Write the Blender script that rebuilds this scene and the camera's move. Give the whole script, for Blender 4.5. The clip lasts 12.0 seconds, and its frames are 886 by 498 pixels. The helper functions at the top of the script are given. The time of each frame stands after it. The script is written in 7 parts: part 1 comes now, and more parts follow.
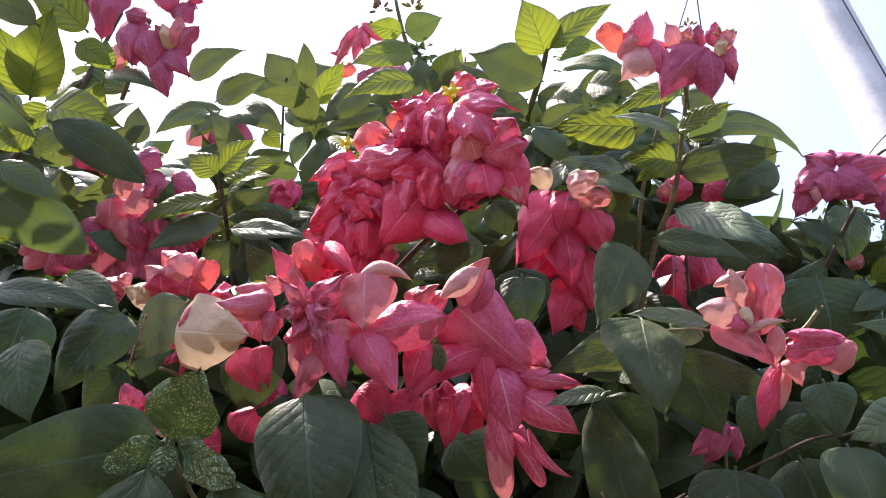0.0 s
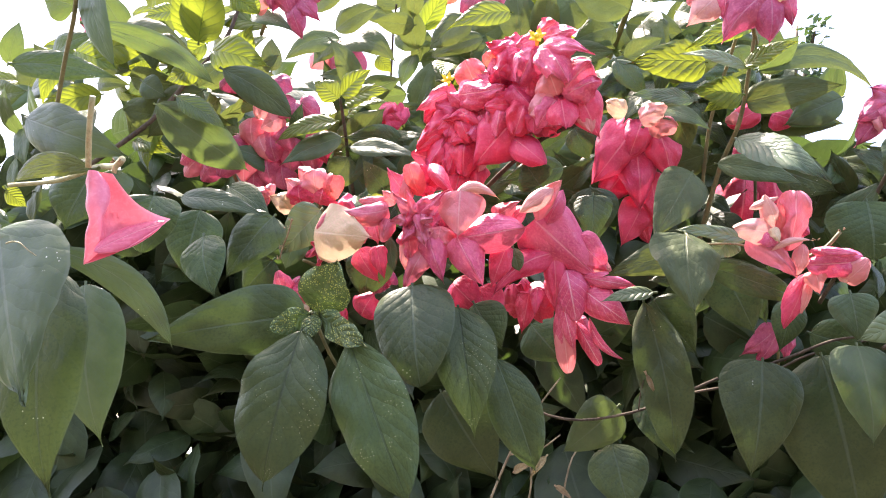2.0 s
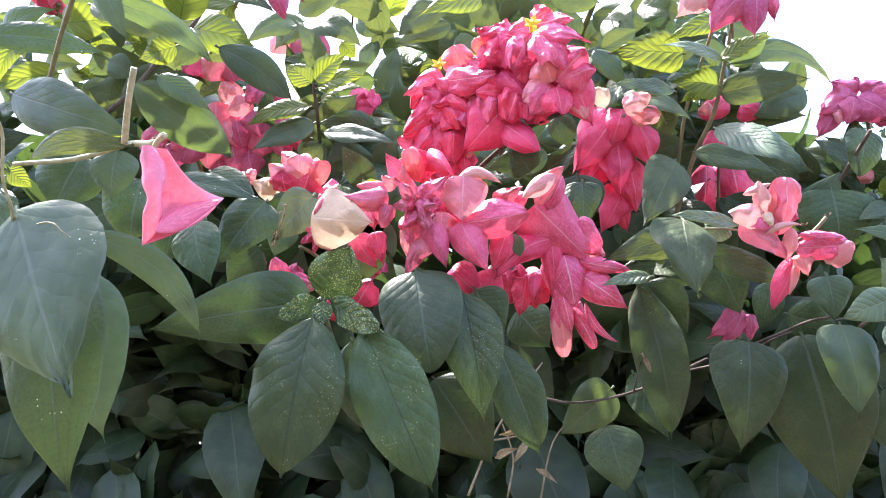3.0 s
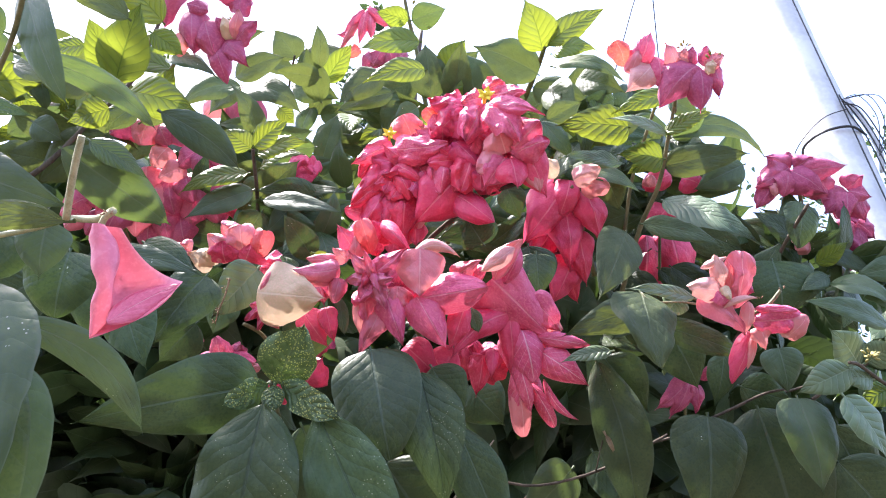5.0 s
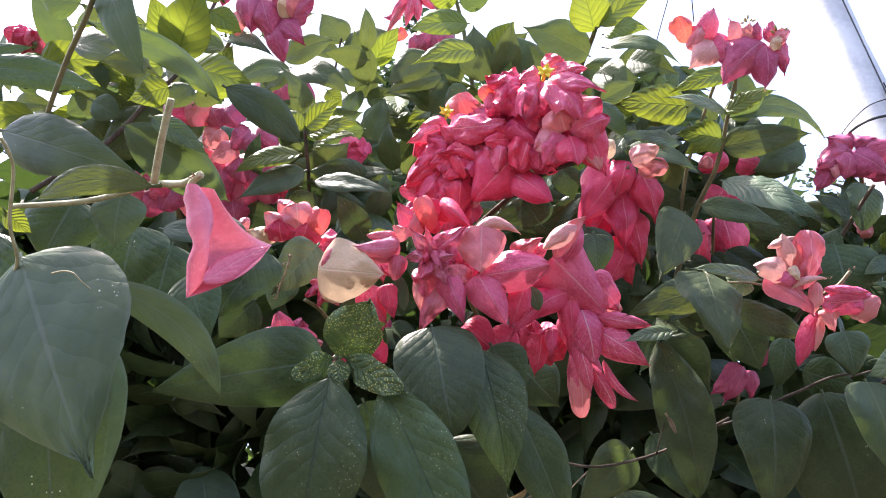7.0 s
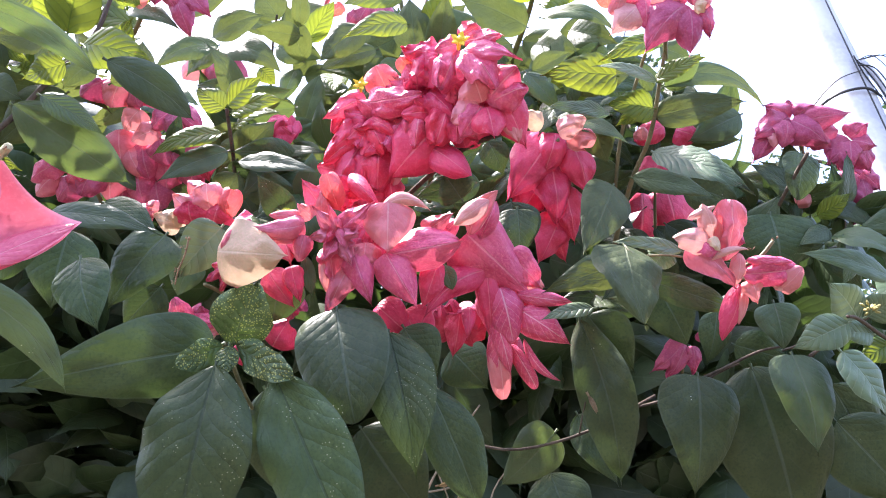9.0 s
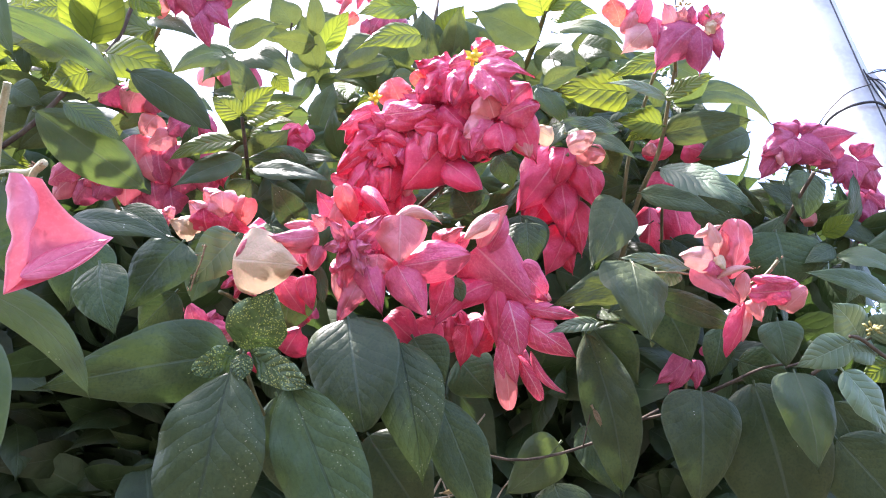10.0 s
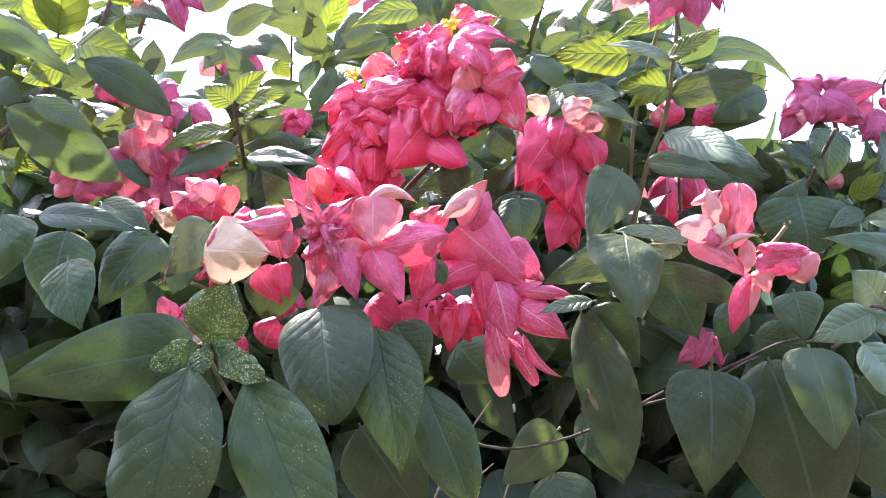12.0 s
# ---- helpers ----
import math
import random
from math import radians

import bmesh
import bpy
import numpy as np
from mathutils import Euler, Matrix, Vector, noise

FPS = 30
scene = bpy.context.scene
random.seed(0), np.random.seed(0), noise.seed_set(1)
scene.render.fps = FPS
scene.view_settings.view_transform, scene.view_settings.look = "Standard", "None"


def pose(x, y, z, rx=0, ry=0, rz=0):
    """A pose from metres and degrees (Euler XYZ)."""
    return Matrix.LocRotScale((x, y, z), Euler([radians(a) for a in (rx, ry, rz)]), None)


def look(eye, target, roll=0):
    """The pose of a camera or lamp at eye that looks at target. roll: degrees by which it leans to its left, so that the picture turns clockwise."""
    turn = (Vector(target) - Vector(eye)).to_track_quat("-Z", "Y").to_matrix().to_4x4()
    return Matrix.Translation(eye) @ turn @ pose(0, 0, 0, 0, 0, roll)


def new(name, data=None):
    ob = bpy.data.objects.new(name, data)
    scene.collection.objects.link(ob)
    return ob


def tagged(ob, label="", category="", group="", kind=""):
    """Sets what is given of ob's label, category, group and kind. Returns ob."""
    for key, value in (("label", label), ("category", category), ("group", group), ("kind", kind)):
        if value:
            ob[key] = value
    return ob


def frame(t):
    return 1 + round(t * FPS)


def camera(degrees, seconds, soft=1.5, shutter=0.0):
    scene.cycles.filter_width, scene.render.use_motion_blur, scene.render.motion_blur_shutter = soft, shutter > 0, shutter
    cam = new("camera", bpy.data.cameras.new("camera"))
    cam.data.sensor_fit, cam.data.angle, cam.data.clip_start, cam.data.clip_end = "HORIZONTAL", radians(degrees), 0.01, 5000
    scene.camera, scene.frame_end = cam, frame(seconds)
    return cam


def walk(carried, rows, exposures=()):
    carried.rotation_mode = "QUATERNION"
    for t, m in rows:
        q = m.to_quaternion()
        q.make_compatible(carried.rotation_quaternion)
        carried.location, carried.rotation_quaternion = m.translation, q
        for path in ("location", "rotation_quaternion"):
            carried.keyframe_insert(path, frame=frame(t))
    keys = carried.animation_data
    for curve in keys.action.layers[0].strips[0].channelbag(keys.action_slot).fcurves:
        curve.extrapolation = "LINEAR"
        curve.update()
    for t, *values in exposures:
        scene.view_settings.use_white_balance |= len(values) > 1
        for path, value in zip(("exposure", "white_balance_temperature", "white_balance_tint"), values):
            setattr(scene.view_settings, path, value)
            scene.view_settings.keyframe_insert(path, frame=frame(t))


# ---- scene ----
cam = camera(61.6, 12.0, soft=1.1)
METRES, EYE, TILT, LEAN, TURN = 0.55, 1.45, 30.0, 0.0, 0.0
ROWS = [
    (0.0, 0.0, 0.0, 0.0, 0.0, 0.0, -0.0),
    (0.5, 0.0476, -0.0959, 0.0371, 2.92, -0.64, -1.81),
    (1.0, 0.0616, -0.1745, 0.047, 3.4, -0.42, -2.98),
    (1.5, 0.0575, -0.2139, 0.0404, 4.83, -3.18, -2.55),
    (2.0, 0.0388, -0.2575, 0.0321, 7.89, -7.39, -0.98),
    (2.5, -0.0401, -0.2624, 0.0261, 3.72, -5.81, -2.91),
    (3.0, -0.1101, -0.2637, 0.0148, 1.53, -7.79, -1.58),
    (3.5, -0.1288, -0.2558, 0.0217, -0.61, -7.16, -1.19),
    (5.5, -0.1917, -0.1883, 0.0214, -5.01, -2.18, -2.53),
    (6.0, -0.215, -0.1866, 0.0061, -4.26, -2.26, -3.39),
    (6.5, -0.2265, -0.1919, 0.0026, -2.7, -2.94, -2.93),
    (8.5, -0.1372, -0.1711, -0.0122, -2.36, -4.4, -1.52),
    (9.0, -0.0954, -0.1435, -0.0084, -3.58, -4.73, -0.98),
    (9.5, -0.0889, -0.1488, 0.0098, -3.35, -4.38, -1.74),
    (10.0, -0.1062, -0.1659, 0.0079, -3.1, -4.46, -2.16),
    (10.5, -0.1314, -0.1747, 0.008, -3.07, -3.68, -2.79),
    (11.0, -0.1373, -0.161, -0.0008, -4.01, -4.01, -2.44),
    (11.5, -0.0758, -0.133, -0.0084, -2.23, -5.89, -0.49),
    (12.0, 0.0138, -0.1041, -0.002, 0.78, -5.73, 0.62),
]
EXPOSURES = [
    (0.0, 1.75, 6800, 20),
    (1.0, 1.51, 6900, 21),
    (1.5, 1.66, 7650, 24),
    (2.0, 2.76, 7260, 20),
    (2.5, 2.78, 6550, 20),
    (3.5, 2.96, 6040, 20),
    (5.5, 2.30, 6450, 18),
    (6.5, 2.10, 6600, 19),
    (8.5, 2.54, 6350, 21),
    (9.5, 2.66, 6260, 22),
    (11.0, 2.68, 6200, 21),
    (12.0, 2.82, 6140, 24),
]
walk(cam, [(t, pose(0, 0, EYE, TILT, LEAN, TURN) @ pose(METRES * x, METRES * y, METRES * z, 90 + pitch, roll, yaw)) for t, x, y, z, yaw, pitch, roll in ROWS], EXPOSURES)

# ---- light: hazy sky, the sun high above the shrub ----
SUN_DIR = Vector((-0.34, 0.20, 0.93)).normalized()
world = bpy.data.worlds.new("sky")
scene.world = world
world.use_nodes = True
wn = world.node_tree.nodes
sky = wn.new("ShaderNodeTexSky")
sky.sky_type = "NISHITA"
sky.sun_disc = False
sky.sun_elevation = math.asin(SUN_DIR.z)
sky.sun_rotation = math.atan2(SUN_DIR.x, SUN_DIR.y)
sky.dust_density = 2.8
sky.air_density = 1.0
world.node_tree.links.new(sky.outputs[0], wn["Background"].inputs[0])
wn["Background"].inputs[1].default_value = 0.15
sun = new("sun", bpy.data.lights.new("sun", "SUN"))
sun.data.energy = 4.9
sun.data.angle = radians(1.5)
sun.data.color = (1.0, 0.96, 0.91)
sun.matrix_world = look(SUN_DIR * 20, (0, 0, 0))


# ---- materials ----
def material(name):
    m = bpy.data.materials.new(name)
    m.use_nodes = True
    nt = m.node_tree
    nt.nodes.clear()
    return m, nt


def link(nt, a, b):
    nt.links.new(a, b)


def node(nt, kind, **values):
    n = nt.nodes.new(kind)
    for key, value in values.items():
        n.inputs[int(key[2:])].default_value = value
    return n


def maths(nt, op, a, b=None, clamp=False):
    n = nt.nodes.new("ShaderNodeMath")
    n.operation, n.use_clamp = op, clamp
    for i, v in enumerate((a, b)):
        if v is None:
            continue
        if isinstance(v, (int, float)):
            n.inputs[i].default_value = v
        else:
            nt.links.new(v, n.inputs[i])
    return n.outputs[0]


def mixed(nt, fac, a, b, blend="MIX"):
    n = nt.nodes.new("ShaderNodeMix")
    n.data_type, n.blend_type = "RGBA", blend
    for sock, v in ((n.inputs["Factor"], fac), (n.inputs[6], a), (n.inputs[7], b)):
        if isinstance(v, (int, float)):
            sock.default_value = v
        elif isinstance(v, tuple):
            sock.default_value = (*v, 1.0)
        else:
            nt.links.new(v, sock)
    return n.outputs[2]


def smooth_step(nt, v, lo, hi):
    n = nt.nodes.new("ShaderNodeMapRange")
    n.interpolation_type = "SMOOTHSTEP"
    nt.links.new(v, n.inputs[0])
    n.inputs[1].default_value, n.inputs[2].default_value = lo, hi
    return n.outputs[0]


def thin_blade(name, dark, light, vein, glow, through_share, rough, ribs, rib_depth, slope, mottle, mottle_amount, specks=0.0, speck_scale=260.0, speck_size=0.17, speck_colour=(0.7, 0.72, 0.6), edge=None, gloss=0.4, island=False, vein_show=0.45, crumple=0.0, vein_width=0.22, rib_share=1.0, vary=1.0, creases_at=(3.4, 2.3, 1.0)):
    """A leaf or bract: veins run along the blade's own coordinates, and light passes through it."""
    m, nt = material(name)
    uv = node(nt, "ShaderNodeUVMap")
    uv.uv_map = "blade"
    sep = node(nt, "ShaderNodeSeparateXYZ")
    link(nt, uv.outputs[0], sep.inputs[0])
    across = maths(nt, "ABSOLUTE", maths(nt, "SUBTRACT", sep.outputs[0], 0.5))
    along = sep.outputs[1]
    if island:
        geo = node(nt, "ShaderNodeNewGeometry")
        rnd = geo.outputs["Random Per Island"]
    else:
        rnd = node(nt, "ShaderNodeObjectInfo").outputs["Random"]
    tc = node(nt, "ShaderNodeTexCoord")
    shift = node(nt, "ShaderNodeVectorMath")
    link(nt, tc.outputs["Object"], shift.inputs[0])
    link(nt, rnd, shift.inputs[1])
    big = node(nt, "ShaderNodeTexNoise", i_2=38.0, i_3=4.0)
    fine = node(nt, "ShaderNodeTexNoise", i_2=420.0, i_3=3.0)
    link(nt, shift.outputs[0], big.inputs[0])
    link(nt, shift.outputs[0], fine.inputs[0])
    # side veins: evenly spaced, sweeping to the tip
    wob = maths(nt, "MULTIPLY", maths(nt, "SUBTRACT", big.outputs[0], 0.5), 0.13)
    ph = maths(nt, "ADD", maths(nt, "SUBTRACT", along, maths(nt, "MULTIPLY", maths(nt, "POWER", across, 0.85), slope)), wob)
    wave = maths(nt, "ABSOLUTE", maths(nt, "SINE", maths(nt, "MULTIPLY", ph, ribs * math.pi)))
    line = smooth_step(nt, wave, vein_width, 0.02)
    mid = smooth_step(nt, across, 0.022, 0.008)
    rim = smooth_step(nt, across, 0.472, 0.494)
    veins = maths(nt, "MAXIMUM", maths(nt, "MULTIPLY", line, vein_show), maths(nt, "MAXIMUM", mid, maths(nt, "MULTIPLY", rim, 0.7)))
    col = mixed(nt, smooth_step(nt, big.outputs[0], 0.35, 0.68), dark, light)
    col = mixed(nt, maths(nt, "MULTIPLY", smooth_step(nt, fine.outputs[0], 0.45, 0.7), mottle_amount), col, mottle)
    if edge:
        e = smooth_step(nt, maths(nt, "ADD", along, maths(nt, "MULTIPLY", maths(nt, "SUBTRACT", big.outputs[0], 0.5), 0.5)), 0.72, 1.05)
        col = mixed(nt, maths(nt, "MULTIPLY", e, 0.7), col, edge)
    col = mixed(nt, maths(nt, "MULTIPLY", veins, 0.5), col, vein)
    if specks:
        dots = node(nt, "ShaderNodeTexVoronoi", i_2=speck_scale)
        link(nt, shift.outputs[0], dots.inputs["Vector"])
        d = smooth_step(nt, dots.outputs["Distance"], speck_size, speck_size * 0.6)
        keep = smooth_step(nt, big.outputs[0], 0.62 - specks, 0.68 - specks)
        col = mixed(nt, maths(nt, "MULTIPLY", d, keep), col, speck_colour)
    hsv = node(nt, "ShaderNodeHueSaturation")
    link(nt, maths(nt, "ADD", maths(nt, "MULTIPLY", rnd, 0.024 * vary), 0.5 - 0.012 * vary), hsv.inputs["Hue"])
    link(nt, maths(nt, "ADD", maths(nt, "MULTIPLY", rnd, 0.45 * vary), 1.0 - 0.22 * vary), hsv.inputs["Value"])
    link(nt, col, hsv.inputs["Color"])
    bump = node(nt, "ShaderNodeBump")
    bump.inputs["Strength"].default_value = 0.9
    bump.inputs["Distance"].default_value = rib_depth
    height = maths(nt, "ADD", maths(nt, "SUBTRACT", maths(nt, "MULTIPLY", maths(nt, "POWER", wave, 0.6), rib_share), maths(nt, "MULTIPLY", mid, 0.6)), maths(nt, "MULTIPLY", fine.outputs[0], 0.35))
    if crumple:
        stretch = node(nt, "ShaderNodeVectorMath")
        stretch.operation = "MULTIPLY_ADD"
        link(nt, uv.outputs[0], stretch.inputs[0])
        stretch.inputs[1].default_value = creases_at
        spread = node(nt, "ShaderNodeVectorMath")
        spread.operation = "SCALE"
        link(nt, rnd, spread.inputs[0])
        spread.inputs[3].default_value = 37.0
        link(nt, spread.outputs[0], stretch.inputs[2])
        creases = node(nt, "ShaderNodeTexNoise", i_2=1.0, i_3=3.5, i_4=0.6)
        link(nt, stretch.outputs[0], creases.inputs[0])
        ridge = maths(nt, "ABSOLUTE", maths(nt, "SUBTRACT", creases.outputs[0], 0.5))
        height = maths(nt, "ADD", height, maths(nt, "MULTIPLY", ridge, crumple))
    link(nt, height, bump.inputs["Height"])
    front = node(nt, "ShaderNodeBsdfPrincipled")
    front.inputs["Roughness"].default_value = rough
    front.inputs["Specular IOR Level"].default_value = gloss
    link(nt, hsv.outputs[0], front.inputs["Base Color"])
    link(nt, bump.outputs[0], front.inputs["Normal"])
    back = node(nt, "ShaderNodeBsdfTranslucent")
    link(nt, mixed(nt, maths(nt, "SUBTRACT", 0.8, maths(nt, "MULTIPLY", veins, 0.4)), hsv.outputs[0], glow), back.inputs[0])
    link(nt, bump.outputs[0], back.inputs["Normal"])
    mix = node(nt, "ShaderNodeMixShader", i_0=through_share)
    link(nt, front.outputs[0], mix.inputs[1])
    link(nt, back.outputs[0], mix.inputs[2])
    out = node(nt, "ShaderNodeOutputMaterial")
    link(nt, mix.outputs[0], out.inputs[0])
    return m


def rough_skin(name, dark, light, scale, rough, metallic=0.0, bump_depth=0.002, stretch=(1, 1, 1), spec=0.4):
    m, nt = material(name)
    tc = node(nt, "ShaderNodeTexCoord")
    mp = node(nt, "ShaderNodeMapping")
    mp.inputs["Scale"].default_value = stretch
    link(nt, tc.outputs["Object"], mp.inputs[0])
    a = node(nt, "ShaderNodeTexNoise", i_2=scale, i_3=5.0)
    b = node(nt, "ShaderNodeTexNoise", i_2=scale * 9, i_3=3.0)
    for n in (a, b):
        link(nt, mp.outputs[0], n.inputs[0])
    f = maths(nt, "ADD", maths(nt, "MULTIPLY", a.outputs[0], 0.7), maths(nt, "MULTIPLY", b.outputs[0], 0.3))
    p = node(nt, "ShaderNodeBsdfPrincipled")
    link(nt, mixed(nt, smooth_step(nt, f, 0.36, 0.64), dark, light), p.inputs["Base Color"])
    p.inputs["Roughness"].default_value, p.inputs["Metallic"].default_value = rough, metallic
    p.inputs["Specular IOR Level"].default_value = spec
    bp = node(nt, "ShaderNodeBump")
    bp.inputs["Distance"].default_value = bump_depth
    link(nt, f, bp.inputs["Height"])
    link(nt, bp.outputs[0], p.inputs["Normal"])
    out = node(nt, "ShaderNodeOutputMaterial")
    link(nt, p.outputs[0], out.inputs[0])
    return m


MATURE = thin_blade("mature_leaf", (0.042, 0.066, 0.022), (0.064, 0.094, 0.033), (0.10, 0.14, 0.09), (0.10, 0.17, 0.04), 0.09, 0.40, 9, 0.0007, 0.5, (0.022, 0.046, 0.02), 0.55, specks=-0.03, speck_scale=300.0, vein_show=0.18, crumple=4.0, rib_share=0.4, gloss=0.3)
# Lighter, thinner copy of the mature leaf, with sunlight put into its colour.
SUNLIT = thin_blade("sunlit_leaf", (0.055, 0.080, 0.027), (0.082, 0.115, 0.041), (0.11, 0.15, 0.07), (0.19, 0.235, 0.045), 0.18, 0.48, 9, 0.0006, 0.5, (0.045, 0.068, 0.026), 0.5, vein_show=0.3, crumple=5.0, rib_share=0.4, gloss=0.25)
BULLATE = thin_blade("puckered_leaf", (0.046, 0.078, 0.026), (0.074, 0.112, 0.040), (0.035, 0.055, 0.03), (0.10, 0.17, 0.04), 0.08, 0.45, 9, 0.0008, 0.5, (0.032, 0.058, 0.022), 0.5, specks=0.10, speck_scale=420.0, speck_size=0.2, speck_colour=(0.40, 0.42, 0.28), vein_show=0.3, crumple=4.0, rib_share=0.6, vein_width=0.3, gloss=0.3)
YOUNG = thin_blade("young_leaf", (0.085, 0.135, 0.020), (0.125, 0.185, 0.032), (0.04, 0.085, 0.014), (0.26, 0.31, 0.022), 0.34, 0.4, 8, 0.0009, 0.52, (0.10, 0.15, 0.025), 0.3, vein_show=0.5, vein_width=0.36)
SPECKLED = thin_blade("speckled_leaf", (0.068, 0.115, 0.045), (0.105, 0.160, 0.070), (0.14, 0.19, 0.10), (0.12, 0.2, 0.03), 0.10, 0.45, 7, 0.0014, 0.45, (0.08, 0.12, 0.04), 0.4, specks=0.22, speck_scale=560.0, speck_size=0.40, speck_colour=(0.42, 0.46, 0.15), vein_show=0.25, crumple=4.0)
RIBBED = thin_blade("ribbed_leaf", (0.05, 0.085, 0.045), (0.085, 0.125, 0.07), (0.16, 0.2, 0.13), (0.16, 0.26, 0.05), 0.16, 0.38, 11, 0.0007, 0.5, (0.06, 0.09, 0.05), 0.35, specks=0.02, vein_show=0.5, vein_width=0.35)
AGED = thin_blade("aged_leaf", (0.05, 0.085, 0.03), (0.08, 0.12, 0.045), (0.14, 0.18, 0.09), (0.16, 0.235, 0.045), 0.19, 0.45, 9, 0.0005, 0.45, (0.08, 0.09, 0.04), 0.5, vein_show=0.15, crumple=5.0, rib_share=0.3)
PALE = thin_blade("pale_leaf", (0.085, 0.125, 0.060), (0.125, 0.17, 0.085), (0.20, 0.25, 0.15), (0.18, 0.23, 0.09), 0.08, 0.42, 8, 0.0007, 0.34, (0.09, 0.13, 0.06), 0.3)
GREYED = thin_blade("greyed_leaf", (0.056, 0.088, 0.042), (0.082, 0.118, 0.058), (0.12, 0.15, 0.11), (0.12, 0.2, 0.06), 0.05, 0.40, 9, 0.0003, 0.5, (0.06, 0.09, 0.07), 0.35, specks=-0.03, gloss=0.24, vein_show=0.10, crumple=5.0, rib_share=0.6)
RED = thin_blade("red_bract", (0.56, 0.034, 0.092), (0.69, 0.070, 0.160), (0.80, 0.26, 0.31), (0.74, 0.045, 0.115), 0.045, 0.40, 6, 0.0006, 0.75, (0.72, 0.13, 0.19), 0.35, gloss=0.36, vein_show=0.16, crumple=5.5, rib_share=0.35, creases_at=(4.6, 2.9, 1.0), vary=0.35)
PINK = thin_blade("pink_bract", (0.58, 0.066, 0.155), (0.71, 0.125, 0.240), (0.84, 0.36, 0.40), (0.88, 0.115, 0.20), 0.07, 0.40, 6, 0.0007, 0.75, (0.80, 0.22, 0.28), 0.45, gloss=0.36, vein_show=0.3, crumple=5.5, vein_width=0.16, rib_share=0.35, creases_at=(4.6, 2.9, 1.0), vary=0.35)
VEINED = thin_blade("veined_bract", (0.58, 0.066, 0.155), (0.71, 0.125, 0.240), (0.92, 0.62, 0.66), (0.88, 0.115, 0.20), 0.07, 0.40, 6, 0.0007, 0.75, (0.80, 0.22, 0.28), 0.45, gloss=0.36, vein_show=0.9, crumple=5.5, vein_width=0.13, rib_share=0.35, creases_at=(4.6, 2.9, 1.0), vary=0.35)
MAUVE = thin_blade("dusty_pink_bract", (0.57, 0.115, 0.165), (0.69, 0.20, 0.25), (0.76, 0.36, 0.40), (0.74, 0.16, 0.23), 0.07, 0.40, 6, 0.0005, 0.75, (0.58, 0.13, 0.19), 0.45, gloss=0.36, vein_show=0.2, crumple=5.5, rib_share=0.35, creases_at=(4.6, 2.9, 1.0), vary=0.4)
MAGENTA = thin_blade("magenta_bract", (0.37, 0.048, 0.12), (0.47, 0.090, 0.175), (0.56, 0.22, 0.30), (0.50, 0.065, 0.16), 0.07, 0.40, 6, 0.0006, 0.75, (0.62, 0.15, 0.23), 0.4, gloss=0.36, vein_show=0.2, crumple=4.5, rib_share=0.35, creases_at=(4.6, 2.9, 1.0), vary=0.4)
# Pale pink of faded bracts, also used to put sunlight into some bracts' colour.
FADED_LIT = thin_blade("faded_and_sunlit_bract", (0.62, 0.17, 0.21), (0.72, 0.27, 0.30), (0.82, 0.45, 0.45), (0.80, 0.26, 0.25), 0.11, 0.40, 6, 0.0005, 0.75, (0.72, 0.2, 0.26), 0.45, gloss=0.36, vein_show=0.2, crumple=4.5, rib_share=0.35, creases_at=(4.6, 2.9, 1.0), vary=0.4)
CREAM = thin_blade("cream_bract", (0.50, 0.36, 0.225), (0.60, 0.455, 0.305), (0.68, 0.54, 0.40), (0.80, 0.60, 0.42), 0.12, 0.40, 6, 0.0004, 0.75, (0.72, 0.42, 0.33), 0.4, edge=(0.74, 0.40, 0.31), gloss=0.36, vein_show=0.22, crumple=3.6, rib_share=0.35, creases_at=(4.6, 2.9, 1.0), vary=0.4)
SHELL = thin_blade("shell_pink_bract", (0.56, 0.24, 0.24), (0.66, 0.34, 0.32), (0.74, 0.50, 0.48), (0.80, 0.40, 0.36), 0.12, 0.40, 6, 0.0004, 0.75, (0.72, 0.42, 0.33), 0.4, edge=(0.74, 0.40, 0.31), gloss=0.36, vein_show=0.22, crumple=3.6, rib_share=0.35, creases_at=(4.6, 2.9, 1.0), vary=0.4)
CORAL = thin_blade("coral_bract", (0.62, 0.085, 0.10), (0.72, 0.16, 0.17), (0.80, 0.30, 0.28), (0.92, 0.13, 0.11), 0.16, 0.40, 6, 0.0005, 0.75, (0.74, 0.2, 0.2), 0.4, gloss=0.36, vein_show=0.22, crumple=4.5, rib_share=0.35, creases_at=(4.6, 2.9, 1.0), vary=0.4)
ORANGE = thin_blade("orange_bract", (0.64, 0.075, 0.075), (0.74, 0.15, 0.13), (0.85, 0.36, 0.28), (0.95, 0.16, 0.09), 0.20, 0.40, 6, 0.0005, 0.75, (0.78, 0.25, 0.22), 0.4, gloss=0.36, vein_show=0.22, crumple=4.5, rib_share=0.35, creases_at=(4.6, 2.9, 1.0), vary=0.4)
SALMON = thin_blade("salmon_bract", (0.60, 0.19, 0.20), (0.70, 0.28, 0.28), (0.8, 0.42, 0.4), (0.8, 0.26, 0.24), 0.14, 0.40, 6, 0.0004, 0.75, (0.72, 0.2, 0.22), 0.35, gloss=0.36, vein_show=0.1, crumple=3.6, rib_share=0.35, creases_at=(4.6, 2.9, 1.0), vary=0.4)
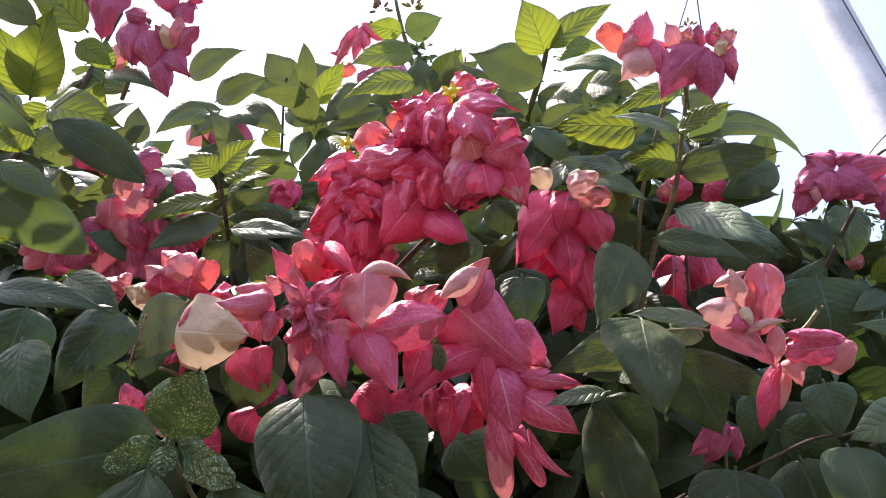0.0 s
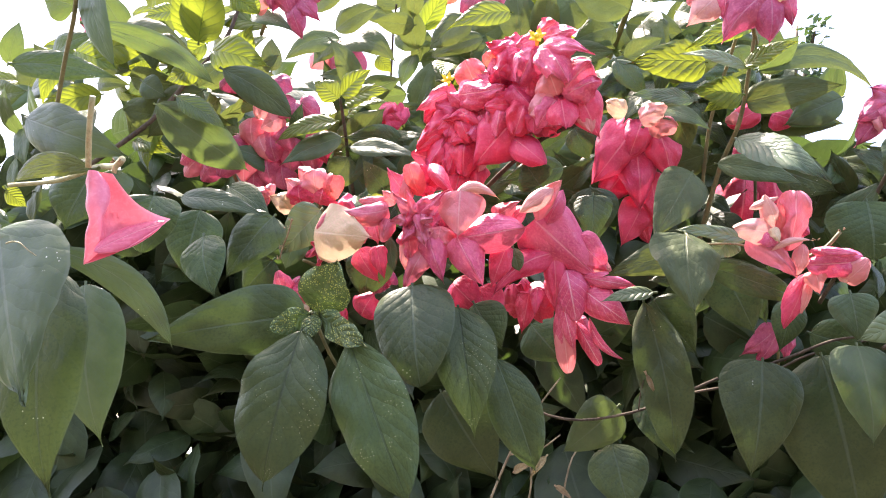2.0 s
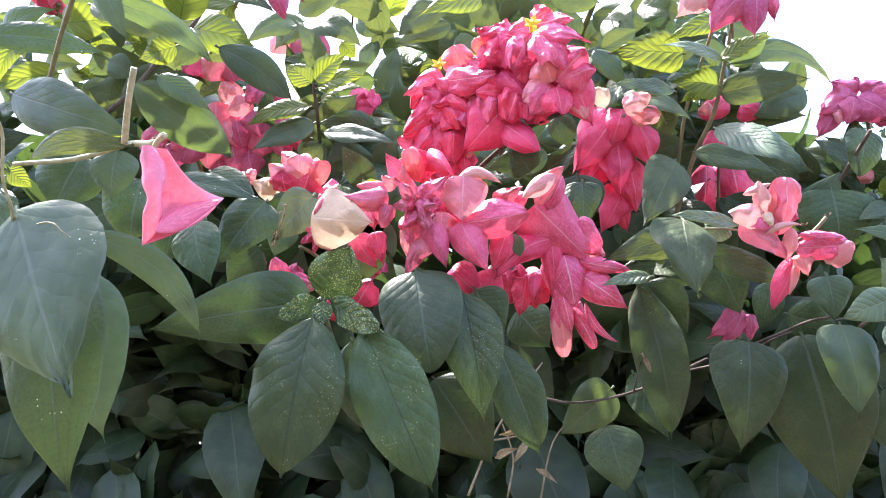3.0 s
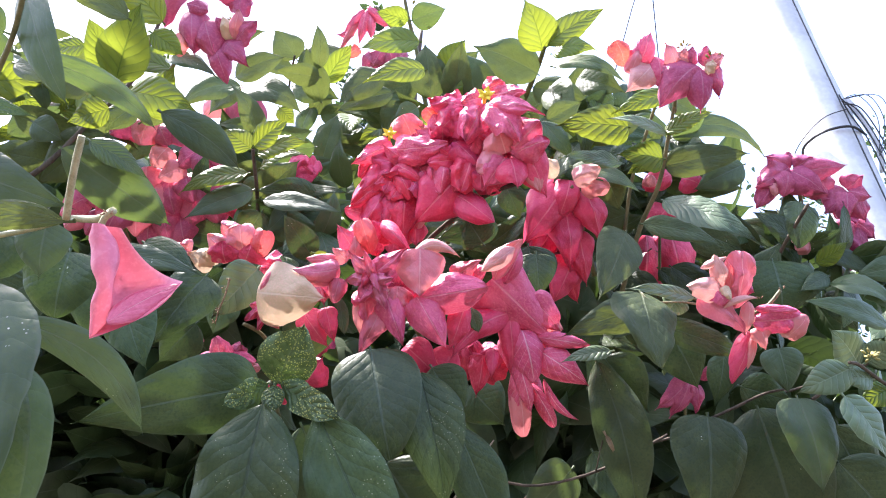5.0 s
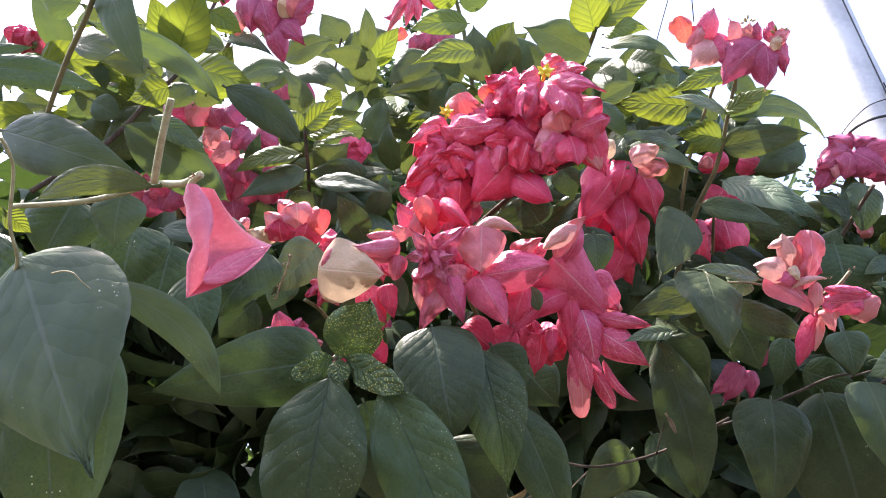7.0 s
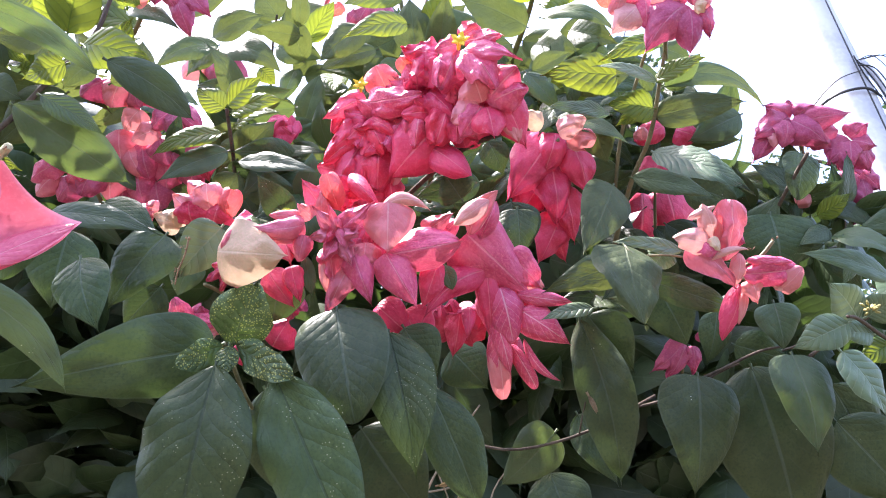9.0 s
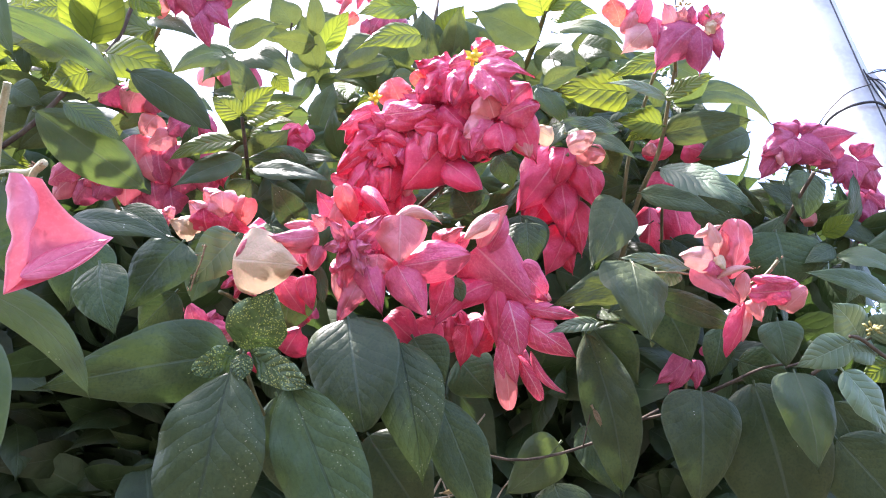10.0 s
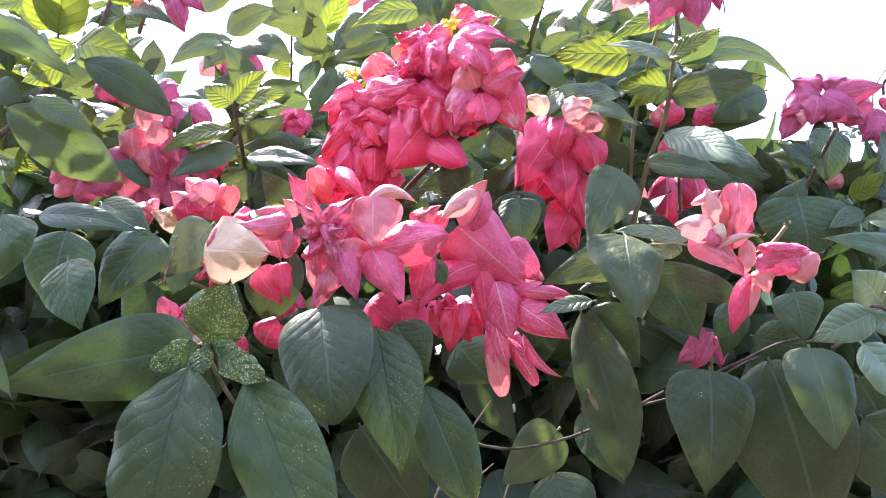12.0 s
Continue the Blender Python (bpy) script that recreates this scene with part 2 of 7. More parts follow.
ROSE = thin_blade("rose_bract", (0.60, 0.085, 0.165), (0.70, 0.145, 0.24), (0.8, 0.36, 0.40), (0.8, 0.13, 0.2), 0.09, 0.40, 6, 0.0004, 0.75, (0.76, 0.22, 0.28), 0.3, gloss=0.36, vein_show=0.1, crumple=3.6, rib_share=0.35, creases_at=(4.6, 2.9, 1.0), vary=0.35)
BLUSH = thin_blade("blush_bract", (0.61, 0.135, 0.215), (0.71, 0.215, 0.300), (0.8, 0.4, 0.44), (0.8, 0.19, 0.27), 0.09, 0.40, 6, 0.0004, 0.75, (0.8, 0.3, 0.37), 0.3, gloss=0.36, vein_show=0.1, crumple=3.6, rib_share=0.35, creases_at=(4.6, 2.9, 1.0), vary=0.4)
# Darker than the outer leaves: the shrub's inner shade is put into this green.
FILL = thin_blade("shade_darkened_leaf", (0.026, 0.046, 0.018), (0.044, 0.072, 0.028), (0.09, 0.13, 0.07), (0.14, 0.24, 0.04), 0.12, 0.45, 8, 0.0004, 0.34, (0.05, 0.08, 0.03), 0.35, island=True, vein_show=0.12)
HEDGE_LEAF = thin_blade("hedge_leaf", (0.035, 0.07, 0.025), (0.07, 0.12, 0.04), (0.08, 0.12, 0.05), (0.2, 0.3, 0.05), 0.2, 0.45, 6, 0.001, 0.34, (0.06, 0.1, 0.04), 0.3, island=True)
TREE_LEAF = thin_blade("tree_leaf", (0.02, 0.045, 0.018), (0.04, 0.075, 0.03), (0.06, 0.1, 0.05), (0.1, 0.18, 0.04), 0.15, 0.5, 6, 0.001, 0.34, (0.03, 0.06, 0.03), 0.3, island=True)
PALE_STEM = rough_skin("pale_hairy_stem", (0.26, 0.25, 0.13), (0.42, 0.40, 0.24), 120, 0.7, bump_depth=0.001)
STEM = rough_skin("green_stem", (0.11, 0.11, 0.05), (0.21, 0.19, 0.09), 60, 0.6, stretch=(1, 1, 0.3))
BARK = rough_skin("brown_bark", (0.055, 0.042, 0.032), (0.125, 0.10, 0.075), 45, 0.85, bump_depth=0.003, stretch=(1, 1, 0.25), spec=0.2)
DRYLEAF = thin_blade("dead_leaf", (0.24, 0.17, 0.09), (0.40, 0.31, 0.17), (0.5, 0.4, 0.25), (0.6, 0.45, 0.2), 0.2, 0.6, 6, 0.001, 0.5, (0.2, 0.14, 0.08), 0.5)
DRYWOOD = rough_skin("dry_twig_wood", (0.22, 0.18, 0.12), (0.42, 0.36, 0.26), 80, 0.8, bump_depth=0.001)
TUFT = rough_skin("yellow_floret", (0.86, 0.58, 0.02), (0.95, 0.74, 0.06), 300, 0.5)
BUD = rough_skin("green_bud", (0.25, 0.24, 0.06), (0.42, 0.36, 0.12), 200, 0.6)
DRIED = rough_skin("dried_floret", (0.12, 0.07, 0.04), (0.3, 0.2, 0.12), 200, 0.8)
PAINT = rough_skin("pole_paint", (0.44, 0.445, 0.47), (0.58, 0.585, 0.61), 3.5, 0.5, bump_depth=0.003)
CABLE = rough_skin("black_cable", (0.012, 0.012, 0.014), (0.03, 0.03, 0.032), 30, 0.5)
RENDERED = rough_skin("grey_render", (0.13, 0.125, 0.115), (0.21, 0.20, 0.185), 2.2, 0.9, bump_depth=0.006, spec=0.2)
SOIL = rough_skin("soil_and_litter", (0.04, 0.036, 0.03), (0.085, 0.075, 0.058), 1.7, 0.95, bump_depth=0.02, spec=0.15)


# ---- shapes ----
OUT = Vector((0.0, -0.92, -0.38)).normalized()  # outwards from the shrub's face, where hanging blades turn


def mesh_object(name, verts, faces, mat, parent=None, label="", uvs=None, smooth=True):
    me = bpy.data.meshes.new(name)
    me.from_pydata(verts, [], faces)
    if uvs is not None:
        layer = me.uv_layers.new(name="blade")
        idx = np.empty(len(me.loops), dtype=np.int32)
        me.loops.foreach_get("vertex_index", idx)
        layer.data.foreach_set("uv", np.asarray(uvs, dtype=np.float32)[idx].ravel())
    if smooth:
        me.polygons.foreach_set("use_smooth", [True] * len(me.polygons))
    me.materials.append(mat)
    me.update()
    ob = new(name, me)
    if parent is not None:
        ob.parent = parent
    if label:
        tagged(ob, label)
    return ob


def outline(v, kind):
    """Half-width of a blade along its length, 0 to 1."""
    if kind == "round":
        a, b = 0.30, 0.62
    elif kind == "blunt":
        a, b = 0.50, 0.30
    elif kind == "heart":
        a, b = 0.34, 0.50
    elif kind == "elliptic":
        a, b = 0.72, 0.80
    elif kind == "ovate":
        a, b = 0.34, 0.95
    elif kind == "lance":
        a, b = 0.8, 0.9
    else:
        a, b = 0.62, 1.12
    peak = (a / (a + b)) ** a * (b / (a + b)) ** b
    body = v if kind in ("round", "blunt", "heart", "lance") else v / 0.95
    w = max(body, 0.0) ** a * max(1 - body, 0.0) ** b / peak
    if body != v and v > 0.7:
        w = max(w, 0.6 * (1 - v))  # drawn-out tip
    return w


def blade(length, width, kind, bow, side, cup, hook, fold, pleat, crump, lip, seed, nv=22, nu=14, petiole=0.0, stalk=0.0012):
    """Verts, faces and blade coordinates of a leaf or bract, y along, x across, z out of the upper face: a curved midrib, rolled sides, ridges along the veins, crumpled margins."""
    rng = random.Random(seed)
    off = Vector((rng.uniform(-50, 50), rng.uniform(-50, 50), rng.uniform(-50, 50)))
    twist, phase = rng.uniform(-0.3, 0.3), rng.uniform(0, 6.28)
    verts, uvs, faces = [], [], []
    for j in range(nv + 1):
        lin = j / nv
        v = 0.45 * lin + 0.55 * (1 - math.cos(math.pi * lin)) / 2
        w = 0.5 * width * outline(0.004 + 0.992 * v, kind)
        zc = bow * length * 4 * v * (1 - v) + hook * length * (max(0.0, v - 0.55) / 0.45) ** 2
        xc = side * length * 4 * v * (1 - v)
        roll_in = 1.5 * cup * (0.75 + 0.5 * v) + 1e-4
        for i in range(nu + 1):
            u = i / nu * 2 - 1
            x = w * math.sin(roll_in * u) / roll_in
            z = zc - w * (1 - math.cos(roll_in * u)) / roll_in + fold * abs(x) + x * twist * (v - 0.3)
            q = Vector((x, v * length, 0)) / max(width, 0.004)
            n = noise.noise(q * 2.2 + off)
            n2 = noise.noise(q * 5.5 + off)
            z += crump * width * (0.30 * n + 0.12 * n2) * (0.3 + 0.7 * abs(u))
            ph = v - 0.42 * abs(u) ** 0.85 + 0.05 * n
            ridge = abs(math.sin(ph * 6.5 * math.pi + phase * 0.1))
            z += pleat * width * 0.075 * (0.5 - ridge) * min(1.0, 4 * abs(u)) * min(1.0, 5 * v)
            if crump > 0.45:
                z += (crump - 0.3) * width * 0.17 * (0.5 - abs(math.sin(u * 3.4 + phase + 2.4 * n + 1.6 * v))) * min(1.0, 3 * v)
                z += (crump - 0.3) * width * 0.06 * (0.5 - abs(math.sin(u * 8.0 + 2 * phase + 3.0 * n2 + 2.5 * v))) * min(1.0, 3 * v)
            z += crump * width * 0.13 * math.sin(v * 13 + phase + (2.1 if u > 0 else 0)) * abs(u) ** 3
            z -= lip * w * (max(0.0, abs(u) - 0.6) / 0.4) ** 2
            edge = 1 + 0.10 * crump * noise.noise(Vector((v * 7, u, 7)) + off)
            verts.append((xc + x * edge, v * length + 0.03 * crump * length * n * abs(u), z))
            uvs.append((i / nu, v))
    for j in range(nv):
        for i in range(nu):
            a = j * (nu + 1) + i
            faces.append((a, a + 1, a + nu + 2, a + nu + 1))
    if petiole > 0:
        ring = len(verts)
        for k, (y, r) in enumerate(((0.02 * length, stalk * 0.8), (-petiole * 0.5, stalk), (-petiole, stalk * 1.25))):
            for s in range(5):
                ang = s * 2 * math.pi / 5
                verts.append((math.cos(ang) * r, y, math.sin(ang) * r - 0.0008 - 0.25 * max(0, -y)))
                uvs.append((0.5, 0.02))
        for k in range(2):
            for s in range(5):
                a, b = ring + k * 5 + s, ring + k * 5 + (s + 1) % 5
                faces.append((a, b, b + 5, a + 5))
    return verts, faces, uvs


def blade_frame(base, tip, roll):
    """Axes of a blade from base to tip that faces OUT, turned by roll degrees about its length."""
    y = (Vector(tip) - Vector(base)).normalized()
    z = OUT - y * OUT.dot(y)
    if z.length < 0.15:
        z = Vector((0, 0, 1)) - y * y.z
    z.normalize()
    x = y.cross(z)
    m = Matrix((x, y, z)).transposed().to_4x4()
    return Matrix.Translation(base) @ m @ Matrix.Rotation(radians(roll), 4, "Y")


SEED = [100]


def place_blade(name, parent, base, tip, width, mat, roll, label, lip, *shape, petiole=0.0):
    SEED[0] += 1
    kind, bow, side, cup, hook, fold, pleat, crump = shape
    verts, faces, uvs = blade((Vector(tip) - Vector(base)).length, width, kind, bow, side, cup, hook, fold, pleat, crump, lip, SEED[0], petiole=petiole)
    ob = mesh_object(name, verts, faces, mat, parent, label, uvs)
    ob.matrix_local = blade_frame(base, tip, roll)
    return ob


def leaf(parent, base, tip, width, mat=None, roll=0, bow=0.06, fold=0.16, hook=-0.05, pleat=0.14, crump=0.16, side=0.0, cup=0.16, kind="leaf", label=""):
    return place_blade("leaf", parent, base, tip, width, mat or MATURE, roll, label, 0.1, kind, bow, side, cup, hook, fold, pleat, crump, petiole=0.004)


def bract(parent, base, tip, width, mat=None, roll=0, bow=0.17, side=0.0, cup=0.5, hook=0.0, fold=0.0, pleat=0.12, crump=0.35, kind="ovate", label=""):
    lip = random.Random(SEED[0]).uniform(-0.05, 0.5)
    return place_blade("bract", parent, base, tip, width, mat or PINK, roll, label, lip, kind, bow, side, cup, hook, fold, pleat, crump)


def folded_bract(parent, neck, low, side, reach, outer, inner):
    """One drooping bract folded like a hood: a rolled front side down to its low tip, a hollow flank out to the side tip."""
    neck, low, side = Vector(neck), Vector(low), Vector(side)
    down = low - neck
    n = down.cross(side - neck).normalized()
    n = n if n.dot(OUT) > 0 else -n
    across = (side - neck) - down * (side - neck).dot(down) / down.length_squared
    across.normalize()
    ns, nv = 36, 30
    verts, uvs, faces = [], [], []
    for j in range(nv + 1):
        v = j / nv
        arch = math.sin(math.pi * v)
        crest = neck + down * v + across * reach * (0.10 * arch + 0.04 * math.sin(3 * math.pi * v)) + n * reach * 0.20 * arch
        roll = reach * (0.16 - 0.07 * math.exp(-((v - 0.54) / 0.12) ** 2)) * (1 - v ** 5) * (0.45 + 0.55 * min(1.0, v / 0.12))
        edge = crest + across * roll * math.sin(1.9) - n * roll * (1 - math.cos(1.9))
        for i in range(ns + 1):
            s = i / ns * 2.0 - 1.0
            if s < 0:
                a = -2.3 + (s + 1) * 4.2
                p = crest + across * roll * math.sin(a) - n * roll * (1 - math.cos(a))
            else:
                rim = low.lerp(side, s) + (down.normalized() - across * 0.2) * reach * 0.10 * math.sin(math.pi * s)
                root = across * reach * 0.25 * s
                p = neck + root + (rim - neck - root) * v
                p += (edge - neck - down * v) * (1 - s) ** 2
                p += (across * -0.04 + down.normalized() * 0.13) * reach * arch * s
                p -= n * reach * 0.30 * arch ** 0.8 * math.sin(math.pi * min(1.0, s / 0.9)) ** 0.7
                p += n * reach * 0.24 * max(0.0, (v - 0.62) / 0.38) ** 1.3 * math.sin(math.pi * s)
            p += n * reach * 0.025 * noise.noise(p * 70)
            verts.append(tuple(p))
            uvs.append((i / ns, v))
    for j in range(nv):
        for i in range(ns):
            a = j * (ns + 1) + i
            faces.append((a, a + 1, a + ns + 2, a + ns + 1))
    rolled = [f for k, f in enumerate(faces) if k % ns < ns // 2]
    flank = [f for k, f in enumerate(faces) if k % ns >= ns // 2]
    mesh_object("bract", verts, rolled, outer, parent, "pale pink rolled front of the bract", uvs)
    mesh_object("bract", verts, flank, inner, parent, "deeper pink hollow flank of the bract", uvs)


def tube_data(points, radii, sides=8):
    pts = [Vector(p) for p in points]
    # smooth the way through the points
    path, rad = [], []
    for i in range(len(pts) - 1):
        p0, p1, p2, p3 = pts[max(i - 1, 0)], pts[i], pts[i + 1], pts[min(i + 2, len(pts) - 1)]
        for k in range(5):
            t = k / 5
            path.append(0.5 * (2 * p1 + (p2 - p0) * t + (2 * p0 - 5 * p1 + 4 * p2 - p3) * t * t + (3 * p1 - p0 - 3 * p2 + p3) * t ** 3))
            rad.append(radii[i] + (radii[i + 1] - radii[i]) * t)
    path.append(pts[-1])
    rad.append(radii[-1])
    verts, faces = [], []
    side = Vector((1, 0.13, 0.07))
    for i, p in enumerate(path):
        d = (path[min(i + 1, len(path) - 1)] - path[max(i - 1, 0)]).normalized()
        x = (side - d * side.dot(d)).normalized()
        side = x
        y = d.cross(x)
        for s in range(sides):
            a = s * 2 * math.pi / sides
            bump = 1 + 0.10 * noise.noise(p * 90 + Vector((s, 0, 0)))
            verts.append(p + (x * math.cos(a) + y * math.sin(a)) * rad[i] * bump)
    for i in range(len(path) - 1):
        for s in range(sides):
            a, b = i * sides + s, i * sides + (s + 1) % sides
            faces.append((a, b, b + sides, a + sides))
    faces.append(tuple(range(sides))[::-1])
    faces.append(tuple(range(len(verts) - sides, len(verts))))
    return verts, faces


def tube(name, parent, points, r0, r1, mat=STEM, label="", sides=8):
    n = len(points)
    radii = [r0 + (r1 - r0) * i / (n - 1) for i in range(n)]
    v, f = tube_data(points, radii, sides)
    return mesh_object(name, v, f, mat, parent, label)


def floret(parent, place, size, mat=TUFT, label="small yellow star floret", name="floret"):
    """A five-pointed small flower with a short tube."""
    bm = bmesh.new()
    rng = random.Random(int(place[0] * 1e4))
    for k in range(5):
        a = k * 2 * math.pi / 5 + rng.uniform(-0.2, 0.2)
        d = Vector((math.cos(a), -0.45, math.sin(a))).normalized()
        s = Vector((-math.sin(a), 0, math.cos(a)))
        c = Vector((0, -0.1, 0)) * size
        ring = [c, d * size * 0.5 + s * size * 0.26, d * size * rng.uniform(0.85, 1.1), d * size * 0.5 - s * size * 0.26]
        low = [p + Vector((0, 0.12, 0)) * size for p in ring]
        top = [bm.verts.new(p) for p in ring]
        bot = [bm.verts.new(p) for p in low]
        bm.faces.new(top)
        bm.faces.new(bot[::-1])
        for i in range(4):
            bm.faces.new((top[i], bot[i], bot[(i + 1) % 4], top[(i + 1) % 4]))
    bmesh.ops.create_uvsphere(bm, u_segments=8, v_segments=6, radius=size * 0.3, matrix=Matrix.Translation((0, -0.12 * size, 0)))
    bmesh.ops.create_cone(bm, segments=6, radius1=size * 0.16, radius2=size * 0.22, depth=size * 1.2, matrix=Matrix.Translation((0, 0.5 * size, 0)) @ Matrix.Rotation(radians(90), 4, "X"))
    me = bpy.data.meshes.new(name)
    bm.to_mesh(me)
    bm.free()
    me.materials.append(mat)
    ob = new(name, me)
    ob.parent, ob.location = parent, place
    if label:
        tagged(ob, label)
    return ob


def bud_group(parent, place, spread, count, mat=BUD, label="tuft of small greenish flower buds"):
    """A knot of elongated buds on short stalks."""
    rng = random.Random(int(place[2] * 1e4))
    bm = bmesh.new()
    for _ in range(count):
        d = Vector((rng.uniform(-1, 1), rng.uniform(-1, 0.4), rng.uniform(-0.2, 1))).normalized()
        m = Matrix.Translation(d * spread * rng.uniform(0.5, 1)) @ d.to_track_quat("Z", "Y").to_matrix().to_4x4() @ Matrix.Diagonal((1, 1, 2.4, 1))
        bmesh.ops.create_icosphere(bm, subdivisions=1, radius=spread * 0.16, matrix=m)
    me = bpy.data.meshes.new("bud_tuft")
    bm.to_mesh(me)
    bm.free()
    me.polygons.foreach_set("use_smooth", [True] * len(me.polygons))
    me.materials.append(mat)
    ob = new("bud_tuft", me)
    ob.parent, ob.location = parent, place
    tagged(ob, label)
    return ob


def thing(name, label, category, group=""):
    ob = new(name)
    ob.empty_display_size = 0.1
    return tagged(ob, label, category, group)


def tuft(parent, centre, radii, count, size, mats, seed):
    """Crowded inner bracts of a flower head, none reaching past its round outline."""
    rng = random.Random(seed)
    c = Vector(centre)
    for _ in range(count):
        d = Vector((rng.uniform(-1, 1), rng.uniform(-0.7, 0.2), rng.uniform(-1, 0.9))).normalized()
        way = (d + Vector((rng.uniform(-0.4, 0.4), rng.uniform(-0.3, 0.3), rng.uniform(-0.5, 0.1)))).normalized()
        tip = c + Vector((way.x * radii[0], way.y * radii[1], way.z * radii[2])) * rng.uniform(0.8, 1.0)
        base = tip - (d + way).normalized() * size * rng.uniform(0.8, 1.1)
        bract(parent, base, tip, size * rng.uniform(0.85, 1.2), rng.choice(mats), roll=rng.uniform(-35, 35), cup=rng.uniform(0.4, 0.9), crump=rng.uniform(0.4, 0.9), kind=rng.choice(("ovate", "round", "round")))


def leafage(parent, centre, radii, count, length, mats, seed):
    """Single leaves spread through a part of the shrub, hanging and turning as they grow."""
    rng = random.Random(seed)
    for _ in range(count):
        base = Vector(centre) + Vector([rng.uniform(-1, 1) * r for r in radii])
        a = rng.uniform(0, 2 * math.pi)
        way = Vector((math.cos(a), rng.uniform(-0.6, 0.1), 0.75 * math.sin(a) - 0.2)).normalized()
        size = length * rng.uniform(0.75, 1.2)
        leaf(parent, base, base + way * size, size * rng.uniform(0.42, 0.58), rng.choice(mats), roll=rng.uniform(-45, 45), bow=rng.uniform(0.02, 0.18), fold=rng.uniform(0.1, 0.35))


def loose_leaves(name, parent, label, mat, spots, sizes, seed, nv=6, nu=4, hang=0.0):
    """Many leaves in one mesh: spots are places, each leaf hangs outwards and down."""
    rng = random.Random(seed)
    V, Fc, U = [], [], []
    shapes = [blade(1.0, rng.uniform(0.42, 0.6), "leaf", rng.uniform(0, 0.12), rng.uniform(-0.06, 0.06), 0.2, -rng.uniform(0, 0.1), rng.uniform(0.05, 0.35), 0.2, 0.2, 0.1, seed + k, nv, nu) for k in range(8)]
    arr = [(np.array(s[0]), s[1], s[2]) for s in shapes]
    for p in spots:
        verts, faces, uvs = rng.choice(arr)
        size = rng.uniform(*sizes)
        way = Vector((rng.uniform(-1, 1), rng.uniform(-0.9, 0.4), rng.uniform(-1.0, 0.45))).normalized()
        way = way.lerp(Vector((0.3 * way.x, 0.3 * way.y - 0.1, -1.0)), hang).normalized()
        m = np.array(blade_frame(p, Vector(p) + way, rng.uniform(-70, 70) * (1 - 0.5 * hang)))
        w = verts * size @ m[:3, :3].T + m[:3, 3]
        o = len(V)
        V.extend(map(tuple, w))
        Fc.extend(tuple(i + o for i in f) for f in faces)
        U.extend(uvs)
    ob = mesh_object(name, V, Fc, mat, parent, label, U)
    return tagged(ob, kind="stuff")


# ---- ground ----
gx = bmesh.new()
bmesh.ops.create_grid(gx, x_segments=60, y_segments=60, size=1.0)
for v in gx.verts:
    r = max(abs(v.co.x), abs(v.co.y))
    k = 4 + 396 * r ** 4
    v.co.x, v.co.y = v.co.x * k, v.co.y * k
    v.co.z = 0.03 * noise.noise(Vector((v.co.x * 0.7, v.co.y * 0.7, 0))) - 0.02
me = bpy.data.meshes.new("ground")
gx.to_mesh(me)
gx.free()
me.materials.append(SOIL)
ground = tagged(new("ground", me), "bare brown soil with leaf litter under the shrubs", "ground", kind="structure")

# Unseen wall added behind the camera to cut light on the shrub's face.
wl = bmesh.new()
bmesh.ops.create_cube(wl, size=1.0, matrix=Matrix.Translation((0, -1.85, 1.2)) @ Matrix.Diagonal((16.0, 0.2, 2.6, 1.0)))
bmesh.ops.bevel(wl, geom=wl.edges[:], offset=0.015, segments=2, affect="EDGES")
me = bpy.data.meshes.new("light_blocking_wall")
wl.to_mesh(me)
wl.free()
me.materials.append(RENDERED)
light_blocking_wall = tagged(new("light_blocking_wall", me), "unseen plain grey rendered wall, added behind the camera to block light", "wall", kind="structure")


def shrub_trunks(parent):
    """Woody stems from the ground up into the leaves."""
    rng = random.Random(9)
    for k in range(7):
        x = -0.6 + 0.2 * k + rng.uniform(-0.05, 0.05)
        y = 1.5 + rng.uniform(-0.12, 0.12)
        tube("stem", parent, [(x * 0.45, 1.5, -0.05), (x * 0.6, y, 0.5), (x * 0.9, y - 0.05, 1.1), (x * 1.1, y - 0.15, 1.6), (x * 1.15, y - 0.2, 1.95)], 0.016, 0.005, BARK, "woody brown stem")


def fore_trunk(parent):
    """The neighbour's stem, standing beside the path."""
    tube("stem", parent, [(-0.62, 0.30, -0.05), (-0.60, 0.30, 0.6), (-0.52, 0.28, 1.2), (-0.44, 0.27, 1.55), (-0.42, 0.28, 1.85)], 0.014, 0.005, BARK, "slender brown stem")
    # Out-of-view stem that carries the added shading leaves.
    tube("stem", parent, [(-0.56, 0.29, 1.0), (-0.66, 0.42, 1.7), (-0.62, 0.55, 2.3), (-0.52, 0.57, 2.7)], 0.009, 0.004, BARK, "upper brown stem")


def side_trunk(parent):
    """The side plant's stem from the ground to its twig."""
    tube("stem", parent, [(0.62, 0.62, -0.05), (0.60, 0.60, 0.6), (0.55, 0.58, 1.2), (0.52, 0.55, 1.62)], 0.010, 0.004, BARK, "slender brown stem")


# ---- the flowering shrub and its neighbours ----
shrub = thing("flowering_shrub", "tall flowering shrub with drooping pink-red bracts and broad green leaves", "shrub")
shrub_trunks(shrub)
speckled_shoot = tube("branch", shrub, [(-0.161, 0.578, 1.539), (-0.173, 0.527, 1.560), (-0.178, 0.476, 1.582)], 0.0014, 0.0019, STEM, "short green shoot with yellow-speckled top leaves")
leaf(speckled_shoot, (-0.1751, 0.4803, 1.5828), (-0.1519, 0.4398, 1.6186), 0.0467, SPECKLED, roll=8, fold=.3, crump=.4, pleat=.8, kind="elliptic")
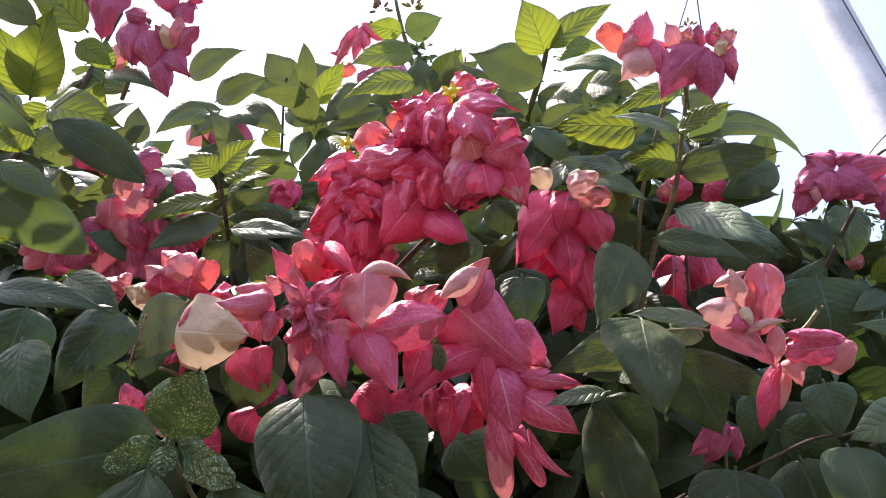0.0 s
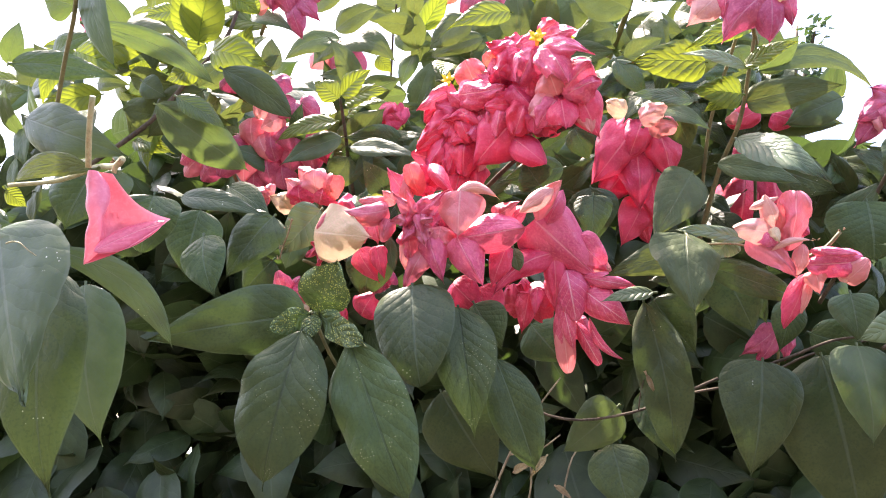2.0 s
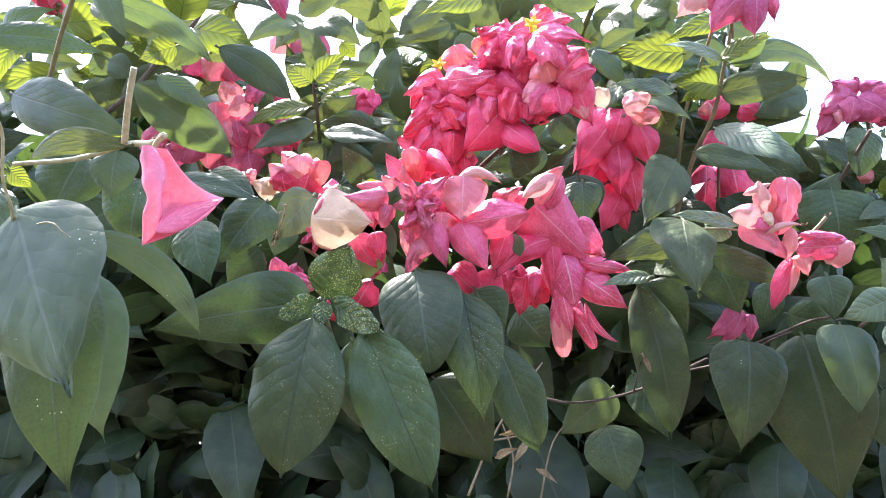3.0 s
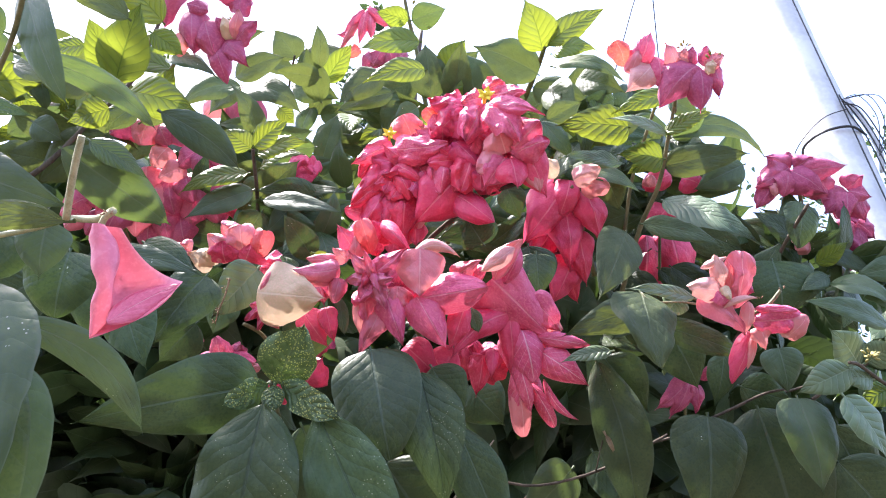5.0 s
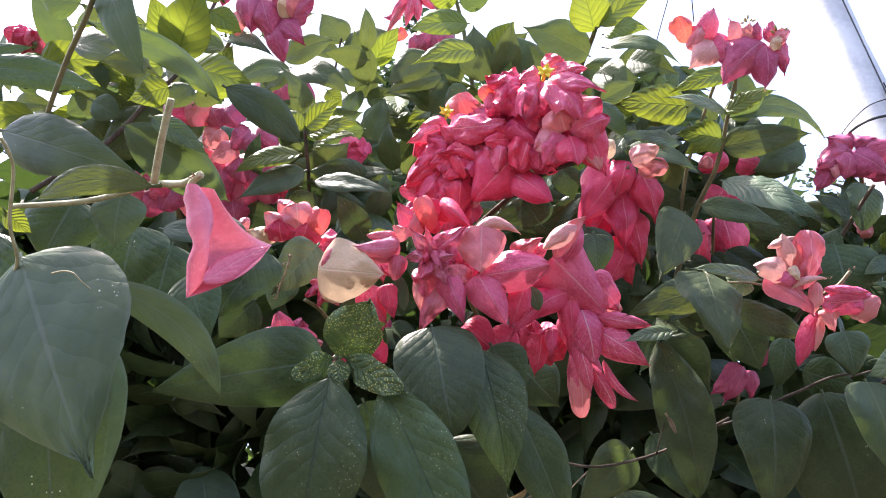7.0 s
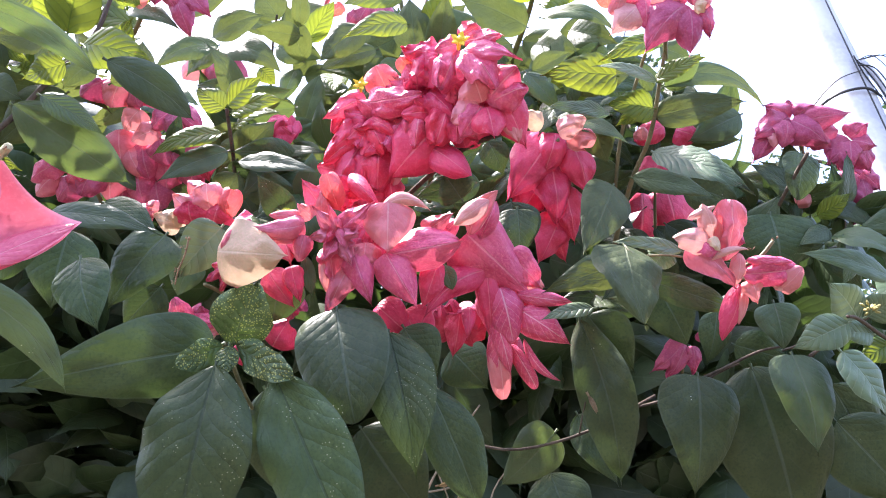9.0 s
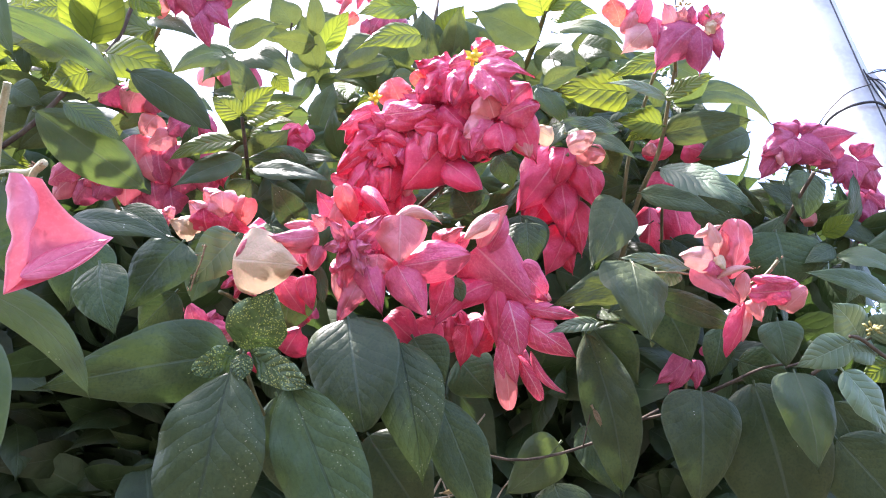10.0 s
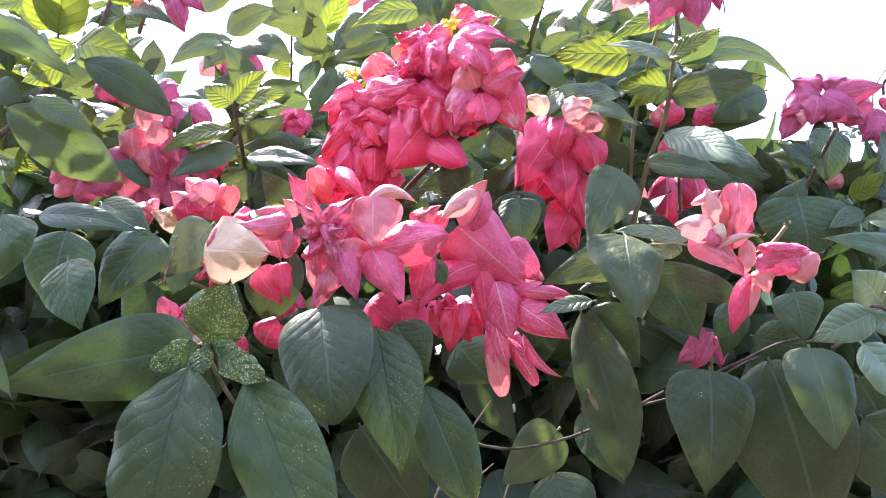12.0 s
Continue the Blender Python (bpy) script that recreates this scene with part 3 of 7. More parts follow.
leaf(speckled_shoot, (-0.1807, 0.4758, 1.5812), (-0.2107, 0.4631, 1.5597), 0.0231, SPECKLED, roll=-15, fold=.2, crump=.5, kind="elliptic")
leaf(speckled_shoot, (-0.1707, 0.4753, 1.5812), (-0.1213, 0.4504, 1.5472), 0.0262, SPECKLED, roll=10, fold=.2, crump=.5, kind="elliptic")
leaf(speckled_shoot, (-0.1804, 0.4603, 1.5602), (-0.1938, 0.4616, 1.4292), 0.0764, BULLATE, fold=.14, bow=.06, crump=.3, pleat=.06, kind="elliptic")
leaf(speckled_shoot, (-0.1391, 0.4666, 1.5567), (-0.0749, 0.4719, 1.4258), 0.0632, BULLATE, roll=-8, fold=.12, bow=.05, pleat=.06, crump=.3, kind="elliptic")
leaf(speckled_shoot, (-0.1899, 0.4927, 1.5839), (-0.3109, 0.4441, 1.5398), 0.0634, MATURE, kind="ovate", fold=.1, bow=.05, side=.02)
leaf(speckled_shoot, (-0.175, 0.472, 1.579), (-0.174, 0.466, 1.555), 0.018, SPECKLED, fold=.2, kind="elliptic")
leaf(speckled_shoot, (-0.158, 0.544, 1.564), (-0.101, 0.588, 1.463), 0.074, MATURE, fold=.1)
mid_branch = tube("branch", shrub, [(0.197, 0.622, 1.579), (0.113, 0.630, 1.541), (0.032, 0.623, 1.532), (-0.051, 0.591, 1.577), (-0.101, 0.552, 1.632)], 0.0015, 0.0012, BARK, "thin brown branch under the leaves")
leaf(mid_branch, (-0.1013, 0.5260, 1.6282), (-0.0827, 0.5096, 1.5309), 0.0786, MATURE, kind="round", fold=.08, bow=.06, crump=.1)
leaf(mid_branch, (-0.0208, 0.5837, 1.5763), (0.0227, 0.5968, 1.4726), 0.0522, MATURE, roll=-15, fold=.2, kind="elliptic")
leaf(mid_branch, (0.1218, 0.5873, 1.6426), (0.1504, 0.6111, 1.4927), 0.0527, MATURE, roll=15, fold=.3, side=-.05, crump=.45, kind="elliptic")
leaf(mid_branch, (0.1264, 0.6468, 1.5666), (0.1588, 0.6446, 1.4984), 0.0394, MATURE, fold=.2, crump=.3)
leaf(mid_branch, (-0.057, 0.541, 1.613), (-0.033, 0.542, 1.492), 0.061, BULLATE, roll=-10, fold=.3)
leaf(mid_branch, (-0.044, 0.562, 1.625), (-0.014, 0.570, 1.581), 0.048, MATURE, fold=.1)
leaf(mid_branch, (0.101, 0.639, 1.548), (0.047, 0.649, 1.499), 0.050, AGED, kind="ovate", fold=.1)
leaf(mid_branch, (0.097, 0.655, 1.513), (0.114, 0.648, 1.444), 0.061, MATURE, fold=.12)
leaf(mid_branch, (0.010, 0.720, 1.655), (0.050, 0.720, 1.610), 0.060, MATURE, fold=.1)
leaf(mid_branch, (-0.084, 0.674, 1.559), (-0.017, 0.689, 1.470), 0.087, MATURE)
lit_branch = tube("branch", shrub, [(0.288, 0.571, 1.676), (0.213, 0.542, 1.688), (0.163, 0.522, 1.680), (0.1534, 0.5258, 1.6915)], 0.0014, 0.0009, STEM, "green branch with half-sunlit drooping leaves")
# The lighter leaf material carries part of the sunlight on this branch's leaves.
leaf(lit_branch, (0.1643, 0.5636, 1.6901), (0.0798, 0.5460, 1.6541), 0.0382, SUNLIT, kind="ovate", roll=18, fold=.15, crump=.25)
leaf(lit_branch, (0.2121, 0.5425, 1.6946), (0.1397, 0.5324, 1.6997), 0.0169, PALE, roll=30, fold=.2, crump=.4)
leaf(lit_branch, (0.1988, 0.5458, 1.6982), (0.1791, 0.5432, 1.6733), 0.0297, PALE, roll=10, fold=.2, crump=.3, kind="ovate")
leaf(lit_branch, (0.1747, 0.5667, 1.6780), (0.2660, 0.5649, 1.6447), 0.0301, MATURE, roll=-5, bow=.06, fold=.15, kind="elliptic")
leaf(lit_branch, (0.2016, 0.5892, 1.6792), (0.2312, 0.6047, 1.6207), 0.0583, MATURE, kind="ovate", fold=.1)
leaf(lit_branch, (0.2809, 0.6393, 1.6709), (0.2676, 0.6544, 1.6177), 0.0365, MATURE)
leaf(lit_branch, (0.1534, 0.5258, 1.6915), (0.1540, 0.4974, 1.6031), 0.0671, SUNLIT, kind="ovate", roll=-10, fold=.12, side=.06, crump=.4)
leaf(lit_branch, (0.126, 0.553, 1.642), (0.075, 0.552, 1.630), 0.017, PALE, roll=40)
leaf(lit_branch, (0.132, 0.594, 1.649), (0.175, 0.605, 1.596), 0.056, MATURE, roll=15)
right_branch = tube("branch", shrub, [(0.207, 0.789, 1.601), (0.269, 0.749, 1.611), (0.314, 0.705, 1.631), (0.367, 0.665, 1.641), (0.409, 0.627, 1.650), (0.436, 0.589, 1.661)], 0.0016, 0.0013, BARK, "brown branch with hanging heart-shaped leaves")
leaf(right_branch, (0.3064, 0.5606, 1.6005), (0.3076, 0.5533, 1.5109), 0.0600, AGED, roll=-5, fold=.15, kind="ovate")
leaf(right_branch, (0.2378, 0.6119, 1.5958), (0.2225, 0.6219, 1.4839), 0.0800, MATURE, kind="ovate", fold=.12, crump=.125)
leaf(right_branch, (0.3245, 0.6046, 1.6674), (0.3309, 0.6153, 1.6212), 0.0475, GREYED, kind="ovate")
leaf(right_branch, (0.296, 0.619, 1.606), (0.331, 0.658, 1.437), 0.112, MATURE, roll=5, fold=.12)
leaf(right_branch, (0.339, 0.538, 1.597), (0.370, 0.541, 1.537), 0.047, PALE, roll=-25, fold=.2)
leaf(right_branch, (0.440, 0.587, 1.689), (0.342, 0.573, 1.710), 0.029, GREYED, roll=25, bow=.1)
leaf(right_branch, (0.376, 0.626, 1.591), (0.420, 0.653, 1.504), 0.064, MATURE)
leaf(right_branch, (0.370, 0.622, 1.554), (0.433, 0.633, 1.475), 0.079, MATURE)
leaf(right_branch, (0.300, 0.653, 1.640), (0.353, 0.647, 1.621), 0.043, MATURE)
leaf(right_branch, (0.454, 0.737, 1.579), (0.499, 0.749, 1.547), 0.046, AGED, roll=30)
tube("twig", right_branch, [(0.2433, 0.6381, 1.5962), (0.2769, 0.6298, 1.6101), (0.3077, 0.6222, 1.6230), (0.3329, 0.6238, 1.6287)], 0.0017, 0.0012, BARK, "brown side twig")
tube("twig", right_branch, [(0.3441, 0.5986, 1.6106), (0.3630, 0.5918, 1.6230), (0.3861, 0.5843, 1.6364), (0.4034, 0.5792, 1.6453)], 0.0019, 0.0014, BARK, "brown side twig")
right_back = tube("branch", shrub, [(0.376, 0.825, 1.735), (0.389, 0.753, 1.775), (0.400, 0.678, 1.823), (0.406, 0.612, 1.851)], 0.0028, 0.0021, BARK, "dark twig behind the flowers")
leaf(right_back, (0.386, 0.679, 1.808), (0.390, 0.688, 1.741), 0.097, MATURE, kind="round")
leaf(right_back, (0.421, 0.646, 1.872), (0.406, 0.652, 1.814), 0.047, MATURE, kind="round")
leaf(right_back, (0.446, 0.684, 1.810), (0.481, 0.662, 1.829), 0.030, YOUNG, roll=20)
leaf(right_back, (0.373, 0.730, 1.819), (0.445, 0.737, 1.769), 0.066, MATURE)
right_shoot = tube("branch", shrub, [(0.213, 0.768, 1.776), (0.231, 0.701, 1.857), (0.246, 0.655, 1.897), (0.249, 0.609, 1.941), (0.249, 0.568, 1.976)], 0.0035, 0.0021, STEM, "upright ribbed stem with corrugated backlit leaves")
leaf(right_shoot, (0.2018, 0.6170, 1.9554), (0.1116, 0.6130, 1.9510), 0.0544, YOUNG, roll=12, fold=.18, pleat=.8, kind="ovate")
leaf(right_shoot, (0.2412, 0.6200, 1.9123), (0.1841, 0.6166, 1.9142), 0.0403, YOUNG, roll=10, fold=.2, pleat=.8, kind="ovate")
leaf(right_shoot, (0.2529, 0.5870, 1.9866), (0.1750, 0.5946, 1.9581), 0.0296, YOUNG, roll=22, pleat=.6)
leaf(right_shoot, (0.2506, 0.6362, 1.9125), (0.3577, 0.6216, 1.9294), 0.0424, SUNLIT, roll=-12, pleat=.5, kind="ovate")
leaf(right_shoot, (0.2711, 0.6508, 1.9698), (0.4262, 0.6923, 1.9706), 0.0366, SUNLIT, roll=-25, side=-.14, bow=.1)
leaf(right_shoot, (0.2304, 0.6134, 1.8494), (0.2982, 0.5467, 1.7633), 0.0427, RIBBED, roll=-15, pleat=.9, fold=.2)
leaf(right_shoot, (0.1809, 0.6156, 1.8064), (0.1320, 0.5885, 1.7107), 0.0556, SUNLIT, kind="ovate", fold=.1, roll=6, hook=0)
leaf(right_shoot, (0.242, 0.601, 1.936), (0.164, 0.583, 1.943), 0.024, PALE, roll=35, bow=.08)
leaf(right_shoot, (0.240, 0.601, 1.936), (0.295, 0.575, 1.954), 0.025, YOUNG, roll=-30, bow=.08)
leaf(right_shoot, (0.273, 0.650, 1.967), (0.318, 0.627, 2.002), 0.039, AGED, roll=30)
leaf(right_shoot, (0.369, 0.666, 1.940), (0.303, 0.678, 1.908), 0.044, GREYED, roll=10)
leaf(right_shoot, (0.218, 0.654, 1.840), (0.313, 0.648, 1.813), 0.038, SUNLIT, roll=-30)
leaf(right_shoot, (0.187, 0.615, 1.900), (0.109, 0.601, 1.898), 0.026, RIBBED, roll=30, crump=0.4)
leaf(right_shoot, (0.127, 0.614, 1.892), (0.208, 0.612, 1.858), 0.036, AGED, roll=-35, bow=.1)
leaf(right_shoot, (0.168, 0.622, 1.889), (0.184, 0.633, 1.844), 0.039, SUNLIT, roll=20)
leaf(right_shoot, (0.219, 0.701, 1.881), (0.131, 0.714, 1.851), 0.046, SUNLIT)
leaf(right_shoot, (0.259, 0.613, 1.996), (0.294, 0.610, 1.974), 0.030, AGED)
leaf(right_shoot, (0.289, 0.723, 1.889), (0.297, 0.728, 1.858), 0.039, YOUNG)
leaf(right_shoot, (0.299, 0.714, 1.927), (0.389, 0.703, 1.930), 0.034, SUNLIT, roll=-20)
side_stem = tube("branch", shrub, [(0.214, 0.728, 1.830), (0.216, 0.670, 1.904), (0.231, 0.618, 1.963), (0.237, 0.587, 1.986)], 0.0025, 0.0021, STEM, "reddish green stem")
leaf(side_stem, (0.237, 0.640, 1.928), (0.203, 0.645, 1.904), 0.022, YOUNG)
leaf(side_stem, (0.299, 0.703, 1.862), (0.367, 0.701, 1.831), 0.053, MATURE)
top_shoot = tube("branch", shrub, [(0.086, 0.910, 2.091), (0.122, 0.834, 2.156), (0.138, 0.779, 2.185), (0.141, 0.738, 2.191)], 0.0053, 0.0036, STEM, "leafy shoot rising above the flowers")
leaf(top_shoot, (0.138, 0.741, 2.185), (0.106, 0.693, 2.240), 0.071, YOUNG, fold=.25, roll=10)
leaf(top_shoot, (0.144, 0.737, 2.193), (0.231, 0.702, 2.242), 0.046, YOUNG, roll=-20, fold=.2)
leaf(top_shoot, (0.153, 0.742, 2.181), (0.215, 0.718, 2.172), 0.041, YOUNG, roll=-25, bow=.18)
leaf(top_shoot, (0.154, 0.751, 2.164), (0.261, 0.730, 2.118), 0.037, SUNLIT, roll=-30, bow=.2)
leaf(top_shoot, (0.136, 0.774, 2.167), (0.036, 0.762, 2.209), 0.078, SUNLIT, roll=10)
leaf(top_shoot, (0.136, 0.807, 2.169), (0.232, 0.806, 2.131), 0.063, SUNLIT, roll=-10)
leaf(top_shoot, (0.133, 0.835, 2.180), (0.176, 0.847, 2.108), 0.067, SUNLIT)
leaf(top_shoot, (0.118, 0.811, 2.165), (0.053, 0.802, 2.131), 0.058, SUNLIT, roll=15)
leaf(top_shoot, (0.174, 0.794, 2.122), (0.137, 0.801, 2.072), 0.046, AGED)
leaf(top_shoot, (0.191, 0.822, 2.129), (0.234, 0.829, 2.088), 0.056, SUNLIT)
top_mid = tube("branch", shrub, [(-0.009, 0.935, 2.148), (-0.032, 0.895, 2.211), (-0.048, 0.853, 2.277), (-0.063, 0.825, 2.318), (-0.073, 0.799, 2.354)], 0.0047, 0.0028, STEM, "slender dark stem with paired leaves")
leaf(top_mid, (-0.045, 0.813, 2.256), (-0.144, 0.827, 2.249), 0.054, YOUNG, roll=20, fold=.2, bow=.1)
leaf(top_mid, (-0.063, 0.821, 2.309), (-0.118, 0.820, 2.323), 0.036, YOUNG, roll=-20)
leaf(top_mid, (-0.057, 0.821, 2.308), (0.001, 0.806, 2.325), 0.046, AGED, roll=20)
leaf(top_mid, (-0.040, 0.756, 2.149), (-0.130, 0.741, 2.108), 0.045, YOUNG, roll=15, bow=.12)
leaf(top_mid, (-0.025, 0.823, 2.148), (-0.037, 0.797, 2.242), 0.062, SUNLIT)
leaf(top_mid, (-0.006, 0.818, 2.196), (0.029, 0.789, 2.245), 0.053, YOUNG, roll=20)
leaf(top_mid, (0.042, 0.798, 2.140), (0.022, 0.783, 2.214), 0.091, SUNLIT)
leaf(top_mid, (-0.005, 0.831, 2.172), (0.047, 0.822, 2.135), 0.057, SUNLIT)
leaf(top_mid, (0.020, 0.853, 2.169), (0.004, 0.829, 2.217), 0.058, AGED)
leaf(top_mid, (-0.049, 0.843, 2.201), (-0.129, 0.854, 2.153), 0.058, SUNLIT)
leaf(top_mid, (-0.086, 0.824, 2.158), (-0.175, 0.830, 2.121), 0.043, SUNLIT, roll=20)
leaf(top_mid, (-0.105, 0.787, 2.167), (-0.170, 0.808, 2.118), 0.058, SUNLIT, roll=20)
leaf(top_mid, (-0.067, 0.829, 2.144), (-0.101, 0.839, 2.089), 0.052, SUNLIT)
leaf(top_mid, (-0.049, 0.767, 2.086), (-0.085, 0.780, 2.068), 0.035, GREYED)
left_mid = tube("branch", shrub, [(-0.286, 1.071, 2.201), (-0.277, 1.017, 2.245), (-0.269, 0.964, 2.286), (-0.258, 0.921, 2.308)], 0.0026, 0.0018, BARK, "thin dark twig with glossy leaves")
leaf(left_mid, (-0.257, 0.939, 2.316), (-0.299, 0.918, 2.364), 0.062, SUNLIT, roll=15)
leaf(left_mid, (-0.255, 0.944, 2.307), (-0.160, 0.907, 2.315), 0.049, SUNLIT, roll=-20, bow=.15)
leaf(left_mid, (-0.262, 0.949, 2.298), (-0.349, 0.936, 2.297), 0.047, SUNLIT, roll=25, bow=.15)
leaf(left_mid, (-0.259, 0.946, 2.260), (-0.175, 0.932, 2.227), 0.056, SUNLIT, roll=-15)
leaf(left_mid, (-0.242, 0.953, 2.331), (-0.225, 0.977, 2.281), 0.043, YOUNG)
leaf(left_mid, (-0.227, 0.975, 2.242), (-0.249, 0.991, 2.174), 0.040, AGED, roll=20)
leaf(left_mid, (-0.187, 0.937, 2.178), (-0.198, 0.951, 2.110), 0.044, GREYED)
leaf(left_mid, (-0.178, 0.957, 2.182), (-0.122, 0.951, 2.117), 0.063, SUNLIT)
leaf(left_mid, (-0.198, 0.963, 2.259), (-0.236, 0.986, 2.224), 0.043, SUNLIT)
leaf(left_mid, (-0.210, 0.965, 2.216), (-0.141, 0.960, 2.211), 0.042, SUNLIT)
leaf(left_mid, (-0.143, 0.994, 2.256), (-0.211, 1.016, 2.205), 0.048, SUNLIT)
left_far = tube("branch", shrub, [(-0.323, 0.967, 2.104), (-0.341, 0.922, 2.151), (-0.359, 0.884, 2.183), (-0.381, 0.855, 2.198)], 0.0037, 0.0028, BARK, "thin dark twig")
leaf(left_far, (-0.364, 0.800, 2.199), (-0.283, 0.776, 2.229), 0.048, SUNLIT, roll=-10, bow=.12)
leaf(left_far, (-0.321, 0.825, 2.159), (-0.409, 0.824, 2.112), 0.052, SUNLIT, roll=25, bow=.16)
leaf(left_far, (-0.332, 0.834, 2.182), (-0.255, 0.819, 2.217), 0.052, SUNLIT, roll=-15, bow=.1)
leaf(left_far, (-0.321, 0.844, 2.166), (-0.223, 0.849, 2.127), 0.063, SUNLIT, roll=-35, bow=.22)
leaf(left_far, (-0.332, 0.844, 2.165), (-0.371, 0.854, 2.124), 0.043, SUNLIT, roll=20)
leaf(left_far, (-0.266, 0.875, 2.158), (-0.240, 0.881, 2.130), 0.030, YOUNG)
mid_shoot = tube("branch", shrub, [(-0.256, 0.841, 1.857), (-0.263, 0.798, 1.904), (-0.264, 0.762, 1.935), (-0.268, 0.724, 1.972)], 0.0030, 0.0023, BARK, "dark upright stem with pairs of corrugated leaves")
leaf(mid_shoot, (-0.266, 0.722, 1.976), (-0.220, 0.693, 2.001), 0.037, YOUNG, roll=-15, fold=.3)
leaf(mid_shoot, (-0.262, 0.727, 1.967), (-0.191, 0.704, 1.975), 0.034, YOUNG, roll=-25, bow=.12)
leaf(mid_shoot, (-0.257, 0.735, 1.950), (-0.193, 0.712, 1.960), 0.030, YOUNG, roll=-40, bow=.2)
leaf(mid_shoot, (-0.273, 0.733, 1.979), (-0.312, 0.724, 2.003), 0.036, YOUNG, roll=15)
leaf(mid_shoot, (-0.274, 0.740, 1.945), (-0.360, 0.743, 1.913), 0.036, YOUNG, roll=30, bow=.12)
leaf(mid_shoot, (-0.267, 0.749, 1.925), (-0.350, 0.748, 1.879), 0.040, GREYED, roll=15)
leaf(mid_shoot, (-0.261, 0.779, 1.932), (-0.211, 0.759, 1.982), 0.053, SUNLIT)
leaf(mid_shoot, (-0.252, 0.754, 1.913), (-0.144, 0.725, 1.883), 0.032, GREYED, roll=-30)
leaf(mid_shoot, (-0.254, 0.762, 1.899), (-0.278, 0.778, 1.851), 0.051, SUNLIT)
leaf(mid_shoot, (-0.237, 0.793, 1.945), (-0.140, 0.772, 1.943), 0.028, SUNLIT, roll=-40)
leaf(mid_shoot, (-0.246, 0.785, 1.897), (-0.170, 0.777, 1.875), 0.048, SUNLIT, roll=-10)
leaf(mid_shoot, (-0.223, 0.835, 1.927), (-0.157, 0.838, 1.886), 0.051, SUNLIT)
leaf(mid_shoot, (-0.257, 0.812, 1.976), (-0.301, 0.826, 1.936), 0.051, SUNLIT)
leaf(mid_shoot, (-0.195, 0.823, 1.987), (-0.161, 0.846, 1.936), 0.052, SUNLIT)
leaf(mid_shoot, (-0.284, 0.422, 1.800), (-0.220, 0.458, 1.769), 0.033, GREYED, roll=-10, fold=.15, bow=.1, kind="elliptic", side=-.04)
left_branch = tube("branch", shrub, [(-0.360, 0.589, 2.096), (-0.377, 0.595, 2.027), (-0.386, 0.594, 1.971), (-0.424, 0.598, 1.911), (-0.462, 0.601, 1.852), (-0.525, 0.605, 1.795)], 0.0022, 0.0032, BARK, "brown branch crossing behind the leaves")
leaf(left_branch, (-0.4035, 0.5166, 1.8221), (-0.3031, 0.5617, 1.7668), 0.0533, AGED, kind="elliptic", roll=-8, fold=.12)
leaf(left_branch, (-0.3327, 0.5410, 1.9665), (-0.3297, 0.5271, 1.9923), 0.0268, YOUNG, kind="ovate")
leaf(left_branch, (-0.3463, 0.5567, 1.8965), (-0.3162, 0.5218, 1.9352), 0.0436, YOUNG, kind="ovate", roll=10)
leaf(left_branch, (-0.4335, 0.6297, 1.9469), (-0.4629, 0.6275, 1.9351), 0.0286, GREYED, kind="ovate")
leaf(left_branch, (-0.359, 0.493, 1.888), (-0.332, 0.444, 1.946), 0.051, YOUNG, fold=.25, roll=10)
leaf(left_branch, (-0.364, 0.499, 1.897), (-0.386, 0.461, 1.941), 0.037, YOUNG, fold=.3, roll=15)
leaf(left_branch, (-0.339, 0.441, 1.922), (-0.409, 0.404, 1.938), 0.035, SUNLIT, fold=.3, roll=25, bow=.08)
leaf(left_branch, (-0.385, 0.389, 1.947), (-0.343, 0.407, 1.920), 0.020, GREYED, fold=.3, roll=-20)
leaf(left_branch, (-0.322, 0.480, 1.956), (-0.369, 0.440, 1.980), 0.040, YOUNG, fold=.25, roll=25, bow=.08)
leaf(left_branch, (-0.403, 0.506, 1.942), (-0.438, 0.500, 1.928), 0.027, YOUNG, fold=.2, roll=20)
leaf(left_branch, (-0.338, 0.500, 1.959), (-0.305, 0.512, 1.941), 0.026, YOUNG, fold=.2, roll=-10)
leaf(left_branch, (-0.408, 0.543, 1.917), (-0.449, 0.523, 1.907), 0.037, SUNLIT, roll=20, bow=.1)
leaf(left_branch, (-0.322, 0.562, 1.989), (-0.345, 0.554, 2.009), 0.027, YOUNG)
leaf(left_branch, (-0.343, 0.566, 1.986), (-0.282, 0.563, 1.958), 0.028, GREYED, roll=-30, bow=.12)
leaf(left_branch, (-0.375, 0.506, 1.826), (-0.322, 0.531, 1.801), 0.026, RIBBED, roll=-25)
leaf(left_branch, (-0.370, 0.571, 1.917), (-0.392, 0.569, 1.881), 0.032, SUNLIT)
leaf(left_branch, (-0.420, 0.621, 1.875), (-0.427, 0.616, 1.842), 0.035, YOUNG, roll=20)
leaf(left_branch, (-0.392, 0.597, 1.936), (-0.364, 0.591, 1.942), 0.027, AGED)
leaf(left_branch, (-0.406, 0.605, 1.902), (-0.475, 0.621, 1.842), 0.059, SUNLIT)
leaf(left_branch, (-0.461, 0.625, 1.875), (-0.507, 0.607, 1.875), 0.052, SUNLIT)
leaf(left_branch, (-0.461, 0.644, 1.904), (-0.434, 0.656, 1.875), 0.027, YOUNG)
leaf(left_branch, (-0.504, 0.606, 1.984), (-0.449, 0.603, 1.937), 0.029, YOUNG, roll=20)
leaf(left_branch, (-0.520, 0.634, 1.956), (-0.560, 0.625, 1.979), 0.042, YOUNG)
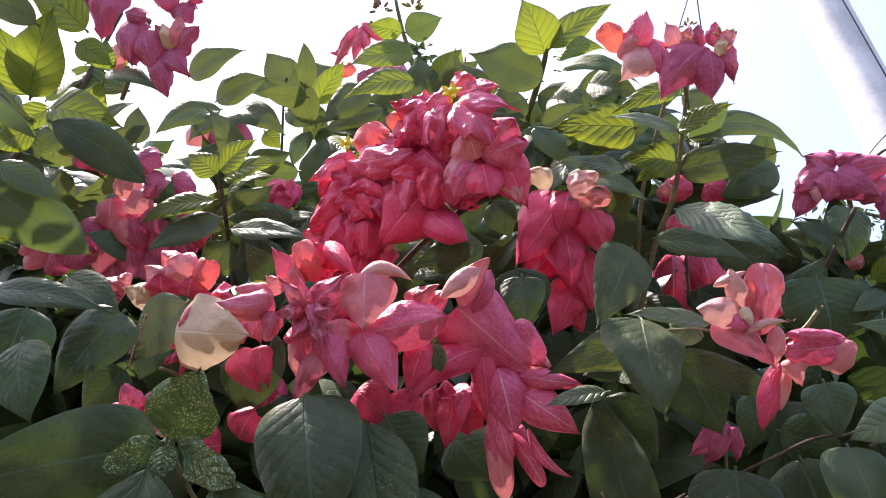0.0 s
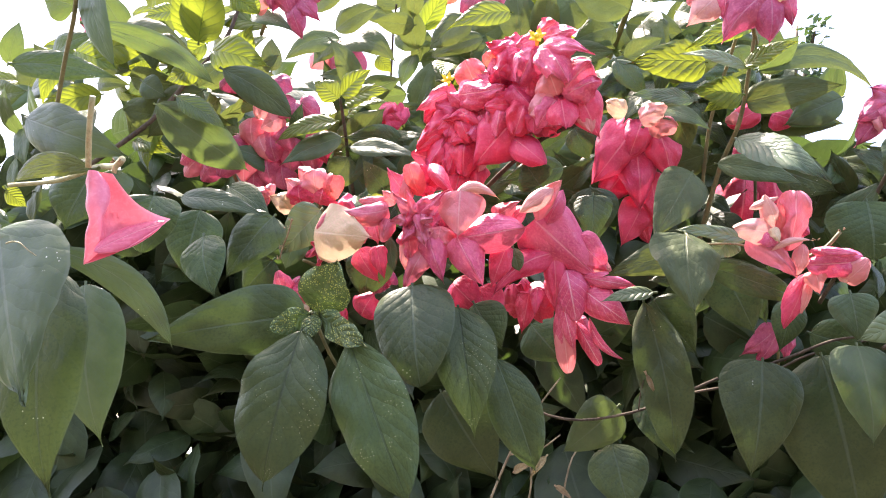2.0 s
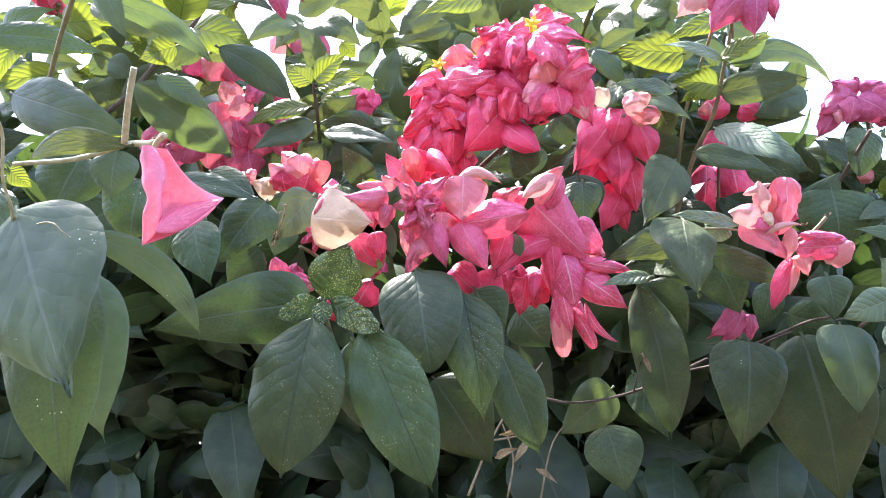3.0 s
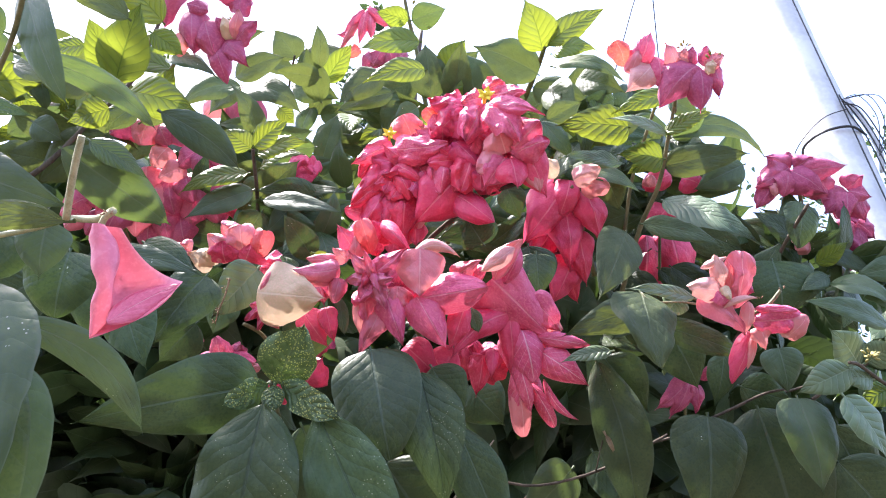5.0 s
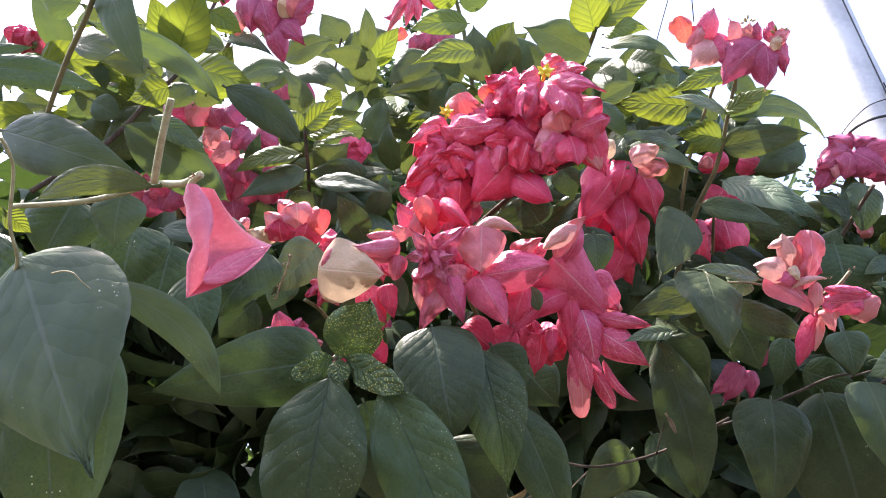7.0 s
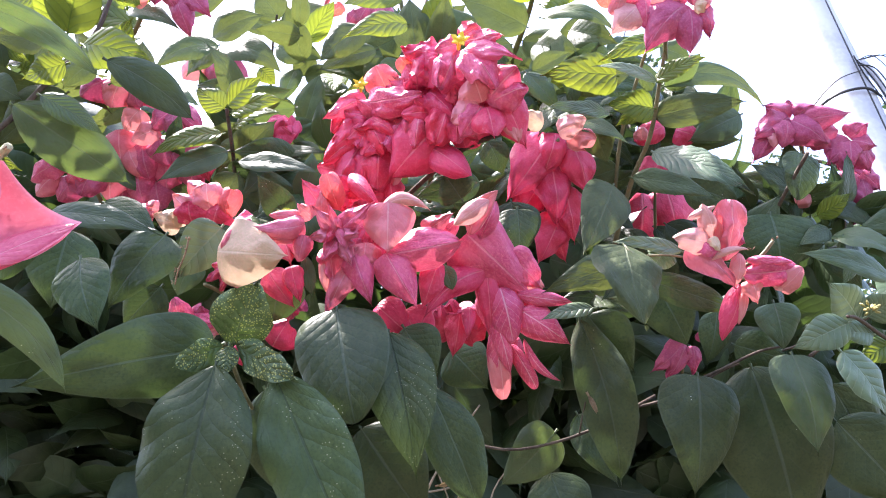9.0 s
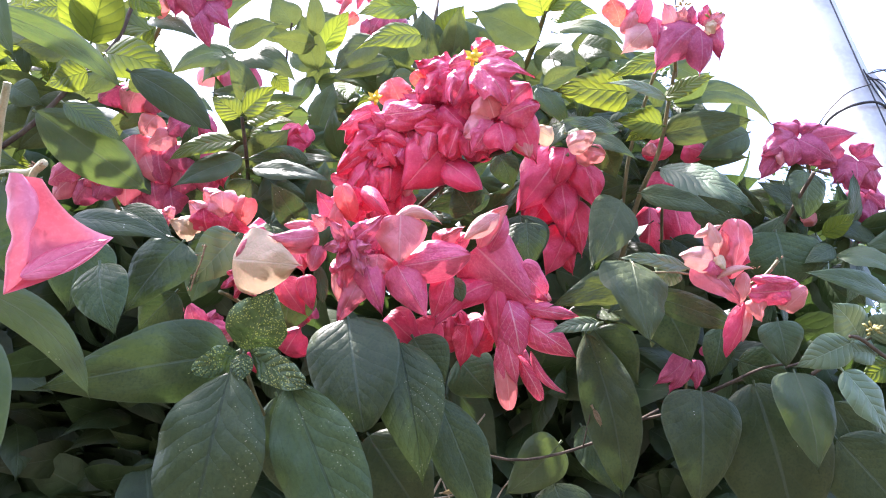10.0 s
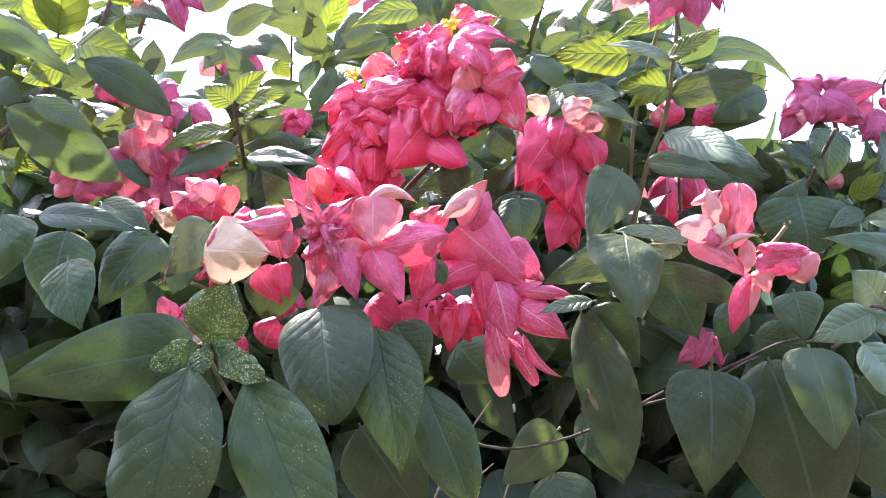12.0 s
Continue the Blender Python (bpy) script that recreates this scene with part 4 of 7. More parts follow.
leaf(left_branch, (-0.470, 0.624, 1.944), (-0.426, 0.609, 1.963), 0.030, YOUNG)
leaf(left_branch, (-0.516, 0.655, 1.957), (-0.548, 0.668, 1.939), 0.035, AGED)
leaf(left_branch, (-0.478, 0.589, 1.904), (-0.444, 0.595, 1.885), 0.032, GREYED)
leaf(left_branch, (-0.499, 0.561, 1.961), (-0.400, 0.570, 1.925), 0.041, SUNLIT, roll=-20, bow=.15)
leaf(left_branch, (-0.549, 0.651, 1.993), (-0.500, 0.659, 1.969), 0.029, YOUNG)
leaf(left_branch, (-0.523, 0.688, 1.939), (-0.562, 0.715, 1.897), 0.058, SUNLIT)
leaf(left_branch, (-0.544, 0.625, 2.041), (-0.485, 0.621, 2.016), 0.029, YOUNG)
leaf(left_branch, (-0.353, 0.514, 1.892), (-0.282, 0.514, 1.872), 0.045, YOUNG, roll=-10, bow=.12)
leaf(left_branch, (-0.383, 0.547, 1.895), (-0.426, 0.555, 1.881), 0.034, YOUNG)
leafage(left_branch, (-0.596, 0.782, 2.098), (0.088, 0.050, 0.072), 16, 0.076, (AGED,AGED,SUNLIT,YOUNG,), 301)
leafage(left_branch, (-0.482, 0.858, 2.083), (0.102, 0.050, 0.051), 12, 0.081, (AGED,SUNLIT,SUNLIT,), 302)
leafage(left_branch, (-0.546, 0.784, 1.978), (0.091, 0.050, 0.030), 7, 0.084, (SUNLIT,YOUNG,), 303)
leafage(left_mid, (-0.203, 0.880, 2.053), (0.096, 0.060, 0.052), 16, 0.083, (SUNLIT,SUNLIT,AGED,), 304)
leafage(left_mid, (-0.139, 0.889, 2.174), (0.102, 0.050, 0.065), 14, 0.083, (SUNLIT,YOUNG,), 305)
leafage(left_mid, (-0.134, 0.940, 2.076), (0.074, 0.060, 0.056), 24, 0.088, (SUNLIT,), 317)
leafage(top_shoot, (0.094, 0.830, 2.156), (0.117, 0.060, 0.054), 16, 0.085, (SUNLIT,SUNLIT,YOUNG,), 336)
leafage(top_shoot, (0.233, 0.830, 2.172), (0.055, 0.050, 0.036), 12, 0.082, (SUNLIT,SUNLIT,MATURE,), 341)
leafage(right_shoot, (0.327, 0.765, 1.975), (0.048, 0.060, 0.032), 12, 0.073, (SUNLIT,SUNLIT,AGED,), 307)
leafage(right_back, (0.430, 0.759, 1.881), (0.062, 0.050, 0.039), 12, 0.078, (MATURE,), 308)
leafage(right_back, (0.448, 0.743, 1.849), (0.036, 0.040, 0.019), 12, 0.070, (MATURE, MATURE, SUNLIT,), 410)
leafage(right_back, (0.505, 0.733, 1.814), (0.036, 0.040, 0.017), 12, 0.070, (MATURE, MATURE, AGED,), 411)
leafage(right_back, (0.502, 0.726, 1.801), (0.058, 0.050, 0.036), 12, 0.073, (MATURE,AGED,), 309)
inner_branch = tube("branch", shrub, [(-0.082, 0.691, 1.763), (-0.046, 0.646, 1.799), (0.013, 0.599, 1.834), (0.057, 0.569, 1.839)], 0.0032, 0.0025, BARK, "bare brown twig between the flower heads")
leaf(inner_branch, (-0.0084, 0.5463, 1.6794), (-0.0010, 0.5470, 1.6550), 0.0159, AGED, kind="elliptic", fold=.2)
leaf(inner_branch, (-0.1329, 0.5440, 1.6859), (-0.1259, 0.5508, 1.6503), 0.0135, GREYED, kind="elliptic")
leaf(inner_branch, (0.0147, 0.6041, 1.7805), (-0.0045, 0.5932, 1.8048), 0.0426, MATURE, kind="ovate")
leaf(inner_branch, (0.0727, 0.6041, 1.7694), (0.0732, 0.6083, 1.7183), 0.0420, MATURE, kind="ovate")
leaf(inner_branch, (0.041, 0.655, 1.831), (-0.034, 0.660, 1.813), 0.040, MATURE, roll=10)
leaf(inner_branch, (0.072, 0.636, 1.795), (0.081, 0.646, 1.731), 0.058, MATURE)
leaf(inner_branch, (0.017, 0.662, 1.885), (0.053, 0.645, 1.912), 0.044, MATURE)
leaf(inner_branch, (0.054, 0.657, 1.887), (0.073, 0.675, 1.851), 0.036, MATURE)
leaf(inner_branch, (-0.162, 0.600, 1.694), (-0.170, 0.617, 1.641), 0.053, MATURE)
leaf(inner_branch, (-0.081, 0.632, 1.660), (-0.114, 0.647, 1.617), 0.055, MATURE)
leafage(left_branch, (-0.4977, 0.6210, 1.9645), (0.077, 0.050, 0.049), 14, 0.075, (SUNLIT, YOUNG, AGED,), 401)
leafage(left_branch, (-0.4165, 0.7006, 2.0369), (0.070, 0.050, 0.035), 10, 0.075, (SUNLIT, SUNLIT, YOUNG,), 402)
# Four leaf clusters added above the dark red heads to block the sun.
leafage(inner_branch, (0.1250, 0.6950, 1.9800), (0.060, 0.055, 0.020), 24, 0.07, (MATURE, SUNLIT,), 403)
leafage(inner_branch, (0.255, 0.734, 1.995), (0.060, 0.045, 0.018), 20, 0.07, (MATURE,), 404)
leafage(inner_branch, (0.250, 0.825, 1.990), (0.075, 0.050, 0.022), 26, 0.075, (MATURE,), 405)
leafage(inner_branch, (0.250, 0.820, 1.775), (0.055, 0.040, 0.020), 16, 0.07, (MATURE,), 406)
leafage(inner_branch, (-0.081, 0.768, 1.854), (0.162, 0.050, 0.037), 26, 0.074, (MATURE,), 310)
leafage(inner_branch, (0.070, 0.762, 1.900), (0.091, 0.050, 0.053), 18, 0.076, (MATURE,MATURE,GREYED,), 311)
leafage(inner_branch, (-0.273, 0.821, 1.898), (0.109, 0.050, 0.047), 18, 0.078, (MATURE,MATURE,GREYED,), 312)
leafage(inner_branch, (0.226, 0.811, 1.908), (0.097, 0.050, 0.064), 18, 0.081, (MATURE,), 313)
leafage(inner_branch, (0.208, 0.786, 2.045), (0.100, 0.050, 0.042), 14, 0.075, (MATURE,YOUNG,AGED,), 314)
leafage(inner_branch, (0.389, 0.755, 1.810), (0.067, 0.050, 0.045), 14, 0.075, (MATURE,), 315)
left_low = tube("branch", shrub, [(-0.162, 0.640, 1.660), (-0.207, 0.604, 1.694), (-0.260, 0.580, 1.706), (-0.298, 0.561, 1.707)], 0.0022, 0.0017, BARK, "thin brown twig")
leaf(left_low, (-0.2135, 0.5579, 1.7202), (-0.2533, 0.5649, 1.6694), 0.0458, PALE, roll=-8, fold=.2, pleat=.45, kind="ovate")
leaf(left_low, (-0.3141, 0.5139, 1.6679), (-0.2850, 0.5057, 1.6009), 0.0464, MATURE, roll=-10, side=.04)
leaf(left_low, (-0.257, 0.540, 1.703), (-0.298, 0.543, 1.634), 0.056, MATURE, roll=12, fold=.15, kind="ovate")
leaf(left_low, (-0.345, 0.510, 1.708), (-0.251, 0.512, 1.691), 0.027, GREYED, roll=-30, bow=.1)
leaf(left_low, (-0.333, 0.583, 1.758), (-0.274, 0.575, 1.720), 0.037, MATURE, roll=-30)
leaf(left_low, (-0.358, 0.482, 1.695), (-0.362, 0.490, 1.639), 0.066, MATURE, kind="round")
leaf(left_low, (-0.279, 0.616, 1.684), (-0.314, 0.629, 1.646), 0.047, MATURE)
leaf(left_low, (-0.359, 0.580, 1.726), (-0.370, 0.598, 1.651), 0.069, MATURE)
leaf(left_low, (-0.425, 0.573, 1.708), (-0.466, 0.574, 1.672), 0.067, MATURE)
leaf(left_low, (-0.245, 0.591, 1.705), (-0.258, 0.601, 1.667), 0.035, GREYED)

fore_shrub = thing("flowering_shrub", "neighbouring shrub's outer shoots with large hanging leaves and one flower", "shrub")
fore_trunk(fore_shrub)
fore_stem = tube("branch", fore_shrub, [(-0.394, 0.369, 1.701), (-0.364, 0.322, 1.735), (-0.337, 0.284, 1.751), (-0.318, 0.250, 1.762)], 0.0018, 0.0018, STEM, "smooth grey-green stem with drooping leaves")
leaf(fore_stem, (-0.4166, 0.3628, 1.7063), (-0.3022, 0.3458, 1.6611), 0.0439, GREYED, fold=.1, roll=-5)
leaf(fore_stem, (-0.3425, 0.2854, 1.8075), (-0.2952, 0.2857, 1.7010), 0.0276, GREYED, roll=10, fold=.15, kind="elliptic")
leaf(fore_stem, (-0.3464, 0.3102, 1.7611), (-0.2770, 0.4110, 1.7721), 0.0217, AGED, side=-.07, kind="elliptic", fold=.15, roll=-8)
leaf(fore_stem, (-0.356, 0.304, 1.774), (-0.387, 0.302, 1.784), 0.032, AGED)
leaf(fore_stem, (-0.455, 0.370, 1.768), (-0.373, 0.405, 1.778), 0.030, MATURE, roll=-15, bow=.1)
leaf(fore_stem, (-0.323, 0.362, 1.658), (-0.324, 0.371, 1.619), 0.038, GREYED)
leaf(fore_stem, (-0.379, 0.413, 1.681), (-0.395, 0.419, 1.628), 0.061, MATURE)
# Leaves added out of view to cast shadow on the hanging leaves below.
leafage(fore_stem, (-0.53, 0.57, 2.60), (0.26, 0.20, 0.10), 10, 0.15, (GREYED, MATURE,), 320)
hairy_stalk = tube("branch", fore_shrub, [(-0.356, 0.300, 1.611), (-0.312, 0.285, 1.607), (-0.283, 0.270, 1.605), (-0.262, 0.257, 1.604), (-0.242, 0.245, 1.598), (-0.229, 0.232, 1.596)], 0.0015, 0.0021, PALE_STEM, "pale curved hairy flower stalk")
leaf(hairy_stalk, (-0.2576, 0.2467, 1.5971), (-0.3286, 0.2676, 1.5970), 0.0167, SUNLIT, side=.09, fold=.1, kind="elliptic")
stub = tube("branch", hairy_stalk, [(-0.253, 0.237, 1.593), (-0.248, 0.222, 1.608), (-0.242, 0.208, 1.624)], 0.0019, 0.0018, PALE_STEM, "cut pale stalk end")
bud_group(stub, (-0.230, 0.229, 1.592), 0.0030, 6, DRIED, "dried brown flower remains")
head_fore = tube("flower_head", fore_shrub, [(-0.229, 0.232, 1.596), (-0.233, 0.234, 1.593), (-0.235, 0.236, 1.589)], 0.0017, 0.0017, PALE_STEM, "single drooping pink flower with folded bracts")
folded_bract(head_fore, (-0.2186, 0.1965, 1.5692), (-0.2176, 0.2080, 1.5193), (-0.1891, 0.2314, 1.5578), 0.037, BLUSH, BLUSH)
bract(head_fore, (-0.2090, 0.2011, 1.5244), (-0.1889, 0.2289, 1.5561), 0.0125, ROSE, kind="elliptic", cup=.3, crump=.08, bow=.0, side=-.02, pleat=.05)
fore_low = tube("branch", fore_shrub, [(-0.366, 0.308, 1.527), (-0.343, 0.286, 1.545), (-0.325, 0.267, 1.558), (-0.324, 0.248, 1.573), (-0.318, 0.227, 1.593), (-0.319, 0.212, 1.600)], 0.0011, 0.0009, PALE_STEM, "hairy brownish foreground stem")
leaf(fore_low, (-0.2962, 0.2781, 1.5553), (-0.2272, 0.3413, 1.5076), 0.0213, GREYED, roll=-18, side=-.15, kind="elliptic", fold=.1, crump=.1)
leaf(fore_low, (-0.3253, 0.2677, 1.5633), (-0.2561, 0.2464, 1.4500), 0.0895, GREYED, fold=.06, bow=.02, crump=.1, pleat=.4, hook=.0)
leaf(fore_low, (-0.3413, 0.3460, 1.5640), (-0.3001, 0.3531, 1.4035), 0.0704, MATURE, roll=-5, fold=.15)
leaf(fore_low, (-0.3628, 0.4235, 1.5802), (-0.3300, 0.4489, 1.4516), 0.0725, GREYED, fold=.12, crump=.1)
leaf(fore_low, (-0.358, 0.297, 1.591), (-0.354, 0.299, 1.544), 0.030, MATURE)
leaf(fore_low, (-0.365, 0.309, 1.612), (-0.349, 0.315, 1.601), 0.014, YOUNG)
head_pink = tube("flower_head", shrub, [(-0.046, 0.642, 1.677), (-0.068, 0.581, 1.689), (-0.086, 0.528, 1.686)], 0.0028, 0.0028, STEM, "large drooping head of bright pink bracts")
bract(head_pink, (-0.0593, 0.4994, 1.7176), (-0.0596, 0.5115, 1.6734), 0.0504, FADED_LIT, fold=-.2, cup=.4, kind="ovate", pleat=0.11, bow=.08, crump=0.35)
# Shell pink puts the sunlight on this curl into its colour.
bract(head_pink, (-0.0694, 0.5075, 1.7086), (-0.0220, 0.5055, 1.7120), 0.0255, SHELL, side=-.27, cup=1.3, bow=.12, kind="elliptic", crump=0.47)
bract(head_pink, (-0.0599, 0.5210, 1.6769), (0.0071, 0.5057, 1.6844), 0.0396, PINK, kind="elliptic", fold=-.22, cup=0.31, pleat=0.27, bow=.07, crump=0.5)
bract(head_pink, (-0.0613, 0.5165, 1.6771), (-0.0331, 0.5269, 1.6304), 0.0370, PINK, kind="ovate", fold=-.25, cup=0.38, pleat=0.23, bow=.08, crump=0.5)
bract(head_pink, (-0.0907, 0.5211, 1.6825), (-0.0718, 0.5336, 1.6338), 0.0307, PINK, kind="ovate", cup=0.62, pleat=0.23, crump=0.72)
bract(head_pink, (-0.0912, 0.5301, 1.6741), (-0.1132, 0.5469, 1.6293), 0.0342, MAUVE, kind="ovate", cup=0.88, fold=.3, crump=0.85)
bract(head_pink, (-0.0785, 0.5228, 1.6899), (-0.0800, 0.5235, 1.6673), 0.0321, MAUVE, kind="round", cup=0.62, crump=0.85)
bract(head_pink, (-0.1150, 0.5312, 1.6810), (-0.1110, 0.5394, 1.6475), 0.0188, SALMON, kind="lance", cup=1.00, crump=0.5)
bract(head_pink, (-0.1013, 0.5174, 1.6916), (-0.1257, 0.5024, 1.7161), 0.0198, BLUSH, crump=1.5, cup=0.88)
bract(head_pink, (-0.1013, 0.5156, 1.6908), (-0.1106, 0.4969, 1.7151), 0.0186, ROSE, crump=1.5, cup=1.00)
bract(head_pink, (-0.1035, 0.5175, 1.6961), (-0.0711, 0.4983, 1.7177), 0.0254, PINK, crump=0.97, cup=0.62, pleat=0.23)
bract(head_pink, (-0.0998, 0.5115, 1.6895), (-0.0836, 0.5015, 1.6883), 0.0174, BLUSH, crump=1.5, cup=0.88)
bract(head_pink, (-0.1033, 0.5144, 1.6890), (-0.1135, 0.5152, 1.6681), 0.0196, ROSE, crump=1.5, cup=0.75)
bract(head_pink, (-0.0992, 0.5140, 1.6890), (-0.0894, 0.5151, 1.6635), 0.0207, BLUSH, crump=1.5, cup=0.75)
bract(head_pink, (-0.1055, 0.5146, 1.6935), (-0.1285, 0.5144, 1.6897), 0.0187, BLUSH, crump=1.5, cup=0.75)
bract(head_pink, (-0.1057, 0.5086, 1.6963), (-0.1121, 0.5085, 1.6805), 0.0130, RED, crump=1.5, cup=1.12)
bract(head_pink, (-0.1016, 0.5064, 1.6954), (-0.0949, 0.5078, 1.6742), 0.0141, ROSE, crump=1.5, cup=1.12)
bract(head_pink, (-0.1096, 0.5234, 1.6862), (-0.1046, 0.5359, 1.6529), 0.0254, ROSE, crump=1.4)
bract(head_pink, (-0.1327, 0.5233, 1.7079), (-0.1791, 0.5235, 1.6992), 0.0312, MAUVE, side=-.12, cup=1.00, crump=0.85, kind="round")
bract(head_pink, (-0.1361, 0.5230, 1.7134), (-0.1639, 0.5207, 1.7146), 0.0190, MAUVE, cup=1.00, kind="round", crump=0.5)
bract(head_pink, (-0.1590, 0.5320, 1.6966), (-0.1900, 0.5211, 1.7102), 0.0190, PINK, cup=1.12, crump=1.1)
bract(head_pink, (-0.1322, 0.5263, 1.6979), (-0.1372, 0.5321, 1.6750), 0.0200, MAUVE, cup=0.62, kind="round", crump=0.5)
bract(head_pink, (-0.1869, 0.5228, 1.7020), (-0.2028, 0.5252, 1.6834), 0.0220, MAUVE, cup=1.00, kind="round", crump=0.5)
bract(head_pink, (-0.2061, 0.5283, 1.6824), (-0.1426, 0.5157, 1.6727), 0.0610, CREAM, kind="ovate", cup=0.25, fold=-.06, bow=.12, crump=0.41)
bract(head_pink, (-0.1355, 0.5191, 1.7035), (-0.1764, 0.5136, 1.7003), 0.0242, BLUSH, kind="ovate", cup=.7, crump=0.47, side=-.08)
bract(head_pink, (-0.1449, 0.5457, 1.6765), (-0.1354, 0.5549, 1.6444), 0.0213, RED, kind="ovate", fold=.3, crump=0.5)
bract(head_pink, (-0.1663, 0.5534, 1.6745), (-0.1411, 0.5612, 1.6421), 0.0282, RED, crump=0.5)
bract(head_pink, (-0.2000, 0.5494, 1.6800), (-0.2192, 0.5529, 1.6641), 0.0202, PINK, crump=1.5, cup=1.12, kind="round")
bract(head_pink, (-0.1971, 0.5484, 1.6769), (-0.2072, 0.5540, 1.6555), 0.0190, PINK, crump=1.5, cup=1.12, kind="round")
bract(head_pink, (-0.2043, 0.5497, 1.6716), (-0.1875, 0.5492, 1.6565), 0.0178, MAUVE, crump=1.5, cup=1.00, kind="round")
bract(head_pink, (-0.2010, 0.5550, 1.6739), (-0.2150, 0.5471, 1.6785), 0.0169, PINK, crump=1.4, cup=1.00, kind="round")
bract(head_pink, (-0.1043, 0.5326, 1.7279), (-0.1150, 0.5117, 1.7524), 0.0298, CORAL, kind="blunt", cup=0.88, crump=0.6)
bract(head_pink, (-0.0950, 0.5155, 1.7543), (-0.0628, 0.5131, 1.7140), 0.0227, RED, cup=1.00, fold=-.3, kind="ovate", crump=0.5)
bract(head_pink, (-0.1170, 0.5349, 1.7261), (-0.1381, 0.5172, 1.7507), 0.0264, PINK, cup=0.62, crump=0.97)
bract(head_pink, (-0.1189, 0.5347, 1.7224), (-0.1198, 0.5199, 1.7421), 0.0195, FADED_LIT, cup=0.75, crump=0.5)
bract(head_pink, (-0.0874, 0.5341, 1.7391), (-0.0884, 0.5228, 1.7606), 0.0268, RED, crump=0.5)
bract(head_pink, (-0.1265, 0.5275, 1.7161), (-0.1397, 0.5155, 1.7240), 0.0169, FADED_LIT, crump=1.1)
bract(head_pink, (0.0133, 0.5317, 1.7028), (0.0376, 0.5034, 1.7347), 0.0251, FADED_LIT, cup=-.8, kind="lance", hook=.2, bow=.05, side=-.08, crump=0.47)
bract(head_pink, (0.0237, 0.5384, 1.7027), (0.0382, 0.5184, 1.7306), 0.0232, PINK, cup=.6, kind="lance", crump=0.5)
# Pale bract drawn for the sunlit side of the upturned one.
bract(head_pink, (0.0290, 0.5014, 1.7226), (-0.0023, 0.5075, 1.7001), 0.0235, SHELL, cup=0.8, kind="lance", crump=0.5)
bract(head_pink, (-0.0284, 0.5239, 1.6998), (-0.0012, 0.5057, 1.7118), 0.0236, MAUVE, crump=0.97, cup=0.75)
bract(head_pink, (-0.0124, 0.5256, 1.6978), (0.0018, 0.5124, 1.7072), 0.0226, PINK, cup=0.88, kind="round", crump=0.5)
bract(head_pink, (0.0115, 0.5332, 1.7046), (0.0767, 0.5846, 1.6658), 0.0661, PINK, kind="ovate", fold=-.16, cup=0.31, pleat=0.16, bow=.05, crump=0.35)
bract(head_pink, (0.0540, 0.5614, 1.6986), (0.0887, 0.5891, 1.6738), 0.0350, PINK, kind="ovate", cup=0.38, crump=0.5)
bract(head_pink, (0.0698, 0.5790, 1.6825), (0.0898, 0.5899, 1.6765), 0.0207, SALMON, kind="round", crump=0.5)
bract(head_pink, (0.0303, 0.5597, 1.6805), (-0.0281, 0.5624, 1.6310), 0.0450, RED, kind="ovate", cup=1.12, side=.12, fold=-.1, bow=.14, crump=0.5)
bract(head_pink, (-0.0143, 0.5421, 1.6797), (-0.0287, 0.5557, 1.6396), 0.0295, RED, kind="ovate", cup=0.62, crump=0.5)
bract(head_pink, (0.0168, 0.5491, 1.6907), (0.0351, 0.5607, 1.6846), 0.0305, PINK, kind="round", crump=0.5)
bract(head_pink, (0.0316, 0.5645, 1.6884), (0.0379, 0.6010, 1.6239), 0.0286, RED, kind="ovate", cup=0.75, crump=0.5)
bract(head_pink, (-0.0445, 0.5783, 1.6471), (-0.0168, 0.5893, 1.6036), 0.0475, RED, kind="ovate", cup=0.50, crump=0.5)
bract(head_pink, (-0.0687, 0.5724, 1.6500), (-0.0346, 0.5816, 1.6217), 0.0381, RED, kind="ovate", crump=0.5)
bract(head_pink, (0.0083, 0.5886, 1.6476), (0.0021, 0.6067, 1.6101), 0.0297, RED, kind="ovate", fold=-.4, cup=.7, crump=0.72)
bract(head_pink, (0.0166, 0.5775, 1.6498), (0.0146, 0.5856, 1.6219), 0.0176, RED, cup=0.88, crump=0.5)
tuft(head_pink, (-0.0856, 0.5529, 1.6945), (0.0376, 0.0301, 0.0322), 14, 0.0322, (PINK, RED,), 11)
tuft(head_pink, (-0.0394, 0.5558, 1.6975), (0.0206, 0.0165, 0.0217), 7, 0.0304, (RED, PINK,), 12)
tuft(head_pink, (-0.1609, 0.5615, 1.7013), (0.0432, 0.0346, 0.0216), 10, 0.0270, (PINK, MAUVE,), 13)
tuft(head_pink, (-0.0983, 0.5380, 1.7468), (0.0327, 0.0261, 0.0163), 10, 0.0272, (RED, PINK,), 14)
tuft(head_pink, (0.0083, 0.6104, 1.6493), (0.0351, 0.0281, 0.0204), 12, 0.0339, (RED, RED,), 15)
head_hang = tube("flower_head", shrub, [(0.047, 0.640, 1.695), (0.050, 0.628, 1.672), (0.050, 0.622, 1.652)], 0.0022, 0.0022, STEM, "drooping tail of narrow pink bracts")
bract(head_hang, (0.0449, 0.5699, 1.6674), (0.0557, 0.5792, 1.6177), 0.0477, VEINED, kind="round", cup=0.75, pleat=0.36, fold=-.2, crump=0.5)
bract(head_hang, (0.0654, 0.5781, 1.6479), (0.1095, 0.5796, 1.6152), 0.0383, VEINED, kind="ovate", cup=0.62, pleat=0.36, fold=-.15, crump=0.5)
